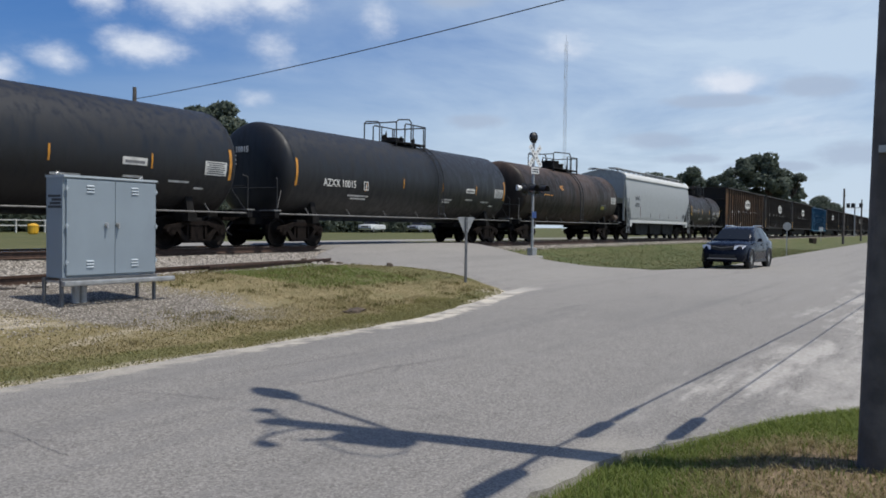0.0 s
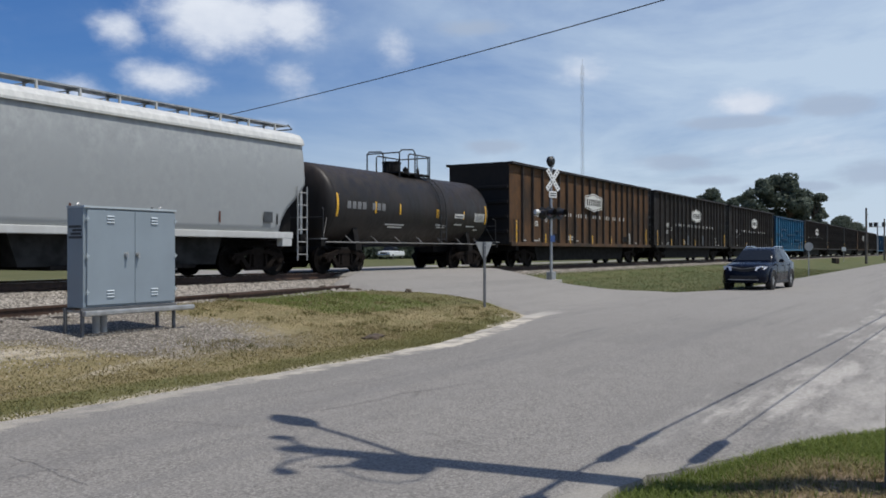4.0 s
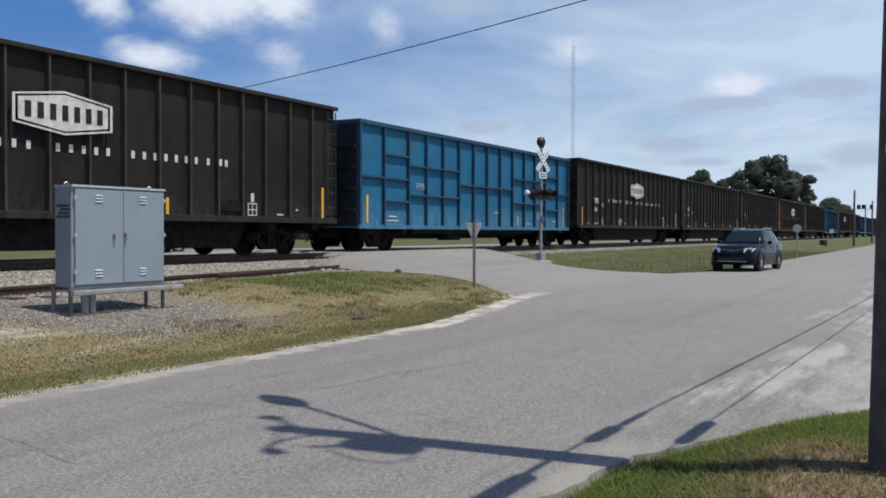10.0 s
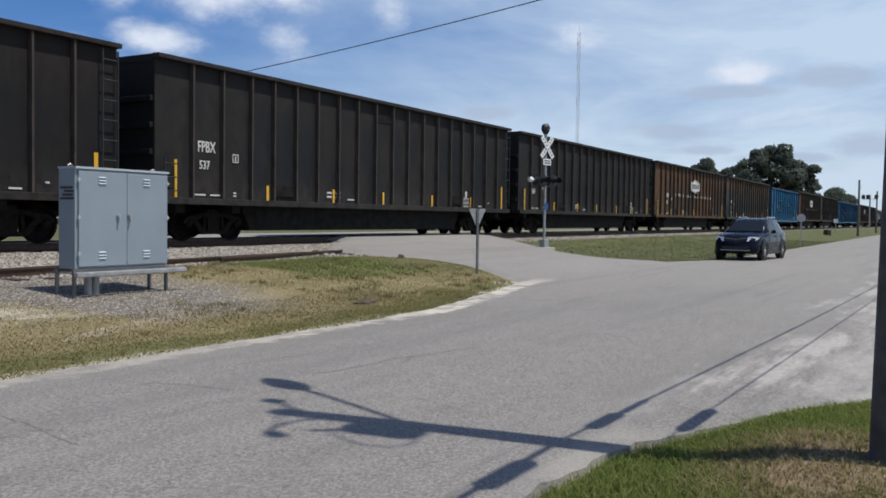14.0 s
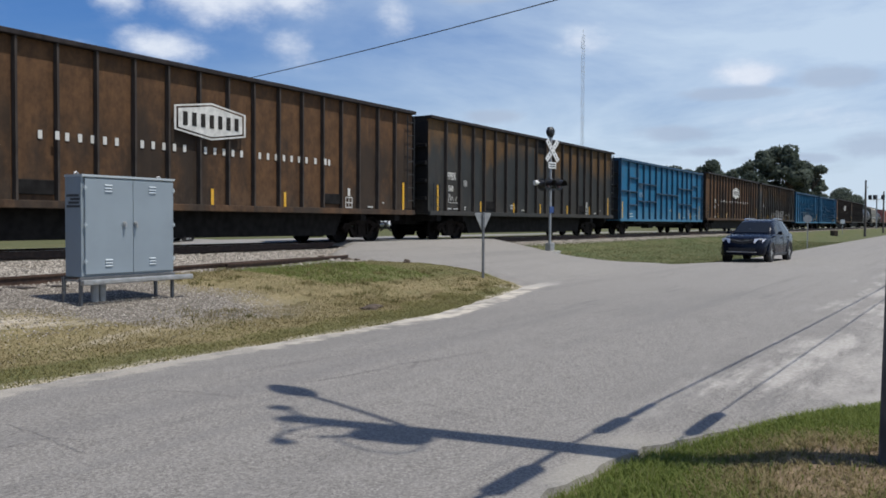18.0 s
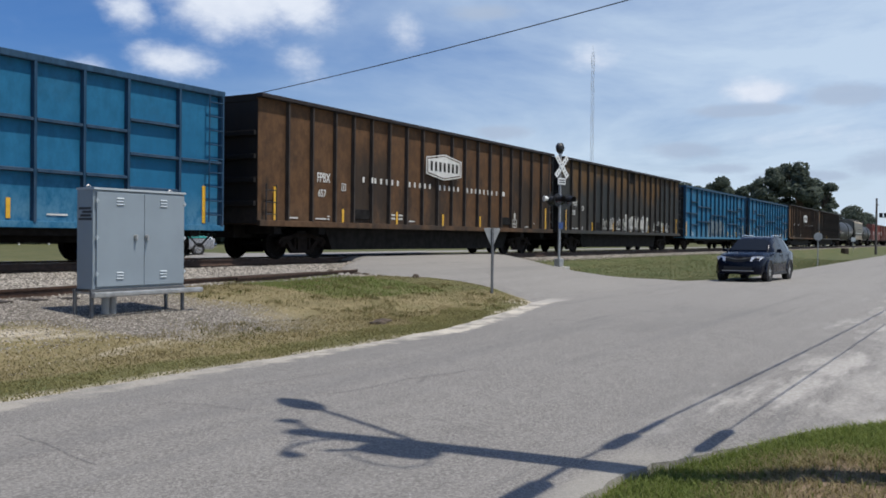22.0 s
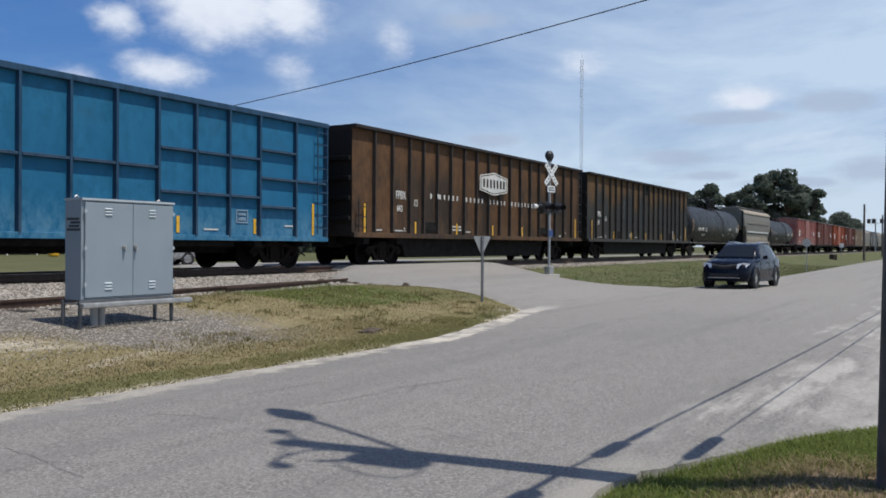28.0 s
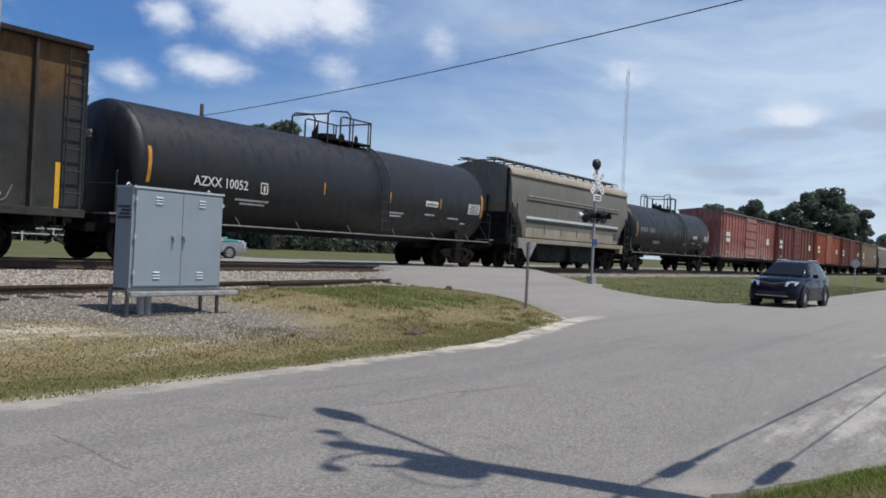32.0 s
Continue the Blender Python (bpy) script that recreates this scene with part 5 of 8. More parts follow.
def blue_car(x0, label, extra=None):
    hl = BLUE_L / 2
    car = car_root(x0, x0 + BLUE_L, label, "freight car")
    d = blue_meshes()
    share("body", d["body"], car)
    share("top_chord", d["chord"], car, label="dark top chord")
    share("side_sill", d["sill"], car)
    share("center_sill", d["frame"], car)
    share("floor_frame", d["floor"], car)
    share("air_tank", d["tank"], car)
    for x in (-8.3, -6.2, 6.2, 8.3):
        share("cross_bearer", d["beam"], car, x)
    share("load", d["load"], car, label="wood chip load")
    for s in (-1, 1):
        share("end_ribs", d["endrib"], car, s * (hl - 0.03), 0, 0, 0, 0, 0 if s < 0 else 180)
        share("end_sheet", d["end"], car, s * (hl - 0.028), 0, 0, 0, 0, 0 if s < 0 else 180, label="dark end wall with soot and shade in its colour")
    for o in POSTS:
        share("rib", d["rib"], car, -hl + o, -1.5, 0.9)
        if o in (3.06, 6.79, 10.45, 14.10):
            share("rib", d["rib"], car, -hl + o, 1.5, 0.9, 0, 0, 180)
    for o in (0.08, BLUE_L - 0.08):
        share("corner_post", d["corner"], car, -hl + o, -1.5, 0.9)
    ends = [0.08] + POSTS + [BLUE_L - 0.08]
    for a, b, zs in BARS:
        for i in range(a, b):
            w = ends[i + 1] - ends[i] - 0.1
            key = ("bar", round(w, 2))
            if key not in d:
                bm = B()
                prism(bm, [(0, -0.045), (-0.12, -0.03), (-0.12, 0.03), (0, 0.05)], -w / 2, w / 2, "x")
                d[key] = mesh_of("panel_rail", bm, M["blue_rib"])
            for z in zs:
                share("panel_rail", d[key], car, -hl + (ends[i] + ends[i + 1]) / 2, -1.5, z)
    ladder(car, hl - 0.33, -1.63, 1.0, 4.25, 0.46, M["blue_rib"], 9)
    yf = -1.512
    for o, me in ((0.56, TALL), (6.93, SHORT), (9.41, SHORT), (12.37, SHORT), (15.15, SHORT), (17.70, TALL)):
        share("reflective_strip", me, car, -hl + o, yf, 0.97, label="yellow reflective strip")
    for dz, w, h in ((0, 0.43, 0.035), (0.33, 0.43, 0.035), (0.07, 0.3, 0.09), (0.21, 0.3, 0.07)):
        ink_bar(car, -hl + 14.65, yf, 1.26 + dz, w, h, "worn_white")
    for dx in (-0.21, 0.21):
        ink_bar(car, -hl + 14.65 + dx, yf, 1.26, 0.035, 0.36, "worn_white")
    for o, z, w in ((2.1, 1.2, 0.5), (2.1, 1.05, 0.7), (10.2, 1.5, 0.4), (13.5, 1.05, 0.5), (16.6, 1.2, 0.4)):
        ink_bar(car, -hl + o, yf, z, w, 0.04)
    running_gear(car, BLUE_L, 14.7, hl - 0.1)
    if extra:
        extra(car)
    return car


def shell(bm, hl, r, zc, seg=48, head=0.38, rings=12):
    """Tank with dished heads, axis along x."""
    secs = []
    for i in range(rings + 1):
        a = i / rings * math.pi / 2
        secs.append((-hl - head * max(0, math.cos(a)) ** 0.75, r * math.sin(a) ** 0.75 if i else 0.02))
    secs += [(-x, q) for x, q in secs[::-1]]
    prev = None
    for x, q in secs:
        ring = [bm.verts.new((x, q * math.sin(k * math.tau / seg), zc + q * math.cos(k * math.tau / seg))) for k in range(seg)]
        if prev:
            for k in range(seg):
                j = (k + 1) % seg
                bm.faces.new((prev[k], prev[j], ring[j], ring[k]))
        else:
            bm.faces.new(ring)
        prev = ring
    bm.faces.new(prev[::-1])
    bmesh.ops.recalc_face_normals(bm, faces=bm.faces[:])


def arc_strip(zc, r, a0, a1, w, mat, nm):
    """A strip that wraps the shell between two angles from the horizontal (degrees)."""
    bm = B()
    n = 10
    prev = None
    for i in range(n + 1):
        a = radians(a0 + (a1 - a0) * i / n)
        row = [bm.verts.new((sx, -(r + 0.008) * math.cos(a), zc + (r + 0.008) * math.sin(a))) for sx in (-w / 2, w / 2)]
        if prev:
            bm.faces.new((prev[0], prev[1], row[1], row[0]))
        prev = row
    bmesh.ops.recalc_face_normals(bm, faces=bm.faces[:])
    return mesh_of(nm, bm, mat)


def tank_car(x0, x1, mat, r, zc, label, mark=None, domes=(), refl="orange_refl", px=0.6, rail=None, lx=None):
    car = car_root(x0 - 0.9, x1 + 0.9, label, "tank car")
    hl = (x1 - x0) / 2
    bm = B()
    shell(bm, hl, r, zc)
    part("tank", bm, M[mat], car, smooth=True)
    for s in (-1, 1):
        bm = B()
        prev = None
        seg = 48
        for k in range(seg + 1):
            a = k * math.tau / seg
            row = [bm.verts.new((s * hl + o, (r + 0.005) * math.sin(a), zc + (r + 0.005) * math.cos(a))) for o in (-0.025, 0.025)]
            if prev:
                bm.faces.new((prev[0], prev[1], row[1], row[0]))
            prev = row
        part("weld_band", bm, M[mat], car, smooth=True)
    # underframe, end sills, side rods
    e = hl + 0.75
    for s in (-1, 1):
        bm = B()
        box(bm, min(s * e, s * (hl - 2.6)), max(s * e, s * (hl - 2.6)), -0.33, 0.33, 0.66, 1.0)
        part("stub_sill", bm, M["under"], car)
        bm = B()
        box(bm, s * e - 0.1, s * e + 0.1, -1.45, 1.45, 0.86, 1.06, 0.01)
        part("end_sill", bm, M["under"], car)
        bm = B()
        box(bm, s * (hl - 1.3) - 0.16, s * (hl - 1.3) + 0.16, -1.3, 1.3, 0.72, 1.0)
        part("cross_bearer", bm, M["under"], car)
        bm = B()
        prism(bm, [(-1.25, 0.95), (1.25, 0.95), (1.1, zc - r * 0.45), (0.6, zc - r * 0.78), (-0.6, zc - r * 0.78), (-1.1, zc - r * 0.45)], s * (hl - 1.3) - 0.12, s * (hl - 1.3) + 0.12, "x")
        part("saddle", bm, M["under"], car)
    for sy in (-1, 1):
        bm = B()
        rod(bm, (-e, sy * 1.42, 0.98), (e, sy * 1.42, 0.98), 0.022, 6)
        for k in range(7):
            x = -hl + 0.8 + k * (2 * hl - 1.6) / 6
            rod(bm, (x, sy * 1.42, 0.98), (x - 0.12, sy * (r * 0.9), 1.2), 0.016, 5)
        part("handrail", bm, M["grey_steel"], car, "thin grey handrail")
    # end walkway rails and brace bars
    for s in (-1, 1):
        bm = B()
        for sy in (-1, 1):
            pipe(bm, [(s * (e - 0.05), sy * 1.4, 1.0), (s * (e - 0.05), sy * 1.4, 2.0), (s * (e - 0.15), sy * 1.3, 2.05)], 0.02, 6)
            rod(bm, (s * (e - 0.05), sy * 1.38, 1.0), (s * (hl + 0.1), sy * 1.1, 1.9), 0.018, 5)
        rod(bm, (s * (e - 0.05), -1.4, 1.75), (s * (e - 0.05), 1.4, 1.75), 0.018, 6)
        part("end_railing", bm, M["black_rail"], car)
        bm = B()
        box(bm, s * e - 0.16, s * e + 0.16, -1.48, -0.9, 1.06, 1.1)
        part("end_step", bm, M["grey_steel"], car)
    # top platform, valves and railing
    top = zc + r
    ra, rb = rail or (px - 1.1, px + 1.0)
    bm = B()
    box(bm, ra - 0.05, rb, -0.75, 0.75, top - 0.03, top + 0.03, 0.01)
    part("top_platform", bm, M["under"], car)
    for sy in (-0.72, 0.72):
        bm = B()
        pipe(bm, [(ra, sy, top - 0.25), (ra, sy, top + 0.72), (ra + 0.14, sy, top + 0.82), (rb - 1.2, sy, top + 0.90), (rb - 1.05, sy, top + 0.8), (rb - 1.05, sy, top - 0.1)], 0.028, 6)
        part("side_rail", bm, M["black_rail"], car, "black tubular top railing")
        bm = B()
        pipe(bm, [(rb - 1.5, sy, top - 0.1), (rb - 1.5, sy, top + 0.66), (rb - 1.4, sy, top + 0.72), (rb, sy, top + 0.72), (rb, sy, top - 0.25)], 0.028, 6)
        part("side_rail", bm, M["black_rail"], car, "black tubular top railing")
        for xx in (rb - 0.12, rb - 0.9):
            bm = B()
            rod(bm, (xx, sy, top - 0.2), (xx, sy, top + 0.72), 0.023, 6)
            part("rail_post", bm, M["black_rail"], car)
    for xx, zz in ((ra, 0.72), (rb, 0.70)):
        bm = B()
        rod(bm, (xx, -0.72, top + zz), (xx, 0.72, top + zz), 0.024, 6)
        part("end_rail", bm, M["black_rail"], car)
    if not domes:
        bm = B()
        rod(bm, (px - 0.3, 0, top - 0.1), (px - 0.3, 0, top + 0.22), 0.3, 16)
        part("manway", bm, M["under"], car)
    for vx, vy, vh, vr in ((0.55, 0.1, 0.3, 0.1), (0.8, -0.3, 0.26, 0.06), (-0.85, 0.0, 0.24, 0.10), (-1.0, -0.2, 0.34, 0.035)):
        bm = B()
        rod(bm, (px + vx, vy, top - 0.1), (px + vx, vy, top + vh), vr, 10)
        rod(bm, (px + vx, vy, top + vh), (px + vx, vy, top + vh + 0.06), vr * 0.5, 8)
        part("valve", bm, M["under"], car)
    for dx, dr, dh in domes:
        bm = B()
        rod(bm, (dx, 0, top - 0.2), (dx, 0, top + dh), dr, 24)
        rod(bm, (dx, 0, top + dh), (dx, 0, top + dh + 0.06), dr * 1.07, 24)
        part("dome", bm, M["under"], car)
    # ladder down the side follows the shell
    bm = B()
    lx = px + 0.8 if lx is None else lx
    arc = [(-(r + 0.1) * math.cos(radians(a)), zc + (r + 0.1) * math.sin(radians(a))) for a in range(80, -5, -8)] + [(-(r + 0.1), 1.05)]
    for o in (-0.2, 0.2):
        pipe(bm, [(lx + o, y, z) for y, z in arc], 0.022, 6)
    for (y0, z0), (y1, z1) in zip(arc, arc[1:]):
        rod(bm, (lx - 0.2, (y0 + y1) / 2, (z0 + z1) / 2), (lx + 0.2, (y0 + y1) / 2, (z0 + z1) / 2), 0.016, 5)
    for i in range(4):
        z = 1.15 + (arc[-2][1] - 1.15) * i / 4
        rod(bm, (lx - 0.2, -(r + 0.1), z), (lx + 0.2, -(r + 0.1), z), 0.016, 5)
    part("ladder", bm, M["black_rail"], car)
    # reflective strips and placards
    for x, a0, a1, w in () if refl is None else ((-hl + 0.1, -18, 14, 0.10), (hl - 0.1, -18, 14, 0.10), (-hl + 6.2, -11, 2, 0.055), (hl * 0.235, -12, 2, 0.055), (hl * 0.62, -12, 2, 0.055)) + (((-hl + 2.2, -10, 6, 0.08), (-hl + 3.7, -10, 6, 0.08)) if refl == "yellow_refl" else ()):
        share("reflective_strip", arc_strip(zc, r, a0, a1, w, M[refl], "reflective_strip"), car, x, 0, 0, label="reflective strip")
    up = 6 if mark == "" else 0
    share("placard", arc_strip(zc, r, -14 + up, up, 0.8, M["white_paint"], "placard"), car, hl - 0.65, 0, 0, label="white stencilled panel")
    for k in range(6):
        share("lettering_bar", arc_strip(zc, r + 0.003, -12.6 + up + 2.1 * k, -11.6 + up + 2.1 * k, 0.66 - 0.1 * (k % 3 == 1), M["label_ink"], "lettering_bar"), car, hl - 0.65, 0, 0)
    if mark != "":
        share("placard", arc_strip(zc, r, -10, -3, 0.75, M["white_paint"], "placard"), car, hl * 0.55, 0, 0, label="white placard")
        share("lettering_bar", arc_strip(zc, r + 0.003, -8.3, -5.8, 0.6, M["box_grey"], "lettering_bar"), car, hl * 0.55, 0, 0)
    for x, a, w in () if mark == "" else ((-hl + 3.5, -27, 1.2), (-hl + 3.55, -31, 0.9), (hl * 0.3, -24, 0.8), (hl * 0.3, -28, 0.6), (hl * 0.55, -22, 0.6), (hl * 0.75, -24, 0.7), (hl * 0.85, -30, 0.35)):
        share("lettering_bar", arc_strip(zc, r, a, a + 2.2, w, M["white_paint"], "lettering_bar"), car, x, 0, 0)
    if mark == "":
        share("placard", arc_strip(zc, r, -22, -15, 0.55, M["placard_yellow"], "placard"), car, hl - 2.35, 0, 0, label="yellow placard")
        share("placard", arc_strip(zc, r, -22, -15, 0.38, M["label_ink"], "placard"), car, hl - 1.86, 0, 0, label="dark placard")
        share("lettering_bar", arc_strip(zc, r, -13.5, -11.5, 0.8, M["box_grey"], "lettering_bar"), car, hl - 2.25, 0, 0)
        bm = B()
        rod(bm, (hl - 0.45, -1.38, 1.32), (hl + 0.12, -1.38, 1.32), 0.17, 18)
        rod(bm, (hl - 0.50, -1.38, 1.32), (hl - 0.45, -1.38, 1.32), 0.10, 14)
        rod(bm, (hl + 0.12, -1.38, 1.32), (hl + 0.17, -1.38, 1.32), 0.10, 14)
        part("air_reservoir", bm, M["drum_brown"], car, "dusty brown air reservoir")
        bm = B()
        box(bm, hl - 0.62, hl + 0.25, -1.52, -1.2, 1.08, 1.16, 0.01)
        part("reservoir_bracket", bm, M["under"], car)
        for x, a, w in ((-hl + 2.0, -2, 0.4), (-hl + 2.5, -2, 0.45), (-hl + 2.95, -2, 0.25), (-hl + 4.35, 14, 0.42), (-hl + 4.38, 17, 0.4), (-hl + 4.5, 11, 0.3)):
            share("lettering_bar", arc_strip(zc, r, a, a + 2.0, w, M["orange_refl"], "lettering_bar"), car, x, 0, 0)
    elif mark:
        lettering(mark, M["white_paint"], car, -hl - 0.42, 1.15, zc + 0.55, 0.24, -90, 0.9)
        for k in range(3):
            bm = B()
            box(bm, -hl - 0.425, -hl - 0.415, 0.45, 1.1 - 0.1 * k, zc + 0.42 - 0.13 * k, zc + 0.47 - 0.13 * k)
            part("lettering_bar", bm, M["white_paint"], car)
        lettering(mark, M["white_paint"], car, -hl + 1.4, -(r + 0.010), zc - 0.41, 0.335, 0, 0.97, weight=0.002)
        # square stencil and strip after the number
        for dx, dz, w, h in ((0, 0, 0.27, 0.03), (0, 0.26, 0.27, 0.03), (-0.12, 0, 0.03, 0.29), (0.12, 0, 0.03, 0.29), (0, 0.07, 0.05, 0.14)):
            ink_bar(car, -hl + 3.78 + dx, -(r + 0.004), zc - 0.46 + dz, w, h)
        share("reflective_strip", arc_strip(zc, r, -19, -8, 0.06, M["orange_refl"], "reflective_strip"), car, -hl + 3.86, 0, 0, label="reflective strip")
    else:
        for i in range(8):
            if i != 4:
                share("lettering_bar", arc_strip(zc, r, -6, 4, 0.2, M["box_grey"], "lettering_bar"), car, -hl + 0.7 + i * 0.28, 0, 0)
    running_gear(car, 2 * e, 2 * (hl - 0.9), e - 0.05)
    return car


def curved_side(hw_top, hw_mid, z_top, z_mid, z_bot, hw_bot, n=12):
    pts = []
    for i in range(n + 1):
        k = i / n
        z = z_bot + (z_top - z_bot) * k
        if z > z_mid:
            q = (z - z_mid) / (z_top - z_mid)
            w = hw_mid + (hw_top - hw_mid) * q * q
        else:
            q = (z_mid - z) / (z_mid - z_bot)
            w = hw_mid + (hw_bot - hw_mid) * q * q
        pts.append((w, z))
    return pts


def hopper_car(x0, x1, mat, label, z_top=4.05, bands=(), number=None, bays=3):
    car = car_root(x0 - 0.3, x1 + 0.3, label, "covered hopper car")
    hl = (x1 - x0) / 2
    side = curved_side(1.40, 1.56, z_top, 2.7, 1.2, 1.5)

    def half_width(z):
        return float(np.interp(z, [q[1] for q in side], [q[0] for q in side]))

    def low(x):
        d = hl - abs(x)
        return interp([(0, 2.65), (0.25, 2.35), (0.8, 1.88), (1.0, 1.58), (1.12, 1.2)], d)

    def ring(x, k=1.0, zb=None):
        zb = low(x) if zb is None else zb
        half = []
        for i in range(13):
            z = zb + (z_top - zb) * i / 12
            half.append((half_width(z) * k, z))
        half += [(1.1 * k, z_top + 0.15), (0.6 * k, z_top + 0.27), (0, z_top + 0.32)]
        return [(x, -w, z) for w, z in half] + [(x, w, z) for w, z in half[-2::-1]]
    cuts = (0, 0.12, 0.25, 0.5, 0.8, 0.9, 1.0, 1.06, 1.12, 1.8)
    xs = [-hl + q for q in cuts] + [0] + [hl - q for q in cuts[::-1]]
    bm = B()
    loft(bm, [ring(x) for x in xs])
    body = part("body", bm, M[mat], car)
    me = body.data
    me.polygons.foreach_set("use_smooth", [abs(q.normal.x) < 0.8 and q.normal.z < 0.75 for q in me.polygons])
    for sx in (-1, 1):
        bm = B()
        prism(bm, [(-1.3, 1.0), (1.3, 1.0), (1.3, 2.7), (-1.3, 2.7)], min(sx * (hl - 1.3), sx * (hl - 0.35)), max(sx * (hl - 1.3), sx * (hl - 0.35)), "x")
        part("slope_sheet", bm, M["under"], car)
        bm = B()
        loft(bm, [[(sx * (hl + 0.01 * k), yy, zz) for yy, zz in ((-1.38, 2.62), (-1.36, z_top), (-0.6, z_top + 0.24), (0.6, z_top + 0.24), (1.36, z_top), (1.38, 2.62))] for k in (0, 1)])
        part("end_sheet", bm, M[mat], car)
    for sx in (-1, 1):
        for y in (-1.38, 1.38):
            bm = B()
            box(bm, sx * hl - 0.05, sx * hl + 0.05, y - 0.05, y + 0.05, 1.2, z_top)
            part("corner_post", bm, M["galv"] if mat == "hopper_white" else M["under"], car)
        for y in (-0.5, 0.5):
            bm = B()
            rod(bm, (sx * (hl + 0.05), y, 1.1), (sx * (hl + 0.05), y, 2.9), 0.04, 6)
            part("end_strut", bm, M["under"], car)
    bm = B()
    box(bm, -hl + 0.6, hl - 0.6, -1.62, -1.48, 1.06, 1.24, 0.02)
    box(bm, -hl + 0.6, hl - 0.6, 1.48, 1.62, 1.06, 1.24, 0.02)
    for sx in (-1, 1):
        for sy in (-1, 1):
            box(bm, sx * (hl - 0.85) - 0.2, sx * (hl - 0.85) + 0.2, min(sy * 1.40, sy * 1.615), max(sy * 1.40, sy * 1.615), 0.84, 1.062, 0.01)
    part("side_sill", bm, M["hopper_pale" if mat == "hopper_white" else "hopper_dust"], car, "pale side sill")
    bm = B()
    for sy in (-1, 1):
        prof = [(1.10, z_top + 0.17), (1.34, z_top + 0.09), (1.47, z_top - 0.03), (1.525, z_top - 0.16), (1.525, z_top - 0.22), (1.38, z_top - 0.22), (1.30, z_top - 0.05)]
        prism(bm, [(sy * a, b) for a, b in (prof if sy > 0 else prof[::-1])], -hl - 0.02, hl + 0.02, "x")
    part("eave", bm, M["hopper_pale" if mat == "hopper_white" else "hopper_dust"], car, "paler rounded eave")
    # roof walk on brackets
    for y in (-0.62, 0.62):
        bm = B()
        box(bm, -hl - 0.15, hl + 0.1, y - 0.22, y + 0.22, z_top + 0.40, z_top + 0.44)
        part("roof_walk", bm, M["galv" if mat == "hopper_white" else "grey_steel"], car)
    bm = B()
    for y in (-0.84, -0.4, 0.4, 0.84):
        box(bm, -0.025, 0.025, y - 0.025, y + 0.025, -0.12, 0.19)
    box(bm, -0.02, 0.02, -0.86, 0.86, 0.15, 0.18)
    br = mesh_of("roof_bracket", bm, M["hopper_pale" if mat == "hopper_white" else "grey_steel"])
    n = 14
    for i in range(n):
        share("roof_bracket", br, car, -hl + 0.5 + (2 * hl - 1) * i / (n - 1), 0, z_top + 0.22)
    bm = B()
    for s in (-1, 1):
        pipe(bm, [(s * hl, -0.9, z_top + 0.45), (s * (hl + 0.2), -0.9, z_top + 0.33), (s * (hl + 0.2), 0.9, z_top + 0.33), (s * hl, 0.9, z_top + 0.45)], 0.02, 6)
    part("end_grab", bm, M["grey_steel"], car)
    # discharge bays
    for k in range(bays):
        cx = -hl + 2.9 + (2 * hl - 5.8) * (k + 0.5) / bays
        w = (2 * hl - 5.8) / bays / 2 - 0.08
        bm = B()
        prism(bm, [(cx - w, 1.2), (cx + w, 1.2), (cx + w - 0.3, 0.35), (cx - w + 0.3, 0.35)], -1.2, 1.2)
        part("discharge_bay", bm, M["bay_grey"], car)
        bm = B()
        box(bm, cx - 0.5, cx + 0.5, -1.25, 1.25, 0.26, 0.38, 0.02)
        part("bay_gate", bm, M["under"], car)
    bm = B()
    box(bm, -hl - 0.1, hl + 0.1, -0.35, 0.35, 0.7, 1.05)
    part("center_sill", bm, M["under"], car)
    for s in (-1, 1):
        bm = B()
        box(bm, s * hl - 0.12, s * hl + 0.12, -1.5, 1.5, 0.95, 1.2, 0.01)
        part("end_sill", bm, M["under"], car)
    for s in (-1, 1):
        ladder(car, s * (hl - 0.18), -1.62, 0.42, 2.6, 0.42, M["galv"] if mat == "hopper_white" else M["black_rail"], 6)
    for z, h, mt in bands:
        w = half_width(z + h / 2) + 0.004
        bm = B()
        for sy in (-1, 1):
            box(bm, -hl + (0.05 if z > 3 else 1.3), hl - (0.05 if z > 3 else 1.3), min(sy * w, sy * (w + 0.02)), max(sy * w, sy * (w + 0.02)), z, z + h)
        part("painted_band", bm, M[mt], car)
    for i in range(6):
        ink_bar(car, -hl + 3.0 + (2 * hl - 4.2) * i / 5, -1.55, 1.45, 0.05, 0.3 + 0.4 * (i == 0), "box_brown" if i % 2 == 0 else "bay_grey")
    if number:
        for text, z in zip(number, (2.52, 2.10)):
            lettering(text, M["label_ink"], car, -hl + 1.82, -half_width(z + 0.3) - 0.012, z, 0.38, 0, 0.95, 0.002, weight=0.0)
    ink_bar(car, hl - 1.6, -1.57, 1.5, 0.35, 0.3, "label_ink")
    running_gear(car, 2 * hl, 2 * hl - 2.9, hl)
    return car


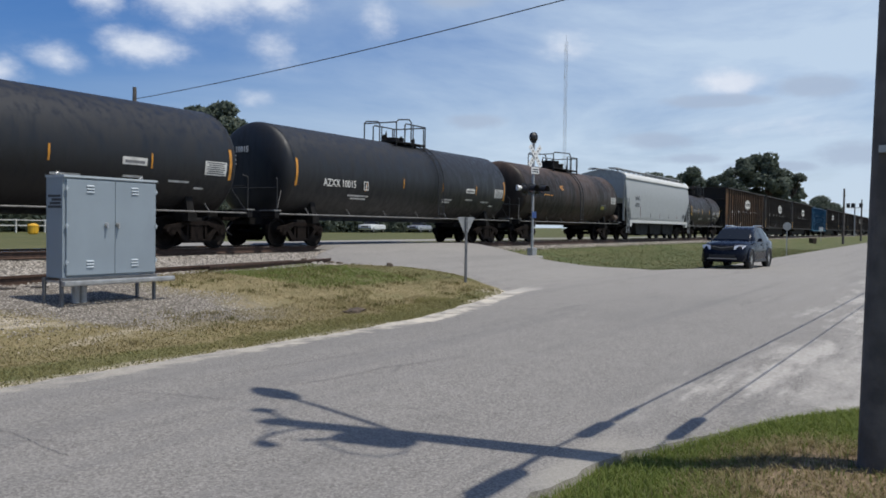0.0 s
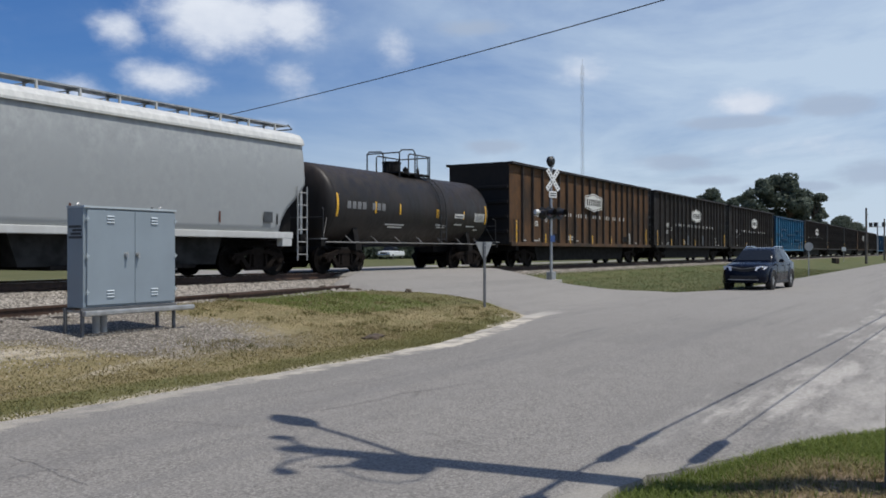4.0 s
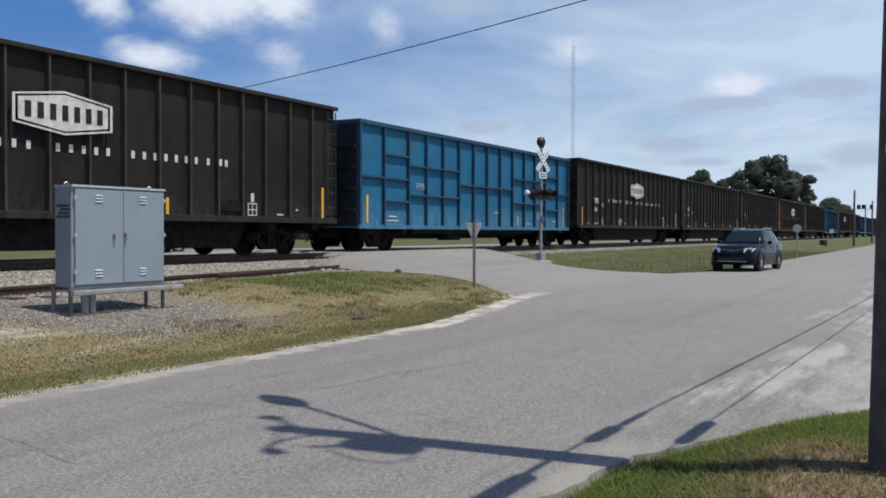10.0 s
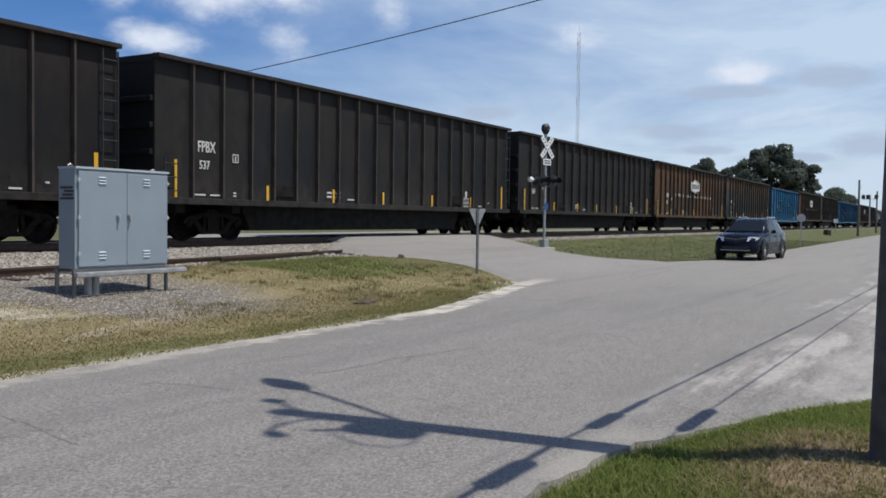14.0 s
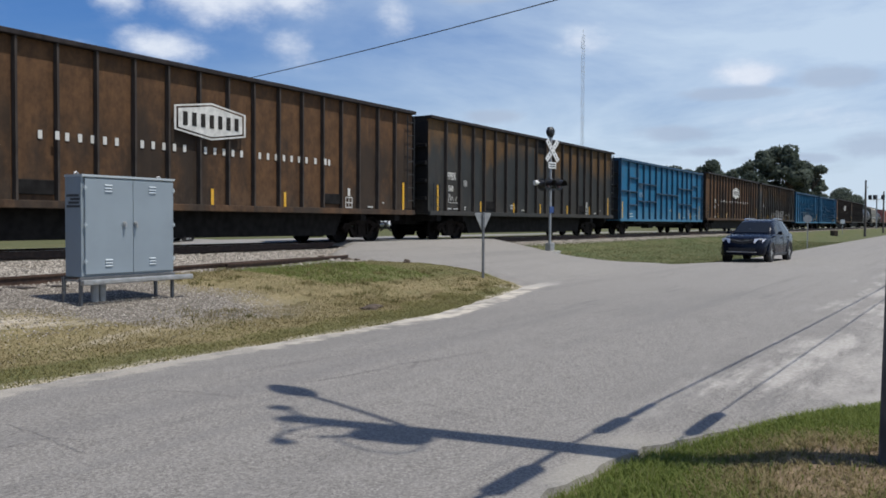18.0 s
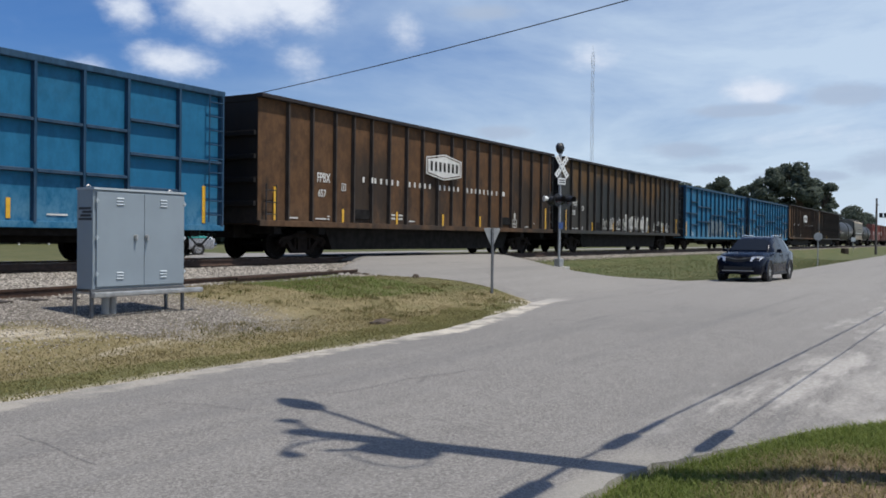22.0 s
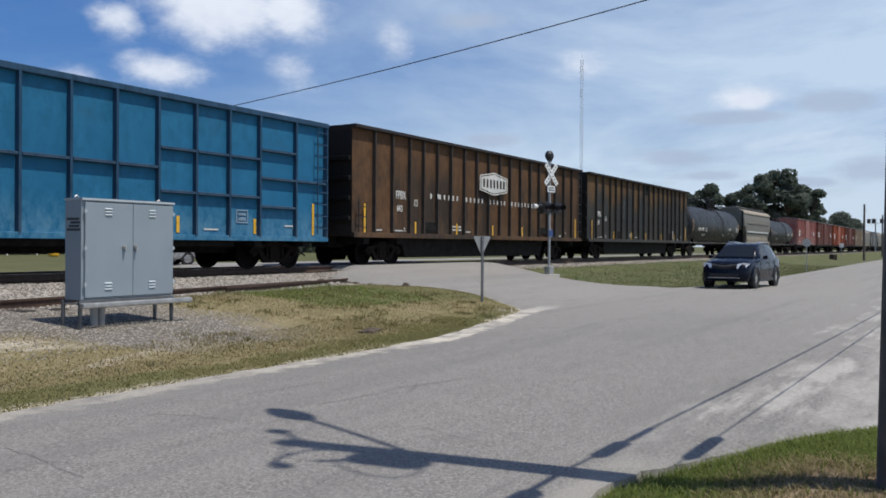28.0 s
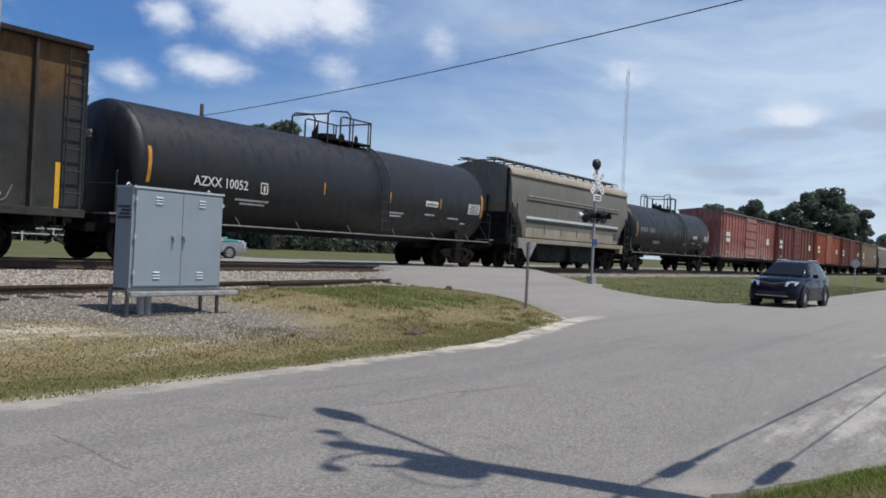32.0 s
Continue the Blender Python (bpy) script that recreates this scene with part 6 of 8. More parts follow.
def box_car(x0, x1, mat, label, ribs=18, door=True, h=4.15):
    car = car_root(x0, x1, label, "boxcar")
    hl = (x1 - x0) / 2
    bm = B()
    prism(bm, [(-1.47, 1.0), (1.47, 1.0), (1.47, h), (0.0, h + 0.16), (-1.47, h)], -hl, hl, "x")
    part("body", bm, M[mat], car)
    bm = B()
    prism(bm, [(-1.58, h - 0.05), (-1.58, h + 0.03), (0, h + 0.2), (1.58, h + 0.03), (1.58, h - 0.05), (0, h + 0.13)], -hl - 0.03, hl + 0.03, "x")
    part("roof", bm, M["box_grey"], car, "dusty grey roof")
    me = rib_mesh(h - 1.1, 0.12, 0.06, M[mat])
    for i in range(ribs):
        x = -hl + 0.3 + (2 * hl - 0.6) * i / (ribs - 1)
        if door and abs(x) < 1.6:
            continue
        share("rib", me, car, x, -1.47, 1.05)
    if door:
        bm = B()
        box(bm, -1.5, 1.5, -1.56, -1.48, 1.08, h - 0.1, 0.01)
        dr = part("door", bm, M[mat], car)
        bm = B()
        for i in range(5):
            z = 1.3 + i * 0.6
            box(bm, -1.45, 1.45, -1.60, -1.56, z, z + 0.1)
        part("door_rib", bm, M[mat], dr)
        for z in (1.02, h - 0.12):
            bm = B()
            box(bm, -1.6, 4.2, -1.56, -1.50, z, z + 0.06)
            part("door_track", bm, M["under"], car)
    bm = B()
    box(bm, -hl, hl, -1.52, 1.52, 0.88, 1.04)
    part("floor_frame", bm, M["under"], car)
    bm = B()
    box(bm, -hl + 0.2, hl - 0.2, -0.35, 0.35, 0.62, 0.9)
    part("center_sill", bm, M["under"], car)
    ladder(car, -hl + 0.4, -1.56, 1.1, h - 0.1, 0.42, M[mat], 8)
    ladder(car, hl - 0.4, -1.56, 1.1, h - 0.1, 0.42, M[mat], 8)
    for o, z, w, hh in ((1.6, 2.5, 1.0, 0.28), (1.6, 2.1, 1.0, 0.28), (2 * hl - 2.4, 2.2, 0.8, 0.5), (1.6, 1.4, 0.6, 0.06)):
        ink_bar(car, -hl + o, -1.535, z, w, hh)
    running_gear(car, 2 * hl, 2 * hl - 3.6, hl - 0.05)
    return car


BLACK_L = "soot-black ribbed wood chip car of the moving train"
tank_car(-23.29, -8.29, "tank_black", 1.5, 2.32, "black cylindrical tank car with orange reflective strips", None, px=-2.0)
tank_car(-5.63, 9.09, "tank_black", 1.5, 2.32, "black cylindrical tank car with white reporting marks", "AZXX 10015")
tank_car(11.54, 24.7, "tank_rust", 1.5, 2.34, "brown rust-stained tank car with two domes", "", ((-0.25, 0.45, 0.38), (0.88, 0.27, 0.30)), None, rail=(-1.55, 1.9), lx=0.42)
hopper_car(26.41, 41.9, "hopper_white", "pale grey covered hopper car with curved sides", 4.05, (), ("NAHX", "69243"))
tank_car(43.67, 53.88, "tank_brown", 1.36, 2.22, "short black tank car with yellow reflective strips", None, ((0.05, 0.34, 0.38),), "yellow_refl")
BROWN_L = "rust-brown ribbed wood chip car of the moving train"
MIXED_L = "black ribbed wood chip car rusted brown along the top"
BLUE_LAB = "faded blue panelled wood chip car of the moving train"
chip_car(55.68, "chip_brown", "625", True, BROWN_L)
def painted_patches(c):
    """Two panels painted over in blue-grey."""
    for a, b, z0, z1 in ((7.33, 8.23, 1.15, 1.82), (11.49, 12.33, 1.15, 1.87)):
        bm = B()
        box(bm, -HL + a, -HL + b, -1.509, -1.50, z0, z1)
        part("paint_patch", bm, M["patch_grey"], c, "blue-grey painted-over patch")


chip_car(76.34, "chip_black", "607", True, BLACK_L, painted_patches)
chip_car(97.0, "chip_black", "597", True, BLACK_L)


def worn_number(lines, o, z, size=0.45):
    def put(car):
        for i, s in enumerate(lines):
            lettering(s, M["worn_white"], car, -BLUE_L / 2 + o, -1.512, z - i * 0.5, size, 0, 1.15)
    return put


blue_car(117.85, BLUE_LAB, worn_number(("FPBX",), 3.66, 2.23, 0.34))
chip_car(137.51, "chip_black", "624", True, BLACK_L)
chip_car(158.18, "chip_slate", "537", False, "slate-black ribbed wood chip car of the moving train")
chip_car(178.84, "chip_slate", "541", False, "slate-black ribbed wood chip car of the moving train")
chip_car(199.5, "chip_brown", "649", True, BROWN_L)
chip_car(220.15, "chip_mixed", "568", False, MIXED_L, lambda c: scrawl(c, -HL + 1.5, -HL + 2.3, 1.4, 1.75, 5, 14, r=0.015))
blue_car(241.0, BLUE_LAB, worn_number(("FPBX", "616"), 3.6, 2.75, 0.38))
chip_car(260.66, "chip_brown", "657", True, BROWN_L)


def balloon(c, x0, x1, z0, z1, seed, mat="white_paint", y=-1.520, n=6):
    """Fat filled letters shaped like balloons."""
    rng = random.Random(seed)
    bm = B()
    w = (x1 - x0) / n
    for i in range(n):
        cx, cz = x0 + (i + 0.5) * w, (z0 + z1) / 2 + rng.uniform(-0.05, 0.05)
        ph = rng.uniform(0, 6)
        pts = []
        for k in range(26):
            a = k * math.tau / 26
            q = 1 + 0.16 * math.sin(3 * a + ph) + 0.12 * math.sin(5 * a + 2 * ph)
            pts.append((cx + w * 0.56 * q * math.cos(a), cz + (z1 - z0) * 0.5 * q * math.sin(a)))
        vs = [bm.verts.new((px, y - 0.0006 * i, pz)) for px, pz in pts]
        ct = bm.verts.new((cx, y - 0.0006 * i, cz))
        for k in range(26):
            bm.faces.new((vs[k], vs[(k + 1) % 26], ct))
    bmesh.ops.recalc_face_normals(bm, faces=bm.faces[:])
    part("sprayed_letters", bm, M[mat], c, "white sprayed balloon letters")["kind"] = "stuff"


def graffiti_white(c):
    scrawl(c, -HL + 5.6, -HL + 9.0, 1.2, 1.75, 3, 18, r=0.03)
    balloon(c, -HL + 9.0, -HL + 13.1, 1.13, 2.0, 77)
    for k in range(2):
        scrawl(c, -HL + 9.1, -HL + 13.0, 1.14 + 0.03 * k, 2.0 - 0.06 * k, 20 + k, 20, ("chip_slate", "box_grey")[k], r=0.018, y=-1.526 - 0.0012 * k)
    scrawl(c, -HL + 14.2, -HL + 17.5, 1.2, 1.75, 9, 18, r=0.03)


def graffiti_dark(c):
    h = BLUE_L / 2
    balloon(c, -h + 6.2, -h + 11.1, 0.98, 2.25, 31, "tag_grey", -1.514, 7)
    scrawl(c, -h + 6.2 + 0.1, -h + 11.1 - 0.1, 1.02, 2.2, 33, 40, "label_ink", -1.524, 0.016)
    scrawl(c, -h + 11.3, -h + 14.6, 2.1, 2.45, 35, 30, "blue_rib", -1.516, 0.012)
    scrawl(c, -h + 15.8, -h + 17.2, 1.78, 2.05, 38, 30, "blue_rib", -1.516, 0.012)
    scrawl(c, -h + 15.9, -h + 17.0, 1.08, 1.55, 37, 40, "blue_rib", -1.516, 0.014)


def chalk_marks(c):
    """Thin chalked lines: an open box, a dash and a pointed loop."""
    o = -HL + 0.3
    for name, pts in (("chalk_box", ((5.03, 3.27), (5.57, 3.31), (5.54, 2.33), (5.07, 2.43), (5.02, 2.9), (5.54, 2.87))), ("chalk_dash", ((6.02, 2.40), (6.06, 2.32), (6.55, 2.29))),
                      ("chalk_loop", ((17.03, 1.55), (17.08, 1.38), (17.2, 1.23), (17.41, 1.12), (17.61, 1.24), (17.74, 1.51)))):
        bm = B()
        pipe(bm, [(o + x, -1.507, z) for x, z in pts], 0.013, 4)
        part(name, bm, M["box_grey"], c, "thin chalk line")


chip_car(281.32, "chip_mixed", "532", False, "black ribbed wood chip car with white graffiti low down", graffiti_white)
blue_car(302.17, "faded blue wood chip car with sprayed graffiti", graffiti_dark)
blue_car(321.93, BLUE_LAB, worn_number(("50  8",), 3.65, 1.58, 0.42))
chip_car(341.59, "chip_brown", "643", True, BROWN_L)
chip_car(362.25, "chip_mixed", "541", False, MIXED_L, chalk_marks)
tank_car(383.45, 398.65, "tank_black", 1.5, 2.32, "black cylindrical tank car with white reporting marks", "AZXX 10052")
hopper_car(400.72, 413.11, "hopper_tan", "dusty tan covered hopper car with pale bands", 3.95, ((2.95, 0.05, "hopper_dust"), (2.78, 0.04, "bay_grey"), (2.05, 0.10, "hopper_pale"), (1.92, 0.05, "bay_grey"), (1.30, 0.38, "hopper_dust")), None, 2)
tank_car(414.94, 428.04, "tank_black", 1.4, 2.25, "black cylindrical tank car behind the tan hopper", None)
box_car(430.59, 446.24, "box_red", "faded red boxcar with a plug door", 20)
box_car(447.24, 463.64, "box_brown", "oxide-brown boxcar with white scrawl", 12)
box_car(464.64, 479.24, "box_orange", "orange-red ribbed boxcar of the moving train", 18)
box_car(480.24, 495.64, "box_brown", "oxide-brown boxcar far down the train", 14)
box_car(496.64, 511.74, "box_tan", "tan boxcar far down the train", 14, False)
hopper_car(513.14, 527.24, "hopper_tan", "dusty grey covered hopper far down the train", 3.95)
box_car(528.74, 544.24, "box_grey", "grey boxcar far down the train", 14)
hopper_car(545.74, 559.74, "hopper_tan", "dusty grey covered hopper far down the train", 3.95)
box_car(561.24, 576.74, "box_brown", "oxide-brown boxcar far down the train", 14)
hopper_car(578.24, 591.74, "hopper_tan", "dusty grey covered hopper far down the train", 3.95)
box_car(593.24, 608.74, "box_red", "faded red boxcar far down the train", 14)
for i in range(8):
    box_car(609.7 + i * 17, 625.2 + i * 17, ("box_brown", "box_grey", "box_tan", "box_red")[i % 4], "weathered boxcar far down the train", 12)

# ---- signal cabinet on its stand ----
def make_cabinet():
    th = empty_thing("signal_cabinet", "pale blue-grey steel two-door signal cabinet on a galvanised stand", "equipment cabinet", m=pose(7.9, 10.48, 0, 0, 0, -0.8))
    W, D, z0, z1 = 1.695, 0.37, 0.712, 2.13
    X0, seam = 0.07, 0.925
    bm = B()
    box(bm, X0, W, 0.02, D, z0, z1 - 0.02, 0.008)
    body = part("body", bm, M["cab_paint"], th)
    bm = B()
    prism(bm, [(X0 - 0.008, z1 - 0.02), (W + 0.008, z1 - 0.02), (W + 0.008, z1 + 0.010), (X0 - 0.008, z1 + 0.010)], -0.018, D + 0.01)
    part("lid", bm, M["cab_lid"], th, "paler grey-blue lid")
    for i in range(2):
        x0, x1 = (X0 + 0.045, seam - 0.004) if i == 0 else (seam + 0.004, W - 0.02)
        bm = B()
        box(bm, x0, x1, -0.012, 0.022, z0 + 0.035, z1 - 0.05, 0.006)
        door = part("door", bm, M["cab_paint"], th)
        # louvres: pressed hoods in the paler enamel
        cx = 0.497 if i == 0 else 1.275
        for zz in (z0 + 0.175, z1 - 0.185):
            for k in range(3):
                bm = B()
                prism(bm, [(-0.012, 0), (-0.026, 0.004), (-0.026, 0.009), (-0.012, 0.024)], cx - 0.06, cx + 0.06, "x")
                lv = part("louvre", bm, M["cab_lid"], door)
                lv.location.z = zz + (k - 1) * 0.042
        # handle: boss and drop lever
        hx = 0.762 if i == 0 else 0.96
        bm = B()
        rod(bm, (hx, -0.012, 1.46), (hx, -0.045, 1.46), 0.030, 14)
        rod(bm, (hx, -0.05, 1.465), (hx - 0.004, -0.058, 1.405), 0.016, 8)
        part("handle", bm, M["galv"], door, "dull steel drop handle")
        for zz in (z0 + 0.22, 1.44, z1 - 0.17):
            bm = B()
            ex = X0 + 0.04 if i == 0 else W - 0.022
            rod(bm, (ex, -0.018, zz - 0.035), (ex, -0.018, zz + 0.035), 0.010, 8)
            box(bm, ex - 0.02, ex + 0.035, -0.018, -0.010, zz - 0.012, zz + 0.012)
            part("hinge", bm, M["cab_lid"], door)
    # lifting eyes
    for x, y in ((X0 + 0.06, 0.2), (W - 0.1, 0.22)):
        bm = B()
        pipe(bm, [(x - 0.03, y, z1), (x - 0.03, y, z1 + 0.03), (x, y, z1 + 0.05), (x + 0.03, y, z1 + 0.03), (x + 0.03, y, z1)], 0.011, 6)
        part("lifting_eye", bm, M["galv"], th)
    # stencil on the side panel
    for k in range(4):
        bm = B()
        box(bm, X0 - 0.003, X0 + 0.001, 0.04 + 0.02 * (k % 2), 0.33 - 0.04 * (k % 3), 1.68 + k * 0.05, 1.715 + k * 0.05)
        part("lettering_bar", bm, M["label_ink"], body, "dark stencilled lines")
    # vent on the other side
    bm = B()
    box(bm, W, W + 0.03, 0.08, 0.28, 1.2, 1.45, 0.005)
    part("side_vent", bm, M["cab_paint"], body)
    # stand
    for x in (0.02, 1.63):
        for y in (-0.03, 0.34):
            g = land(7.9 + x, 10.48 + y)
            bm = B()
            box(bm, x - 0.018, x + 0.022, y - 0.018, y + 0.022, g - 0.05, z0 - 0.03)
            part("leg", bm, M["stand_steel"], th)
    bm = B()
    box(bm, -0.02, 1.94, -0.16, -0.075, z0 - 0.107, z0 - 0.032, 0.02)
    part("walk_board", bm, M["galv"], th, "galvanised rail running along the front")
    for y in (-0.02, 0.35):
        bm = B()
        box(bm, 0.0, 1.68, y - 0.02, y + 0.02, z0 - 0.035, z0, 0.004)
        part("beam", bm, M["stand_steel"], th)
    for x in (0.05, 1.6):
        bm = B()
        box(bm, x - 0.02, x + 0.03, -0.16, 0.36, z0 - 0.060, z0 - 0.036)
        part("bracket", bm, M["galv"], th)
    for x in (0.42, 0.54):
        bm = B()
        rod(bm, (x, 0.2, 0.2), (x, 0.2, z0), 0.055, 14)
        part("conduit", bm, M["pvc"], th, "grey cable conduit")


make_cabinet()


# ---- yield sign seen from behind ----
def make_yield():
    x, y = 18.9, 10.0
    z = land(x, y)
    th = empty_thing("yield_sign", "triangular yield sign seen from its bare metal back", "road sign", m=pose(x, y, z, 0, 0, -30))
    bm = B()
    prism(bm, [(-0.03, 0), (0.03, 0), (0.03, 1.58), (-0.03, 1.58)], -0.015, 0.015)
    part("post", bm, M["stand_steel"], th)
    bm = B()
    pts = [(-0.235, 1.56), (-0.215, 1.585), (0.215, 1.585), (0.235, 1.56), (0.03, 1.155), (-0.03, 1.155)]
    prism(bm, pts, 0.016, 0.022)
    sg = part("plate", bm, M["sign_back"], th)
    bm = B()
    prism(bm, [(p[0] * 0.96, 1.4 + (p[1] - 1.4) * 0.96) for p in pts], 0.0225, 0.025)
    part("face", bm, M["sign_red"], sg, "red reflective face")
    for zz in (1.27, 1.5):
        bm = B()
        rod(bm, (0, -0.028, zz), (0, -0.014, zz), 0.012, 6)
        part("bolt", bm, M["galv"], th)


make_yield()


# ---- level crossing signal ----
def make_signal():
    x, y = 32.86, 14.35
    z = land(x, y) + 0.02
    z = 0.27
    th = empty_thing("crossing_signal", "railway crossing mast with white crossbuck, bell and flashing lamps", "crossing signal", m=pose(x, y, z, 0, 0, -15))
    bm = B()
    box(bm, -0.32, 0.32, -0.32, 0.32, -0.5, 0.10, 0.02)
    part("foundation", bm, M["concrete"], th, "pale concrete foundation")
    bm = B()
    box(bm, -0.14, 0.14, -0.14, 0.14, 0.10, 0.42, 0.03)
    part("junction_box", bm, M["steel_pole"], th)
    bm = B()
    rod(bm, (0, 0, 0.1), (0, 0, 4.65), 0.055, 14)
    part("mast", bm, M["steel_pole"], th)
    # bell
    bm = B()
    rod(bm, (0, 0.0, 4.65), (0, 0, 4.74), 0.10, 12)
    rod(bm, (0, -0.13, 4.88), (0, -0.05, 4.88), 0.10, 16, 0.2)
    rod(bm, (0, -0.05, 4.88), (0, 0.08, 4.88), 0.2, 16, 0.2)
    rod(bm, (0, 0.08, 4.88), (0, 0.15, 4.88), 0.2, 16, 0.1)
    part("bell", bm, M["dark_plastic"], th, "black warning bell")
    for s in (-1, 1):
        bm = B()
        box(bm, -0.54, 0.54, -0.006, 0.006, -0.10, 0.10)
        bl = part("crossbuck_blade", bm, M["sign_white"], th, "white crossbuck blade")
        bl.matrix_basis = pose(0, -0.08 - 0.012 * (s + 1), 4.12, 0, s * 48, 0)
        for k in range(6):
            bm = B()
            cxx = -0.45 + k * 0.155 + (0.06 if k > 2 else 0)
            box(bm, cxx, cxx + 0.07, -0.009, -0.0062, -0.028, 0.028)
            part("lettering_bar", bm, M["label_ink"], bl)
    bm = B()
    box(bm, -0.24, 0.24, -0.10, -0.085, 3.40, 3.66, 0.01)
    tp = part("count_plate", bm, M["sign_white"], th)
    for k in range(2):
        bm = B()
        box(bm, -0.18, 0.18, -0.104, -0.101, 3.46 + k * 0.09, 3.51 + k * 0.09)
        part("lettering_bar", bm, M["label_ink"], tp)
    # cross arm with two pairs of lamps
    bm = B()
    rod(bm, (-0.45, 0, 2.78), (0.45, 0, 2.78), 0.045, 10)
    box(bm, -0.12, 0.12, -0.12, 0.12, 2.66, 2.92, 0.02)
    part("cross_arm", bm, M["dark_plastic"], th)
    for sx in (-1, 1):
        for sy in (-1, 1):
            a = new("lamp_unit")
            a.parent = th
            a.matrix_basis = pose(sx * 0.34, sy * 0.16, 2.77, 0, 0, 0 if sy < 0 else 180)
            bm = B()
            rod(bm, (0, -0.02, 0), (0, 0.0, 0), 0.26, 24)
            part("background_disc", bm, M["dark_plastic"], a)
            bm = B()
            rod(bm, (0, 0.0, 0), (0, 0.14, 0), 0.17, 16, 0.12)
            part("housing", bm, M["dark_plastic"], a)
            bm = B()
            rod(bm, (0, -0.045, 0), (0, -0.02, 0), 0.145, 20)
            part("lens", bm, M["lens_red"], a, "unlit red lens")
            bm = B()
            n = 12
            prev = None
            for i in range(n + 1):
                t = radians(-20 + 220 * i / n)
                row = [bm.verts.new((0.165 * math.cos(t), yy, 0.165 * math.sin(t))) for yy in (-0.02, -0.30)]
                if prev:
                    bm.faces.new((prev[0], prev[1], row[1], row[0]))
                prev = row
            part("visor", bm, M["dark_plastic"], a)
    # pale side lamps towards the side street
    bm = B()
    rod(bm, (-0.55, 0.2, 2.82), (-0.70, 0.25, 2.82), 0.09, 14, 0.11)
    rod(bm, (-0.2, 0.1, 2.82), (-0.55, 0.2, 2.82), 0.04, 8)
    part("side_lamp", bm, M["sign_white"], th, "pale side lamp")
    bm = B()
    box(bm, -0.14, 0.14, -0.085, -0.07, 1.62, 1.88, 0.005)
    part("blue_plate", bm, M["sign_blue"], th, "blue emergency notice plate")


make_signal()


# ---- utility poles and wires ----
def make_near_pole():
    x, y = 5.68, 0.24
    th = empty_thing("utility_pole", "weathered wooden utility pole with lamp arm and transformer", "utility pole", m=pose(x, y, 0.05, 0.8, 0.6, 0))
    bm = B()
    rod(bm, (0, 0, -0.3), (0, 0, 4.6), 0.157, 20, 0.133)
    rod(bm, (0, 0, 4.59), (-0.106, 0.141, 10.1), 0.133, 20, 0.105)
    part("shaft", bm, M["pole_wood"], th)
    bm = B()
    box(bm, -0.19, -0.12, -0.10, 0.10, 1.9, 1.94)
    box(bm, -0.18, 0.18, -0.19, -0.16, 4.2, 4.26)
    part("band", bm, M["galv"], th)
    bm = B()
    rod(bm, (-0.21, 0.04, 7.25), (-0.21, 0.04, 7.95), 0.165, 20)
    rod(bm, (-0.21, 0.04, 7.95), (-0.21, 0.04, 8.0), 0.175, 20)
    rod(bm, (-0.27, 0.05, 8.05), (-0.29, 0.02, 8.3), 0.04, 8)
    part("transformer", bm, M["steel_pole"], th, "grey drum transformer")
    bm = B()
    pipe(bm, [(0, 0.1, 7.2), (0.24, 0.5, 7.58), (0.48, 0.98, 7.82), (0.60, 1.30, 7.88)], 0.03, 8)
    part("lamp_arm", bm, M["galv"], th)
    bm = B()
    loft(bm, [[(q * math.cos(a * math.tau / 14), yy, q * 0.85 * math.sin(a * math.tau / 14) + dz) for a in range(14)] for yy, q, dz in ((1.42, 0.04, 0), (1.5, 0.10, 0.01), (1.62, 0.14, 0.02), (1.78, 0.15, 0.02), (1.92, 0.125, 0.01), (2.04, 0.075, -0.01), (2.12, 0.02, -0.03))])
    lh = part("lamp_head", bm, M["steel_pole"], th)
    lh.matrix_basis = pose(0.16, -0.10, 7.88, 0, 0, -18)
    bm = B()
    pipe(bm, [(-0.05, 0.10, 8.75), (-0.25, 0.23, 8.85), (-0.50, 0.27, 8.78), (-0.64, 0.25, 8.6)], 0.022, 6)
    rod(bm, (-0.63, 0.25, 8.62), (-0.68, 0.27, 8.34), 0.05, 10, 0.075)
    part("fuse_cutout", bm, M["dark_plastic"], th)
    bm = B()
    pipe(bm, [(0.0, 0.1, 9.4), (0.08, 0.3, 9.52), (0.20, 0.48, 9.58)], 0.025, 6)
    box(bm, 0.13, 0.27, 0.46, 0.58, 9.5, 9.75, 0.03)
    part("insulator_arm", bm, M["dark_plastic"], th)
    bm = B()
    pipe(bm, [(-0.1, 0.05, 9.9), (-0.22, 0.2, 9.4), (-0.35, 0.25, 8.95), (-0.5, 0.27, 8.78)], 0.012, 5)
    part("drop_lead", bm, M["wire"], th)
    bm = B()
    pipe(bm, [(-0.2, -0.05, 7.2), (-0.42, -0.17, 7.25), (-0.56, -0.2, 7.55), (-0.58, -0.14, 7.95), (-0.46, 0.02, 8.3), (-0.3, 0.05, 8.35)], 0.012, 5)
    part("drop_lead", bm, M["wire"], th)
    bm = B()
    pipe(bm, [(-0.26, 0.05, 8.0), (-0.33, 0.08, 8.2), (-0.46, 0.17, 8.34)], 0.03, 6)
    part("bushing", bm, M["dark_plastic"], th)
    # the shaft bows a little above the cables, and its fittings with it
    for ob in th.children:
        if ob.name.split(".")[0] not in ("shaft", "band"):
            ob.matrix_basis = pose(-0.075, 0.11, 0) @ ob.matrix_basis


make_near_pole()


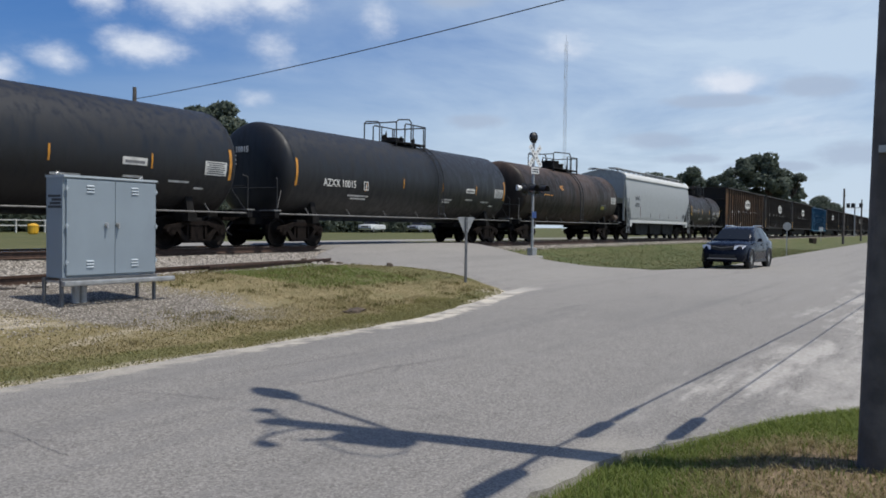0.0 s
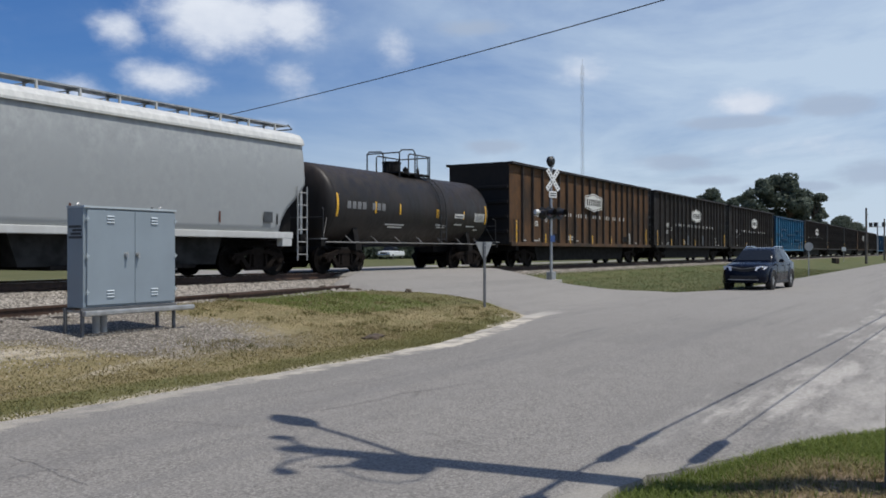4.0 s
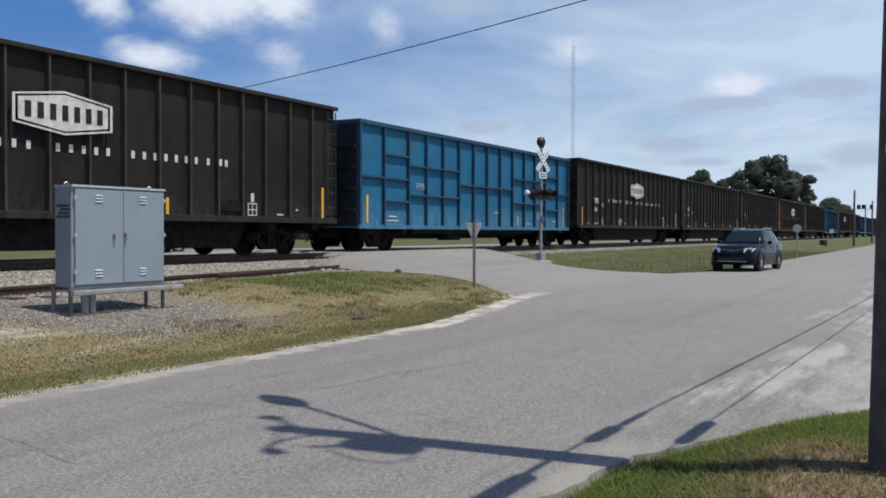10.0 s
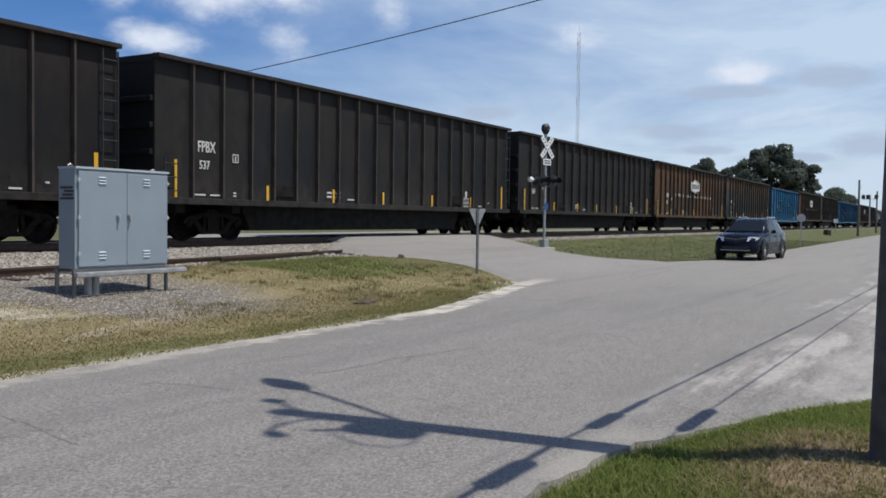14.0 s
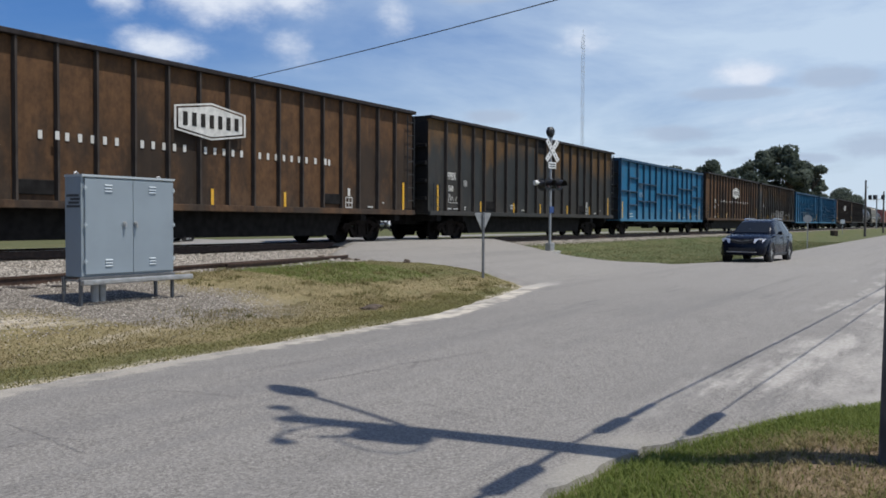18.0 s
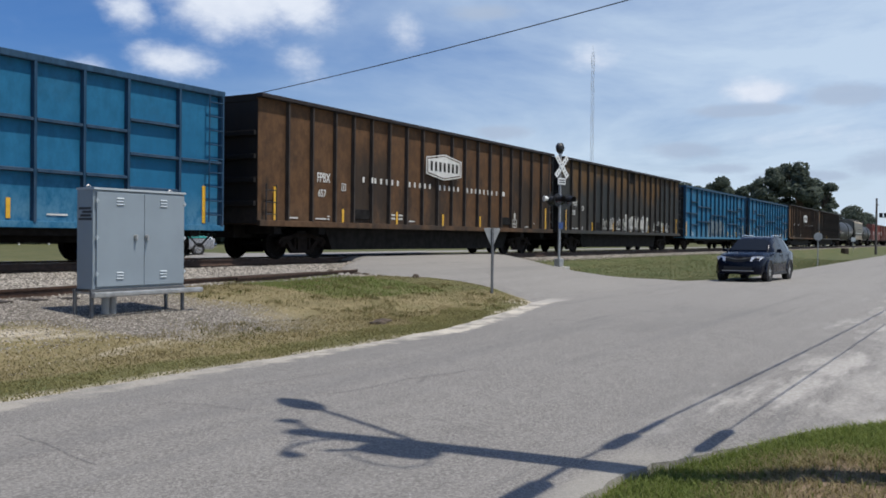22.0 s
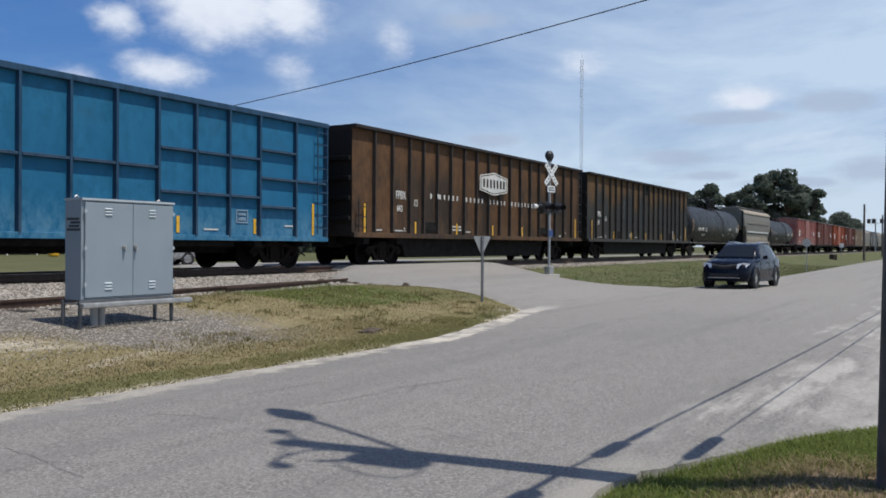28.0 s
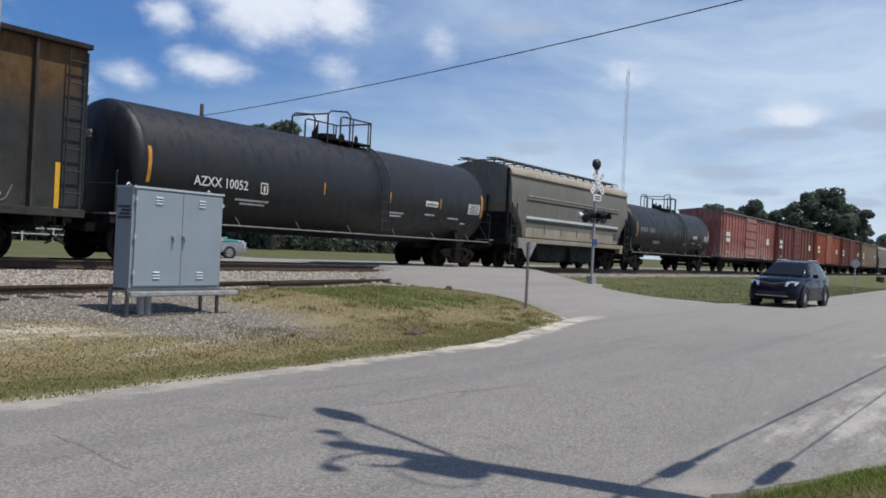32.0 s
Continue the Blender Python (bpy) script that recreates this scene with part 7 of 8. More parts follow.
def sag_wire(name, a, b, sag, r, label, n=24, lumps=()):
    th = empty_thing(name, label, "cable")
    a, b = Vector(a), Vector(b)
    pts = [a.lerp(b, i / n) - Vector((0, 0, sag * 4 * (i / n) * (1 - i / n))) for i in range(n + 1)]
    bm = B()
    pipe(bm, [tuple(p) for p in pts], r, 6)
    part("strand", bm, M["wire"], th)
    for k, l, rr in lumps:
        p = a.lerp(b, k) - Vector((0, 0, sag * 4 * k * (1 - k)))
        d = (b - a).normalized() * l / 2
        bm = B()
        drop = Vector((0, 0, rr * 0.6))
        rod(bm, p - d - drop, p + d - drop, rr, 12)
        rod(bm, p + d - drop, p + d * 1.25 - drop, rr, 12, rr * 0.3)
        rod(bm, p - d * 1.25 - drop, p - d - drop, rr * 0.3, 12, rr)
        part("splice_case", bm, M["dark_plastic"], th, "black splice closure")
    return th


sag_wire("telephone_cable", (5.69, 0.33, 4.78), (46, -0.6, 4.75), 0.6, 0.016, "black telephone cable with a splice closure along the street", 40, ((0.0195, 0.5, 0.065), (0.035, 0.5, 0.035)))
sag_wire("telephone_cable", (5.69, 0.33, 4.78), (-34, 0.3, 4.75), 0.4, 0.028, "black telephone cable with a splice closure along the street", 40, ((0.021, 0.55, 0.080),))
sag_wire("telephone_cable", (5.69, 0.17, 3.75), (46, -0.75, 3.8), 0.1, 0.010, "thin black telephone cable with a splice closure", 40, ((0.029, 0.72, 0.058),))
sag_wire("power_wire", (35.0, 39.8, 8.45), (27.9, 2.2, 10.45), 0.35, 0.02, "black overhead wire crossing above the railway", 30)


def far_pole(x, y, h, label):
    th = empty_thing("utility_pole", label, "utility pole", m=pose(x, y, land(x, y)))
    bm = B()
    rod(bm, (0, 0, -0.2), (0, 0, h), 0.16, 10, 0.11)
    part("shaft", bm, M["pole_wood"], th)
    bm = B()
    rod(bm, (0, 0, h - 0.9), (0, -0.25, h - 0.85), 0.04, 6)
    part("insulator", bm, M["dark_plastic"], th)
    return th


far_pole(35.1, 39.95, 8.75, "brown utility pole beyond the railway")
far_pole(121.5, 10.5, 7.0, "thin utility pole beside the street in the distance")
far_pole(165, 11.5, 7.0, "thin utility pole beside the street in the distance")


def make_meter_pole():
    x, y = 5.62, 10.25
    th = empty_thing("meter_pole", "brown wooden service pole with grey meter boxes", "utility pole", m=pose(x, y, land(x, y), 0, 1.6, 0))
    bm = B()
    rod(bm, (-0.05, 0.1, -0.2), (-0.05, 0.1, 7.5), 0.115, 14, 0.095)
    part("shaft", bm, M["pole_wood"], th)
    bm = B()
    rod(bm, (0.08, -0.02, 1.38), (0.08, -0.02, 7.2), 0.022, 8)
    part("conduit", bm, M["pvc"], th, "grey conduit")
    bm = B()
    rod(bm, (0.04, -0.08, -0.1), (0.04, -0.08, 0.95), 0.04, 10)
    part("conduit", bm, M["pvc"], th, "grey conduit")
    bm = B()
    box(bm, -0.10, 0.12, -0.16, -0.02, 1.21, 1.42, 0.015)
    mb = part("meter_box", bm, M["galv"], th)
    bm = B()
    rod(bm, (0.01, -0.16, 1.315), (0.01, -0.25, 1.315), 0.075, 16)
    part("meter_glass", bm, M["glass"], mb)
    bm = B()
    box(bm, -0.12, 0.155, -0.2, -0.02, 0.93, 1.155, 0.015)
    part("switch_box", bm, M["cab_lid"], th, "pale grey switch box")


make_meter_pole()


# ---- dark blue SUV ----
def section(x, hw, z0, z1, crown=0.03, r=0.12, tuck=0.06):
    """Car cross section at x: rounded rectangle in (y, z)."""
    pts = []
    pts += [(-hw + tuck, z0), (-hw, z0 + r), (-hw - 0.0, (z0 + z1) / 2), (-hw + 0.02, z1 - r), (-hw + r, z1), (-hw * 0.4, z1 + crown)]
    pts = pts + [(-y, z) for y, z in pts[::-1]]
    return [(x, y, z) for y, z in pts]


def wheel_set(parent, r=0.36, w=0.23, rim="alloy"):
    bm = B()
    seg = 28
    prof = [(r * 0.62, -w / 2), (r * 0.94, -w / 2), (r, -w / 2 + 0.03), (r, w / 2 - 0.03), (r * 0.94, w / 2), (r * 0.62, w / 2)]
    rings = [[bm.verts.new((q * math.cos(k * math.tau / seg), y, q * math.sin(k * math.tau / seg))) for k in range(seg)] for q, y in prof]
    for a, b in zip(rings, rings[1:] + rings[:1]):
        for k in range(seg):
            j = (k + 1) % seg
            bm.faces.new((a[k], a[j], b[j], b[k]))
    bmesh.ops.recalc_face_normals(bm, faces=bm.faces[:])
    ty = mesh_of("tyre", bm, M["tyre"])
    bm = B()
    rod(bm, (0, -w / 2 + 0.03, 0), (0, -w / 2 + 0.06, 0), r * 0.68, 24)
    for k in range(5):
        a = k * math.tau / 5
        d, p = Vector((math.cos(a), 0, math.sin(a))), Vector((-math.sin(a), 0, math.cos(a)))
        y0 = -w / 2 + 0.02
        q = [d * 0.05 - p * 0.045, d * r * 0.6 - p * 0.03, d * r * 0.6 + p * 0.03, d * 0.05 + p * 0.045]
        vs = [bm.verts.new((v.x, y0, v.z)) for v in q] + [bm.verts.new((v.x, y0 + 0.05, v.z)) for v in q]
        for f in ((0, 1, 2, 3), (4, 7, 6, 5), (0, 4, 5, 1), (1, 5, 6, 2), (2, 6, 7, 3), (3, 7, 4, 0)):
            bm.faces.new([vs[i] for i in f])
    rod(bm, (0, -w / 2 + 0.015, 0), (0, -w / 2 + 0.07, 0), 0.07, 12)
    bmesh.ops.recalc_face_normals(bm, faces=bm.faces[:])
    rm = mesh_of("rim", bm, M[rim])
    return ty, rm


TYRE, RIM = wheel_set(None, 0.35, 0.25)


def put_wheels(th, xs, hy, z=0.36):
    for x in xs:
        for s in (-1, 1):
            w = new("wheel")
            w.parent = th
            w.matrix_basis = pose(x, s * hy, z, 0, 0, 0 if s < 0 else 180)
            share("tyre", TYRE, w)
            share("rim", RIM, w, label="silver five-spoke rim")


CABIN = [(-1.12, 0.80, 0.74, 1.06), (-0.30, 0.85, 0.61, 1.55), (0.0, 0.86, 0.605, 1.61), (0.6, 0.86, 0.605, 1.64), (1.35, 0.85, 0.59, 1.61), (1.85, 0.80, 0.56, 1.52), (2.24, 0.74, 0.60, 1.08)]


def cabin_at(x):
    xs = [q[0] for q in CABIN]
    return [float(np.interp(x, xs, [q[i] for q in CABIN])) for i in (1, 2, 3)]


def cabin_side(x, k, s, off=0.006):
    """Point on the side of the glasshouse, k from the belt (0) to the roof edge (1)."""
    wb, wt, zt = cabin_at(x)
    zb, ze = 1.04, max(1.045, zt - 0.07)
    return (x, s * (wb + (wt - wb) * k + off), zb + (ze - zb) * k)


def side_glass(th, s, x0, x1, k0a, k1a, k0b, k1b):
    bm = B()
    n = 8
    prev = None
    for i in range(n + 1):
        t = i / n
        x = x0 + (x1 - x0) * t
        row = [bm.verts.new(cabin_side(x, (1 - m) * (k0a + (k0b - k0a) * t) + m * (k1a + (k1b - k1a) * t), s)) for m in (0, 0.5, 1)]
        if prev:
            for a in (0, 1):
                bm.faces.new((prev[a], prev[a + 1], row[a + 1], row[a]))
        prev = row
    bmesh.ops.recalc_face_normals(bm, faces=bm.faces[:])
    part("side_window", bm, M["glass"], th, "dark tinted side window", smooth=True)


def make_suv():
    """Length 4.6, width 1.84, height 1.67; its front at -x."""
    th = empty_thing("suv", "dark blue sport utility vehicle waiting in the street", "car", m=pose(37.0, 7.08, 0.02, 0, 0, -4.0))
    paint = M["car_blue"]
    bm = B()
    loft(bm, [section(-2.30, 0.62, 0.38, 0.70, 0.01, 0.08), section(-2.22, 0.74, 0.29, 0.86, 0.02, 0.1), section(-2.06, 0.82, 0.26, 0.95, 0.03, 0.13), section(-1.75, 0.865, 0.26, 1.00, 0.04, 0.14),
              section(-1.2, 0.885, 0.26, 1.05, 0.04, 0.13), section(-0.9, 0.888, 0.26, 1.07, 0.02, 0.08), section(0.5, 0.89, 0.26, 1.07, 0.0, 0.06), section(1.6, 0.885, 0.28, 1.09, 0.0, 0.06),
              section(2.05, 0.85, 0.32, 1.09, 0.0, 0.08), section(2.25, 0.78, 0.4, 1.04, 0.01, 0.1)])
    part("body", bm, paint, th, smooth=True)
    bm = B()
    rings = []
    for x, wb, wt, zt in CABIN:
        half = [(wb, 0.98), (wb, 1.04), (wt + (wb - wt) * 0.5, 1.04 + (max(1.045, zt - 0.07) - 1.04) * 0.5), (wt, max(1.045, zt - 0.07)), (wt - 0.03, zt - 0.02), (wt - 0.10, zt), (wt * 0.4, zt + 0.012)]
        rings.append([(x, -w, z) for w, z in half] + [(x, w, z) for w, z in half[::-1]])
    loft(bm, rings)
    part("cabin", bm, paint, th, smooth=True)
    # windscreen and rear window lie a little proud of the shell
    for xa, xb, nm in ((-1.03, -0.36, "windscreen"), (2.20, 1.92, "rear_window")):
        bm = B()
        prev = None
        sx = -1 if xa < 0 else 1
        for i in range(7):
            x = xa + (xb - xa) * i / 6
            wb, wt, zt = cabin_at(x)
            row = [bm.verts.new((x + sx * 0.012, wt * m, zt + 0.016 + 0.012 * (1 - abs(m)))) for m in (-0.90, -0.5, 0, 0.5, 0.90)]
            if prev:
                for a in range(4):
                    bm.faces.new((prev[a], prev[a + 1], row[a + 1], row[a]))
            prev = row
        bmesh.ops.recalc_face_normals(bm, faces=bm.faces[:])
        part(nm, bm, M["glass"], th, "dark tinted glass", smooth=True)
    for s in (-1, 1):
        side_glass(th, s, -0.62, 0.36, 0.04, 0.60, 0.05, 0.93)
        side_glass(th, s, 0.43, 1.28, 0.05, 0.93, 0.08, 0.93)
        side_glass(th, s, 1.38, 1.92, 0.12, 0.92, 0.40, 0.84)
        bm = B()
        pipe(bm, [(0.0, s * 0.545, 1.61), (0.13, s * 0.545, 1.675), (1.4, s * 0.535, 1.67), (1.62, s * 0.52, 1.57)], 0.018, 8)
        part("roof_rail", bm, M["chrome"], th, "bright roof rail")
        bm = B()
        loft(bm, [[(x, s * y, z) for y, z in ((0.90, 1.06), (1.06, 1.05), (1.09, 1.12), (1.05, 1.19), (0.93, 1.17))] for x in (-0.64, -0.50)])
        part("mirror", bm, paint, th)
        bm = B()
        loft(bm, [[(-2.27 + 0.10 * k, s * 0.44, 0.74), (-2.165 + 0.10 * k, s * 0.74, 0.77), (-2.0 + 0.12 * k, s * 0.84, 0.90), (-2.14 + 0.10 * k, s * 0.66, 0.93), (-2.215 + 0.10 * k, s * 0.46, 0.89)] for k in (-0.35, 0.8)])
        part("headlight", bm, M["lamp_glass"], th, "clear headlight with the sun glint in its colour")
        bm = B()
        rod(bm, (-2.27, s * 0.60, 0.47), (-2.20, s * 0.60, 0.47), 0.05, 12)
        part("fog_light", bm, M["lamp_glass"], th)
        bm = B()
        box(bm, 2.15, 2.27, min(s * 0.62, s * 0.80), max(s * 0.62, s * 0.80), 0.80, 1.02, 0.02)
        part("tail_light", bm, M["lens_red"], th)
        for x in (0.05, 1.05):
            bm = B()
            box(bm, x, x + 0.18, min(s * 0.885, s * 0.912), max(s * 0.885, s * 0.912), 0.92, 0.95, 0.008)
            part("door_handle", bm, paint, th)
        for xc in (-1.42, 1.36):
            bm = B()
            rod(bm, (xc, s * 0.80, 0.36), (xc, s * 0.893, 0.36), 0.40, 28)
            part("wheel_well", bm, M["car_trim"], th)
            bm = B()
            prev = None
            for i in range(17):
                a = radians(-12 + i * 12.75)
                row = [bm.verts.new((xc + q * math.cos(a), s * yy, 0.36 + q * math.sin(a))) for q, yy in ((0.39, 0.86), (0.395, 0.912), (0.44, 0.914), (0.49, 0.876))]
                if prev:
                    for m in range(3):
                        bm.faces.new((prev[m], prev[m + 1], row[m + 1], row[m]))
                prev = row
            bmesh.ops.recalc_face_normals(bm, faces=bm.faces[:])
            part("wheel_arch", bm, paint, th, smooth=True)
        for x in (-0.78, 0.40, 1.14):
            bm = B()
            box(bm, x - 0.005, x + 0.005, min(s * 0.885, s * 0.8925), max(s * 0.885, s * 0.8925), 0.42, 1.0)
            part("door_gap", bm, M["car_trim"], th)
        bm = B()
        box(bm, -0.98, 0.92, min(s * 0.82, s * 0.90), max(s * 0.82, s * 0.90), 0.24, 0.35, 0.02)
        part("door_sill", bm, M["car_trim"], th)
    bm = B()
    prism(bm, [(-0.42, 0.90), (0.42, 0.90), (0.40, 0.76), (0.0, 0.69), (-0.40, 0.76)], -2.30, -2.15, "x")
    gr = part("grille", bm, M["car_trim"], th)
    bm = B()
    for s in (-1, 1):
        prism(bm, [(0, 0.80), (s * 0.41, 0.862), (s * 0.41, 0.878), (0, 0.818)][:: s], -2.315, -2.29, "x")
    part("grille_bar", bm, M["galv"], gr, "dull chrome grille bar")
    bm = B()
    box(bm, -2.315, -2.2, -0.50, 0.50, 0.42, 0.56, 0.03)
    part("air_intake", bm, M["car_trim"], th)
    bm = B()
    box(bm, -2.325, -2.25, -0.56, 0.56, 0.385, 0.415, 0.008)
    part("bumper_strip", bm, M["galv"], th, "dull silver bumper strip")
    for k in (-0.3, 0.25):
        bm = B()
        rod(bm, (-1.06, k, 1.10), (-0.82, k + 0.45, 1.27), 0.008, 5)
        part("wiper", bm, M["car_trim"], th)
    put_wheels(th, (-1.42, 1.36), 0.79, 0.35)
    return th


SUV = make_suv()


# ---- parked vehicles beyond the railway ----
def make_pickup(x, y, rz, c1, c2, label):
    th = empty_thing("pickup_truck", label, "truck", m=pose(x, y, land(x, y) + 0.05, 0, 0, rz))
    bm = B()
    loft(bm, [section(-2.6, 0.86, 0.42, 0.72, 0.0, 0.06), section(-2.5, 0.92, 0.36, 0.98, 0.02), section(-1.1, 0.95, 0.36, 1.06, 0.03), section(2.55, 0.95, 0.4, 1.0, 0.0)])
    part("lower_body", bm, M[c2], th)
    bm = B()
    loft(bm, [section(-2.42, 0.9, 0.82, 1.0, 0.02), section(-1.1, 0.955, 0.82, 1.10, 0.03), section(2.54, 0.955, 0.82, 1.04, 0.0)])
    part("upper_body", bm, M[c1], th)
    bm = B()
    loft(bm, [section(-1.2, 0.8, 1.06, 1.12, 0.0, 0.02), section(-0.6, 0.7, 1.06, 1.68, 0.02, 0.06), section(0.5, 0.7, 1.06, 1.68, 0.02, 0.06), section(0.75, 0.78, 1.06, 1.12, 0.0, 0.02)])
    part("cab_glass", bm, M["glass"], th)
    bm = B()
    loft(bm, [section(-0.65, 0.7, 1.66, 1.70, 0.02, 0.01), section(0.55, 0.7, 1.66, 1.72, 0.02, 0.01)])
    part("roof", bm, M[c1], th)
    bm = B()
    box(bm, -2.72, -2.56, -0.92, 0.92, 0.48, 0.64, 0.03)
    part("bumper", bm, M["chrome"], th, "chrome bumper")
    bm = B()
    box(bm, -2.62, -2.52, -0.5, 0.5, 0.7, 0.9, 0.02)
    part("grille", bm, M["car_trim"], th)
    for s in (-1, 1):
        bm = B()
        box(bm, -2.63, -2.5, min(s * 0.55, s * 0.85), max(s * 0.55, s * 0.85), 0.7, 0.9, 0.02)
        part("headlight", bm, M["lamp_glass"], th)
    put_wheels(th, (-1.7, 1.65), 0.82)


make_pickup(31.0, 35.6, 160, "car_teal", "car_silver", "two-tone teal and silver pickup truck parked on the far street")
make_pickup(98.0, 66.0, 12, "car_white", "car_white", "white pickup truck parked by the far hedge")
make_pickup(112.0, 67.0, 8, "car_silver", "car_silver", "silver pickup truck parked by the far hedge")


def make_white_fence():
    th = empty_thing("fence", "low white rail fence in front of the far hedge", "fence", m=pose(30.0, 66.5, land(45, 66.5)))
    for i in range(13):
        bm = B()
        box(bm, 2.7 * i - 0.045, 2.7 * i + 0.045, -0.06, 0.06, -0.1, 1.12, 0.01)
        part("post", bm, M["siding"], th)
    for z in (0.55, 1.0):
        bm = B()
        box(bm, -0.1, 32.5, -0.09, -0.062, z, z + 0.075)
        part("rail", bm, M["siding"], th)


make_white_fence()


def make_yellow_bin():
    th = empty_thing("bin", "small yellow bin standing on the grass beyond the railway", "bin", m=pose(43.4, 60.4, land(43.4, 60.4)))
    bm = B()
    loft(bm, [[(r * math.cos(k * math.tau / 14), r * math.sin(k * math.tau / 14), z) for k in range(14)] for r, z in ((0.30, 0), (0.38, 0.1), (0.40, 0.62))])
    part("body", bm, M["yellow_refl"], th)
    bm = B()
    loft(bm, [[(r * math.cos(k * math.tau / 14), r * math.sin(k * math.tau / 14), z) for k in range(14)] for r, z in ((0.43, 0.62), (0.40, 0.72), (0.12, 0.82))])
    part("lid", bm, M["yellow_refl"], th)


make_yellow_bin()


# ---- small roadside things ----
def make_stop_sign(x, y, h, r, label, face):
    th = empty_thing("road_sign", label, "road sign", m=pose(x, y, land(x, y), 0, 0, -75))
    bm = B()
    box(bm, -0.03, 0.03, -0.02, 0.02, -0.1, h)
    part("post", bm, M["sign_back"], th)
    bm = B()
    if face == 8:
        prism(bm, [(r * math.cos(math.tau * (i + 0.5) / 8), h - r + r * math.sin(math.tau * (i + 0.5) / 8)) for i in range(8)], -0.032, -0.022)
    else:
        box(bm, -r, r, -0.032, -0.022, h - 2 * r, h)
    part("plate", bm, M["sign_back"] if face == 8 else M["sign_white"], th)


make_stop_sign(58.0, 8.2, 2.06, 0.26, "octagonal road sign on a thin post seen from behind", 8)
make_stop_sign(125.0, 13.45, 1.88, 0.26, "small white sign on a post beside the street", 4)


def make_culvert():
    x, y = 111.0, 12.8
    th = empty_thing("culvert", "dark culvert mouth in the grass slope", "culvert", m=pose(x, y, land(x, y), 0, 0, 20))
    bm = B()
    box(bm, -0.9, 0.9, -0.2, 0.25, -0.1, 0.62, 0.06)
    part("headwall", bm, M["earth"], th)
    bm = B()
    rod(bm, (-0.4, -0.215, 0.26), (-0.4, -0.195, 0.26), 0.25, 16)
    rod(bm, (0.4, -0.215, 0.26), (0.4, -0.195, 0.26), 0.25, 16)
    part("pipe_mouth", bm, M["dark_plastic"], th)


make_culvert()


def make_far_signal():
    x, y = 210.0, 15.97
    th = empty_thing("railway_signal", "distant railway signal bracket beside the track", "railway signal", m=pose(x, y, land(x, y)))
    bm = B()
    rod(bm, (0, 0, 0), (0, 0, 7.2), 0.14, 10)
    part("mast", bm, M["steel_pole"], th)
    bm = B()
    box(bm, -0.06, 0.06, -1.6, 1.6, 6.2, 6.3)
    part("bracket", bm, M["steel_pole"], th)
    for yy in (-1.2, 0.4, 1.3):
        bm = B()
        box(bm, -0.25, 0.05, yy - 0.35, yy + 0.35, 6.3, 7.2, 0.05)
        part("signal_head", bm, M["dark_plastic"], th)


make_far_signal()


def lump(name, x, y, rx, ry, rz, mat, label, cat, seed, sink=0.3):
    """A rough stone or clod."""
    bm = B()
    bmesh.ops.create_icosphere(bm, subdivisions=3, radius=1.0)
    for v in bm.verts:
        k = 1 + 0.35 * noise.noise(v.co * 1.7 + Vector((seed, 0, 0))) + 0.12 * noise.noise(v.co * 5 + Vector((seed, 3, 0)))
        v.co = Vector((v.co.x * rx * k, v.co.y * ry * k, v.co.z * rz * k))
    ob = part(name, bm, mat)
    ob.matrix_world = pose(x, y, land(x, y) + rz * (1 - sink) - rz * 0.5)
    return tagged(ob, label, cat)


lump("earth_clod", 11.75, 8.30, 0.20, 0.10, 0.05, M["earth"], "dark clod of dug-up earth in the verge", "soil", 3.0)
lump("earth_clod", 12.02, 8.42, 0.24, 0.10, 0.05, M["earth"], "dark clod of dug-up earth in the verge", "soil", 8.0)
lump("rock", 18.9, 12.2, 0.10, 0.08, 0.08, M["earth"], "small dark stone at the edge of the crossing", "rock", 5.0)
for i in range(9):
    lump("rock", 17.4 + 0.25 * i + random.uniform(-0.1, 0.1), 13.5 + 0.12 * i + random.uniform(-0.2, 0.2), 0.08, 0.07, 0.05, M["stones"], "small grey rock at the end of the siding", "rock", 20.0 + i)


for i in range(7):
    lump("earth_clod", 18.25 + 0.09 * i, 13.3 + 0.26 * i + 0.1 * math.sin(i * 2.1), 0.12 + 0.02 * (i % 3), 0.09, 0.05, M["earth"], "dark brown lump beside the crossing", "soil", 40.0 + i)

# ---- cracks and tar lines in the street ----
def street_crack(pts, w, seed):
    rng = random.Random(seed)
    fine = []
    for (x0, y0), (x1, y1) in zip(pts, pts[1:]):
        for i in range(14):
            k = i / 14
            fine.append((x0 + (x1 - x0) * k + rng.uniform(-0.02, 0.02), y0 + (y1 - y0) * k + rng.uniform(-0.02, 0.02)))
    fine.append(pts[-1])
    bm = B()
    prev = None
    for i, (x, y) in enumerate(fine):
        a = fine[max(0, i - 1)]
        b = fine[min(len(fine) - 1, i + 1)]
        d = Vector((b[0] - a[0], b[1] - a[1], 0)).normalized()
        ww = 0.7 * w * rng.uniform(0.3, 1.2) * (1 if 0 < i < len(fine) - 1 else 0.2)
        z = 0.0145 + 0.03 * math.sin(min(1, max(0, (y - 1.5) / 6)) * math.pi)
        row = [bm.verts.new((x - d.y * ww, y + d.x * ww, z)), bm.verts.new((x + d.y * ww, y - d.x * ww, z))]
        if prev:
            bm.faces.new((prev[0], prev[1], row[1], row[0]))
        prev = row
    part("crack", bm, M["tar"], bpy.data.objects["road"])


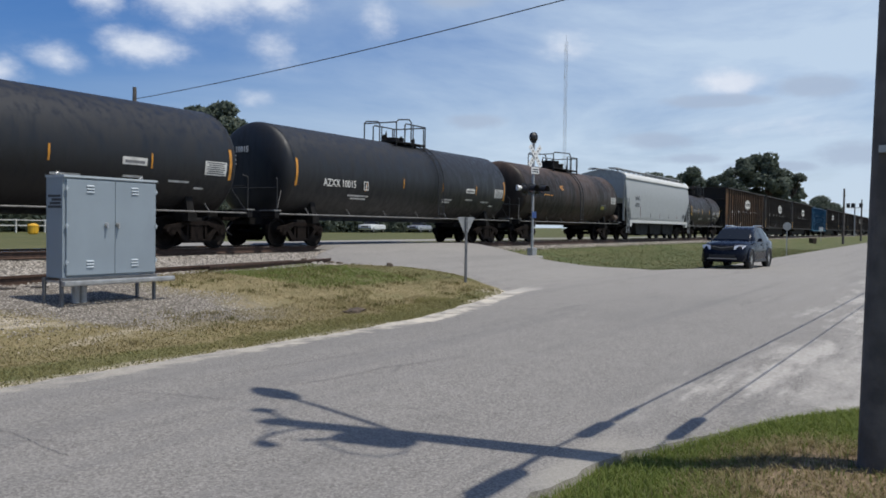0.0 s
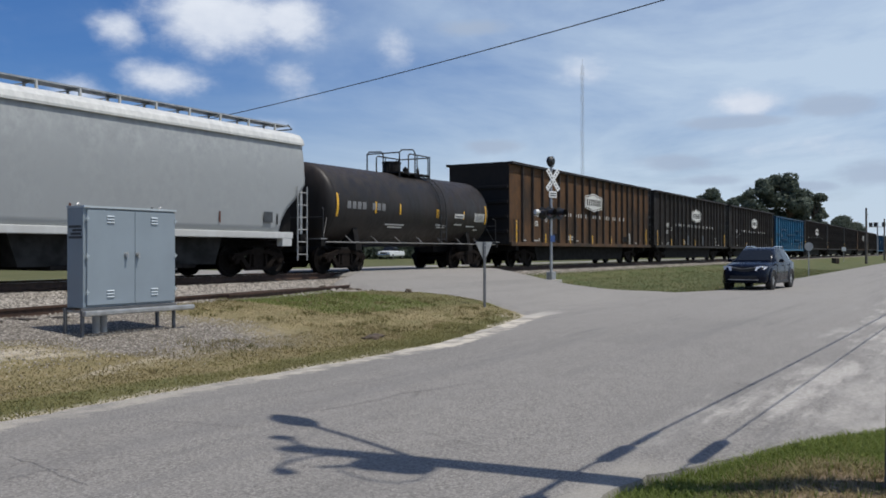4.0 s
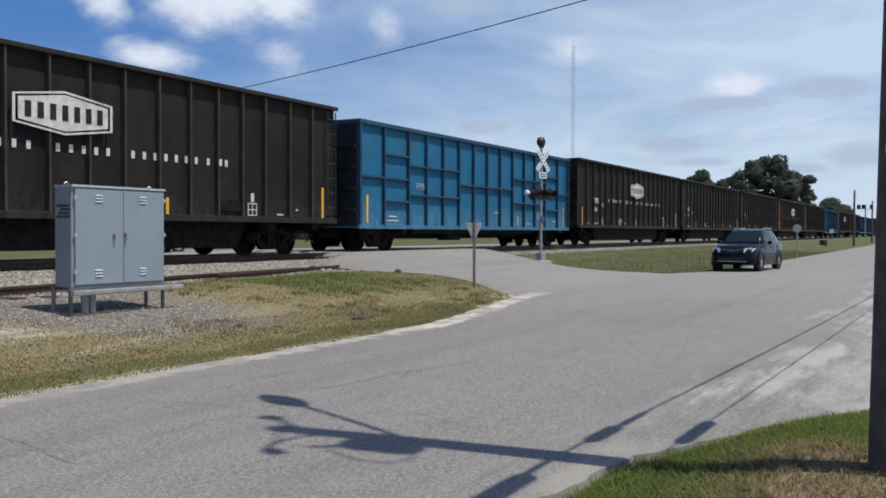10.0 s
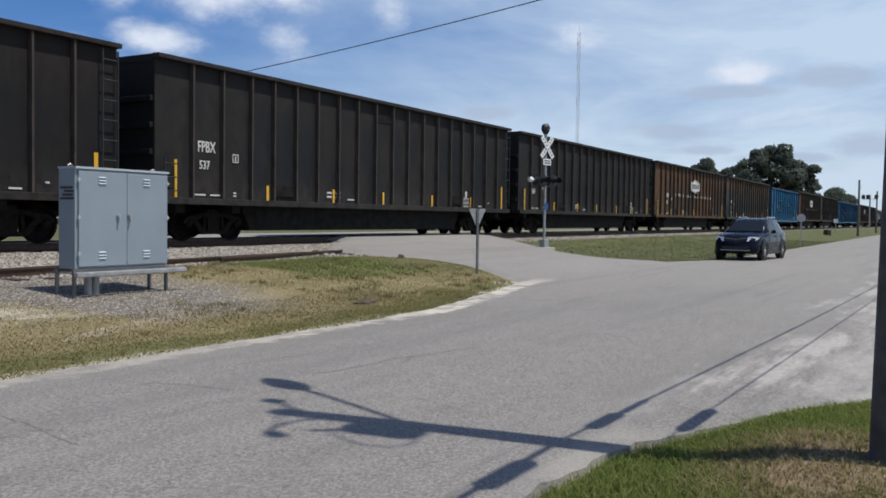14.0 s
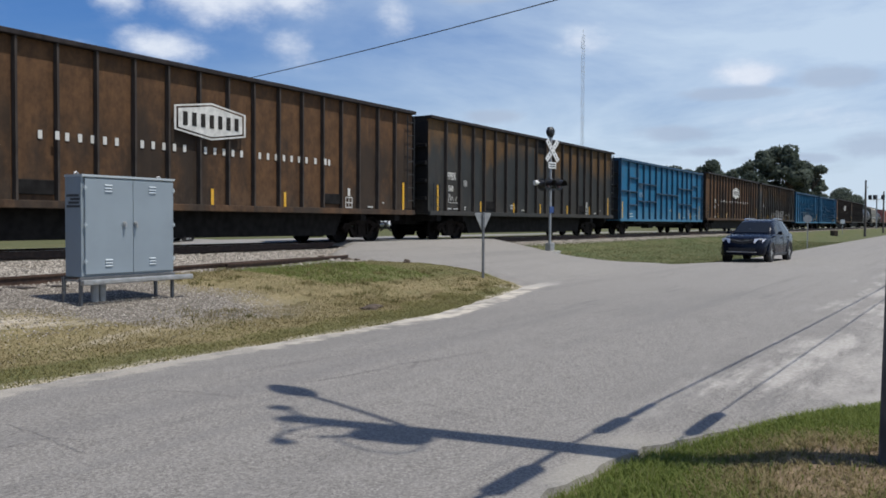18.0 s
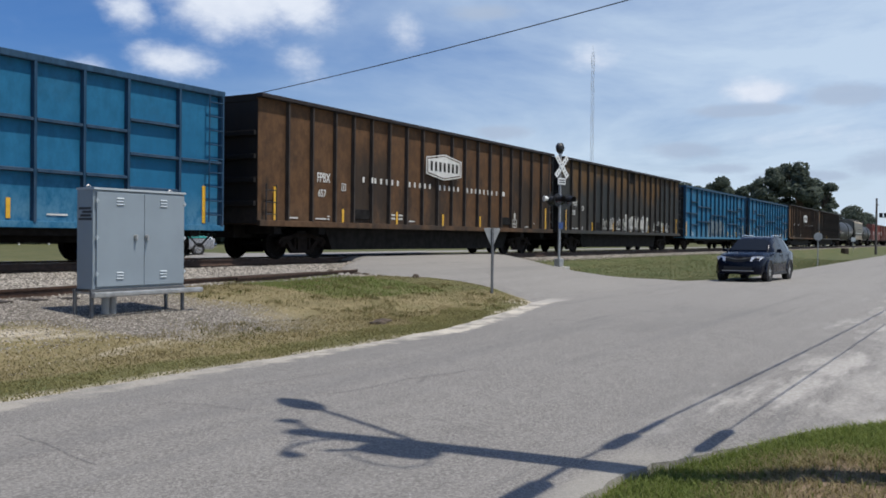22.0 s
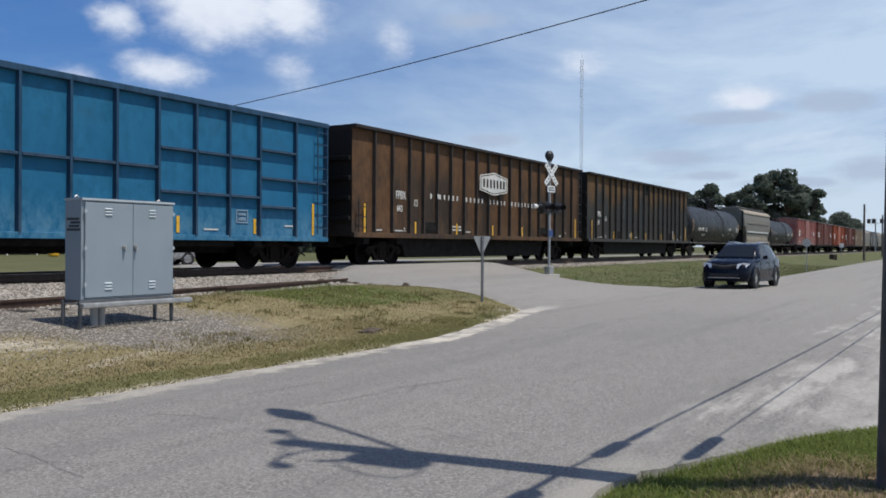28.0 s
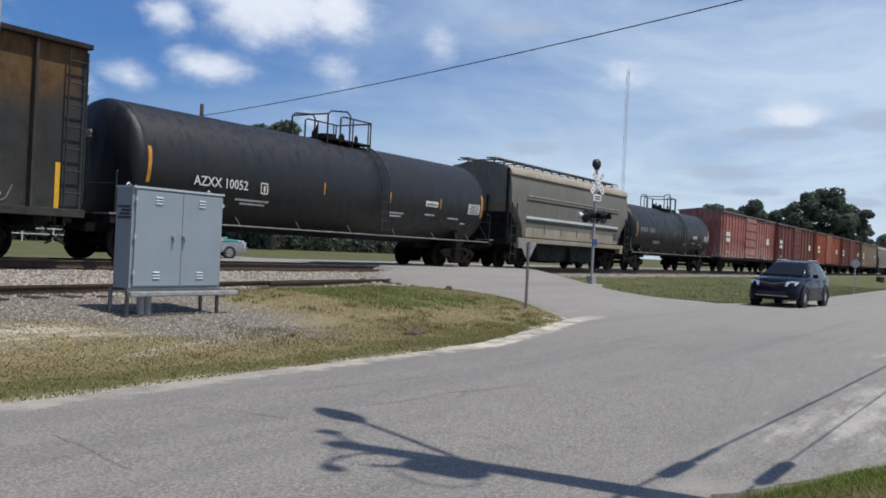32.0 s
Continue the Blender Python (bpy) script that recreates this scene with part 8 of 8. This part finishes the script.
CRACKS = [([(5.22, 6.5), (5.24, 6.09), (5.38, 5.69), (5.45, 5.05)], 0.008), ([(6.38, 5.07), (6.9, 4.94), (7.5, 4.95), (7.95, 4.81), (8.83, 4.6)], 0.012),
          ([(3.83, 5.92), (3.78, 5.46), (3.63, 4.9), (3.6, 4.7)], 0.008), ([(3.4, 5.26), (3.72, 5.26), (3.85, 4.97)], 0.006),
          ([(6.36, 6.03), (7.06, 5.92), (8.63, 5.69)], 0.008), ([(13.38, 4.57), (14.9, 4.29), (16.5, 3.51)], 0.012), ([(26.95, 5.45), (26.5, 5.05), (26.2, 4.6)], 0.035), ([(10.15, 2.24), (10.07, 2.06), (10.27, 1.99)], 0.02)]
for i, (pts, w) in enumerate(CRACKS):
    street_crack(pts, w, 50 + i)

# ---- trees ----
def leaf_cloud(name, blobs, n, size, mat, parent, seed):
    """Many small two-sided leaf clumps gathered in uneven lobes."""
    rng = np.random.default_rng(seed)
    vol = np.array([b[3] * b[4] * b[5] for b in blobs]) ** 0.7
    pick = rng.choice(len(blobs), n, p=vol / vol.sum())
    bl = np.array(blobs)[pick]
    d = rng.normal(size=(n, 3))
    d /= np.linalg.norm(d, axis=1)[:, None]
    rad = rng.uniform(0.55, 1.08, n)[:, None] ** 0.6
    c = bl[:, :3] + d * rad * bl[:, 3:6]
    u = rng.normal(size=(n, 3))
    u /= np.linalg.norm(u, axis=1)[:, None]
    w = np.cross(u, d + 0.3 * rng.normal(size=(n, 3)))
    w /= np.linalg.norm(w, axis=1)[:, None] + 1e-9
    s = size * rng.uniform(0.5, 1.3, n)[:, None]
    k = rng.uniform(0.45, 0.9, n)[:, None]
    nrm = np.cross(u, w)
    v = np.stack([c - u * s, c + w * s * k + nrm * s * 0.2, c + u * s, c - w * s * k + nrm * s * 0.2], 1).reshape(-1, 3)
    f = [(i * 4, i * 4 + 1, i * 4 + 2, i * 4 + 3) for i in range(n)]
    me = bpy.data.meshes.new(name)
    me.from_pydata(v.tolist(), [], f)
    me.materials.append(mat)
    ob = new(name, me)
    ob.parent = parent
    return ob


def make_tree(x, y, h, spread, seed, label, mat="leaf", trunk_part=0.35, lobes=22, leaves=6000, lean=0):
    rng = random.Random(seed)
    z0 = land(x, y)
    th = empty_thing("tree", label, "tree", m=pose(x, y, z0 - 0.1))
    bm = B()
    tz = h * trunk_part
    rod(bm, (0, 0, 0), (lean * 0.5, 0, tz), h * 0.028, 10, h * 0.02)
    rod(bm, (lean * 0.5, 0, tz), (lean, 0, h * 0.85), h * 0.02, 8, h * 0.005)
    blobs = []
    for i in range(lobes):
        a = rng.uniform(0, math.tau)
        k = (i + 0.5) / lobes
        zz = tz + (h - tz) * (0.12 + 0.78 * k)
        q = spread * (0.95 - 0.55 * abs(k - 0.45) * 1.6) * rng.uniform(0.45, 0.85)
        r = spread * rng.uniform(0.22, 0.40)
        p = (lean * k + q * math.cos(a), q * math.sin(a), zz)
        blobs.append((*p, r * 1.15, r * 1.15, r * 0.72))
        rod(bm, (lean * k * 0.6, 0, tz + (zz - tz) * 0.45), p, h * 0.009, 5, h * 0.003, False)
    part("trunk", bm, M["bark"], th)
    leaf_cloud("crown", blobs, leaves, h * 0.022, M[mat], th, seed)


OAK = "large dark green broadleaf tree in full summer leaf"
for (x, y, h, sp, sd) in ((158, 30.2, 14.1, 3.8, 3), (160, 26.0, 14.9, 5.0, 4), (164, 22.3, 11.4, 3.2, 5), (186, 20.3, 7.9, 3.0, 6), (205, 20.5, 7.2, 3.2, 7)):
    make_tree(x, y, h, sp, sd, OAK)
PINE = "dark green trees standing beyond the railway"
for (x, y, h, sp, sd) in ((222, 64, 15.8, 5.5, 11), (224, 54, 17.2, 5.0, 12), (226, 48.5, 15.5, 4.0, 13), (221, 59, 15.0, 4.5, 14), (210, 72, 12, 5, 15)):
    make_tree(x, y, h, sp, sd, PINE, "leaf")
for (x, y, h, sp, sd) in ((67.3, 64.7, 13.9, 3.9, 21), (70, 73, 11.0, 4.5, 22), (34, 82, 9.0, 5.5, 23), (80, 80, 10, 5, 24), (96, 82, 10, 5, 25), (120, 92, 11, 6, 26), (20, 80, 9, 5, 27), (6, 85, 9, 5, 28), (-8, 82, 9, 5, 29), (150, 90, 11, 6, 30), (48, 78, 9.5, 5, 31)):
    make_tree(x, y, h, sp, sd, "tall dark tree behind the far street", "leaf")


def hedge(x0, x1, y, h, seed):
    th = empty_thing("hedge", "dark green overgrown hedge along the far street", "hedge")
    rng = random.Random(seed)
    blobs = []
    x = x0
    while x < x1:
        r = rng.uniform(1.4, 2.6)
        blobs.append((x, y + rng.uniform(-1, 1), land(x, y) + h * rng.uniform(0.2, 0.5), r, 1.4, h * rng.uniform(0.45, 0.65)))
        x += r * 0.55
    leaf_cloud("foliage", blobs, int((x1 - x0) * 190), 0.34, M["leaf"], th, seed)


hedge(-10, 150, 70, 4.2, 41)
hedge(-14, 160, 73.5, 5.0, 42)


# ---- radio mast ----
def make_tower():
    x, y, h = 378.5, 149.8, 86.0
    th = empty_thing("radio_mast", "slender pale lattice radio mast far away", "radio mast", m=pose(x, y, 0.3))
    legs = [(0.75 * math.cos(a), 0.75 * math.sin(a)) for a in (0.3, 2.39, 4.49)]
    for lx, ly in legs:
        bm = B()
        rod(bm, (lx, ly, 0), (lx, ly, h), 0.06, 6)
        part("leg", bm, M["tower_steel"], th)
    bm = B()
    n = 58
    for i in range(n):
        z0, z1 = h * i / n, h * (i + 1) / n
        for k in range(3):
            a, b = legs[k], legs[(k + 1) % 3]
            rod(bm, (*a, z0), (*b, z1), 0.028, 4, None, False)
            rod(bm, (*a, z1), (*b, z1), 0.028, 4, None, False)
    part("lattice", bm, M["tower_steel"], th)
    bm = B()
    rod(bm, (0, 0, h), (0, 0, h + 3), 0.06, 6)
    for z in (h * 0.93, h * 0.80, h * 0.62):
        rod(bm, (-1.3, 0.2, z), (-1.3, 0.2, z + 3.0), 0.14, 6)
    part("antenna", bm, M["tower_steel"], th)


make_tower()


# ---- grass, stones ----
def blades(name, pts, h0, h1, w, mat, label, seed, lean=(0.5, 2.0)):
    rng = np.random.default_rng(seed)
    n = len(pts)
    p = np.array(pts)
    a = rng.uniform(0, math.tau, n)
    h = rng.uniform(h0, h1, n)
    dx, dy = np.cos(a), np.sin(a)
    ln = rng.uniform(lean[0], lean[1], n) * h
    b = a
    ww = w * rng.uniform(0.6, 1.4, n)
    base = p
    v0 = base + np.stack([-dy * ww, dx * ww, -0.02 + 0 * h], 1)
    v1 = base + np.stack([dy * ww, -dx * ww, -0.02 + 0 * h], 1)
    mid = base + np.stack([np.cos(b) * ln * 0.35, np.sin(b) * ln * 0.35, h * 0.6], 1)
    m0 = mid + np.stack([-dy * ww * 0.7, dx * ww * 0.7, 0 * h], 1)
    m1 = mid + np.stack([dy * ww * 0.7, -dx * ww * 0.7, 0 * h], 1)
    tip = base + np.stack([np.cos(b) * ln, np.sin(b) * ln, h], 1)
    v = np.stack([v0, v1, m1, m0, tip], 1).reshape(-1, 3)
    f = []
    for i in range(n):
        k = i * 5
        f.append((k, k + 1, k + 2, k + 3))
        f.append((k + 3, k + 2, k + 4))
    me = bpy.data.meshes.new(name)
    me.from_pydata(v.tolist(), [], f)
    me.materials.append(mat)
    return tagged(new(name, me), label, "grass", kind="stuff")


def scatter(n, x0, x1, y0, y1, keep, seed):
    rng = random.Random(seed)
    out = []
    while n > 0:
        n -= 1
        x, y = rng.uniform(x0, x1), rng.uniform(y0, y1)
        k = keep(x, y)
        if k > 0 and rng.random() < k:
            out.append((x, y, land(x, y)))
    return out


def bare_earth(x, y):
    w = 0.3 * noise.noise((x * 1.6, y * 1.6, 14))
    return (x + w - 5.45) ** 2 + 2 * (y + w - 0.55) ** 2


def lush(x, y):
    """The thick turf round the pole thins out on all sides."""
    w = 0.5 * noise.noise((x * 1.1, y * 1.1, 19))
    return min(1, max(0, min((x - 3.0) / 1.3, (10.0 - x) / 1.6, (y + 1.6) / 0.9) + w)) if 3.0 < x < 10.0 and y > -1.6 else 0.0


def near_keep(x, y):
    e = edge_near(x)
    if y > e - 0.02:
        return 0
    bare = bare_earth(x, y)
    k = 1.0 if bare > 1.1 else 0.03 + 0.95 * max(0, bare - 0.35)
    return k * (0.55 + 0.45 * min(1, (e - y) * 3)) * lush(x, y)


blades("verge_grass", scatter(130000, 3.0, 10.0, -1.6, 2.1, near_keep, 1), 0.02, 0.07, 0.0034, M["grass_lush"], "lush green grass on the near verge", 1, (0.4, 1.6))
def outer_keep(x, y):
    if y > edge_near(x) - 0.03 or lush(x, y) > 0.7:
        return 0
    d = max(3.0 - x, x - 10.0, -1.6 - y, 0)
    return max(0.0, 1 - d / 9 + 0.5 * noise.noise((x * 0.4, y * 0.4, 1)))


blades("verge_grass", scatter(150000, -9.0, 20.0, -9.0, 2.1, outer_keep, 31), 0.02, 0.06, 0.006, M["grass_lush"], "green grass on the near verge", 31, (0.4, 1.6))
blades("verge_grass", scatter(48000, 4.0, 7.0, -0.8, 1.9, lambda x, y: (0.35 if bare_earth(x, y) < 0.35 else 0.8) if bare_earth(x, y) < 1.4 and y < edge_near(x) else 0, 2), 0.012, 0.045, 0.004, M["grass_dry"], "thin dry grass on bare soil", 2, (1.0, 3.0))


def street_strip(x, y):
    """Above nought within the greener strip that follows the street."""
    return 0.72 - (y - edge_far(x)) + 0.3 * noise.noise((x * 1.1, y * 1.6, 6)) + min(0.25, max(0, (x - 11.5) * 0.2))


def island(x, y):
    if y < edge_far(x) + 0.03 or x > cross_lo(max(y, 8.7)) - 0.15 or y > 13.6 - 0.02 * (x - 12):
        return 0
    a = 0.5 + 0.9 * noise.noise((x * 0.35, y * 0.6, 2.0))
    if x < 11.0:
        a *= 0.75 if street_strip(x, y) < 0 else 1.0
    edge = 1.0 if y < 8.7 else 0.5 if x < 7.6 and y < 10.6 + 0.5 * noise.noise((x, y, 9)) else min(1, max(0, (x - 10.2 + 1.2 * noise.noise((y, x * 0.3, 4))) / 1.6))
    return max(0.12, min(1, a + 0.45)) * edge


def is_green(x, y):
    g = 0.5 + 0.7 * noise.noise((x * 0.4 + 3, y * 0.7, 8)) + (0.5 if y > 10.2 + 0.05 * (x - 12) and 13.3 < x < 17.6 + 0.6 * noise.noise((y * 2, x, 3)) else -0.35)
    return g > 0.5 and y > 9.4


pts = scatter(120000, 2.0, 20.0, 7.3, 13.8, island, 3)
green_pts = [p for p in pts if is_green(p[0], p[1])]
rest = [p for p in pts if not is_green(p[0], p[1])]
is_olive = [street_strip(p[0], p[1]) > 0 or noise.noise((p[0] * 0.9, p[1] * 1.4, 6)) > 0.28 for p in rest]
olive = [p for p, q in zip(rest, is_olive) if q]
straw = [p for p, q in zip(rest, is_olive) if not q]
blades("verge_grass", green_pts, 0.012, 0.040, 0.006, M["grass"], "green grass between street and railway", 3, (0.9, 2.4))
blades("verge_grass", olive, 0.007, 0.022, 0.007, M["grass_olive"], "mown olive-green grass along the street", 4, (1.2, 3.5))
blades("verge_grass", straw, 0.007, 0.022, 0.006, M["grass_dry"], "dry straw-coloured grass between street and railway", 14, (1.2, 3.5))


def strip_keep(x, y):
    """Close mown strip along the far edge of the street."""
    if y < edge_far(x) + 0.03 or y > 9.3 + 0.4 * noise.noise((x * 0.8, y, 5)):
        return 0
    k = 0.45 + 0.55 * min(1, max(0, 0.6 + 0.9 * noise.noise((x * 0.9, y * 1.5, 12))))
    return k if street_strip(x, y) > 0 else 0.4 * k


mown = scatter(90000, 2.5, 15.5, 7.25, 9.6, strip_keep, 61)
cut = [street_strip(p[0], p[1]) for p in mown]
blades("verge_grass", [p for p, q in zip(mown, cut) if q > 0.0], 0.010, 0.034, 0.0045, M["grass_olive"], "mown olive-green grass along the street", 62, (0.8, 2.6))
blades("verge_grass", [p for p, q in zip(mown, cut) if q <= 0.0], 0.010, 0.034, 0.0045, M["grass_dry"], "dry straw-coloured grass between street and railway", 63, (0.8, 2.6))


def tufts(n, seed, x0=3.0):
    """Clumps of longer stalks left standing in the verge."""
    rng = random.Random(seed)
    out = []
    for _ in range(n):
        x, y = rng.uniform(x0, 18.5), rng.uniform(7.5, 13.0)
        if y < edge_far(x) + 0.15 or x > cross_lo(max(y, 8.7)) - 0.4 or (x < 10.6 and y > 9.5) or noise.noise((x * 0.6, y * 0.8, 21)) < -0.05:
            continue
        r = rng.uniform(0.05, 0.16)
        for _ in range(rng.randint(14, 34)):
            px, py = x + rng.gauss(0, r), y + rng.gauss(0, r * 0.7)
            out.append((px, py, land(px, py)))
    return out


blades("grass_tufts", tufts(330, 71, 8.5), 0.03, 0.085, 0.005, M["grass_tuft"], "brown-green clumps of longer grass in the verge", 72, (0.4, 1.6))
blades("grass_tufts", tufts(300, 73), 0.03, 0.075, 0.005, M["grass_dry"], "dry straw clumps in the verge", 74, (0.5, 2.0))


def right_field(x, y):
    if y < edge_far(x) + 0.05 or y > 16.1 or x < cross_hi(y) + 0.1:
        return 0
    return 0.9


blades("verge_grass", scatter(39000, 28.5, 80, 7.6, 16.1, right_field, 5), 0.015, 0.05, 0.012, M["grass_field"], "green grass slope below the railway", 5, (1.0, 3.0))
blades("verge_grass", scatter(1300, 28.5, 80, 7.6, 15, right_field, 6), 0.03, 0.09, 0.014, M["grass_dry"], "dry stalks on the slope below the railway", 6)


def stones(name, pts, s0, s1, label, seed):
    rng = np.random.default_rng(seed)
    n = len(pts)
    base = np.array([(1, 0, 0), (-1, 0, 0), (0, 1, 0), (0, -1, 0), (0, 0, 1), (0, 0, -1)], float)
    v = base[None] * rng.uniform(0.5, 1.0, (n, 6, 1)) + rng.uniform(-0.25, 0.25, (n, 6, 3))
    a = rng.uniform(0, math.tau, n)
    c, s = np.cos(a), np.sin(a)
    R = np.zeros((n, 3, 3))
    R[:, 0, 0], R[:, 0, 1], R[:, 1, 0], R[:, 1, 1], R[:, 2, 2] = c, -s, s, c, 0.75
    v = np.einsum("nij,nkj->nki", R, v) * rng.uniform(s0, s1, (n, 1, 1)) + np.array(pts)[:, None]
    fs = [(0, 2, 4), (2, 1, 4), (1, 3, 4), (3, 0, 4), (2, 0, 5), (1, 2, 5), (3, 1, 5), (0, 3, 5)]
    f = [tuple(i * 6 + k for k in t) for i in range(n) for t in fs]
    me = bpy.data.meshes.new(name)
    me.from_pydata(v.reshape(-1, 3).tolist(), [], f)
    me.materials.append(M["stones"])
    return tagged(new(name, me), label, "ballast", kind="stuff")


def ballast_keep(x, y):
    if x > cross_lo(max(8.7, y)) - 0.1:
        return 0
    if y > 13.0 - 0.03 * (16 - x):
        return 1 if y < 17.08 else 0
    if x < 11.0 + 0.8 * noise.noise((y * 0.9, x * 0.3, 3)) and y > 9.2:
        return 0.55
    return 0


stones("ballast_stones", scatter(44000, 2.0, 20.0, 9.2, 12.6, ballast_keep, 17), 0.009, 0.024, "pale crushed stone on the gravel apron", 17)
stones("ballast_stones", scatter(32000, 2.0, 23.0, 12.4, 17.1, ballast_keep, 7), 0.022, 0.05, "pale crushed stone ballast beside the rails", 7)
stones("ballast_stones", scatter(6500, 32.4, 75.0, 15.6, 17.1, lambda x, y: min(1, (y - 15.5) * 1.2), 8), 0.03, 0.06, "pale crushed stone ballast beside the rails", 8)
stones("loose_gravel", scatter(1500, 3.0, 13.0, 8.2, 10.2, lambda x, y: 0.7 if x < 11.5 else 0, 9), 0.008, 0.022, "loose gravel on the apron", 9)

# ---- what moves ----
def motions():
    times = [1.0 * i for i in range(33)]
    for car, x in CARS:
        walk(car, [(t, pose(x - travelled(t), TRACK_Y, RAIL_Z)) for t in times])
    roll = [(0, 0), (10, 0), (19.5, 0), (20, -0.22), (20.5, -0.55), (21, -1.0), (21.25, -1.32), (21.5, -1.65), (21.75, -1.98), (22, -2.28), (22.5, -2.62), (23, -2.74), (27, -2.75), (32, -2.75)]
    walk(SUV, [(t, pose(SUV_X + d, SUV_Y, 0.02, 0, 0, -4.0)) for t, d in roll])
    # its wheels turn as it rolls forward
    for w in [c for c in SUV.children if c.name.startswith("wheel") and not c.data]:
        x, y, z = w.location
        side = 1 if y < 0 else -1
        walk(w, [(t, pose(x, y, z, 0, side * math.degrees(d / 0.35), 0 if y < 0 else 180)) for t, d in roll])


SUV_X, SUV_Y = 37.0, 7.08
motions()
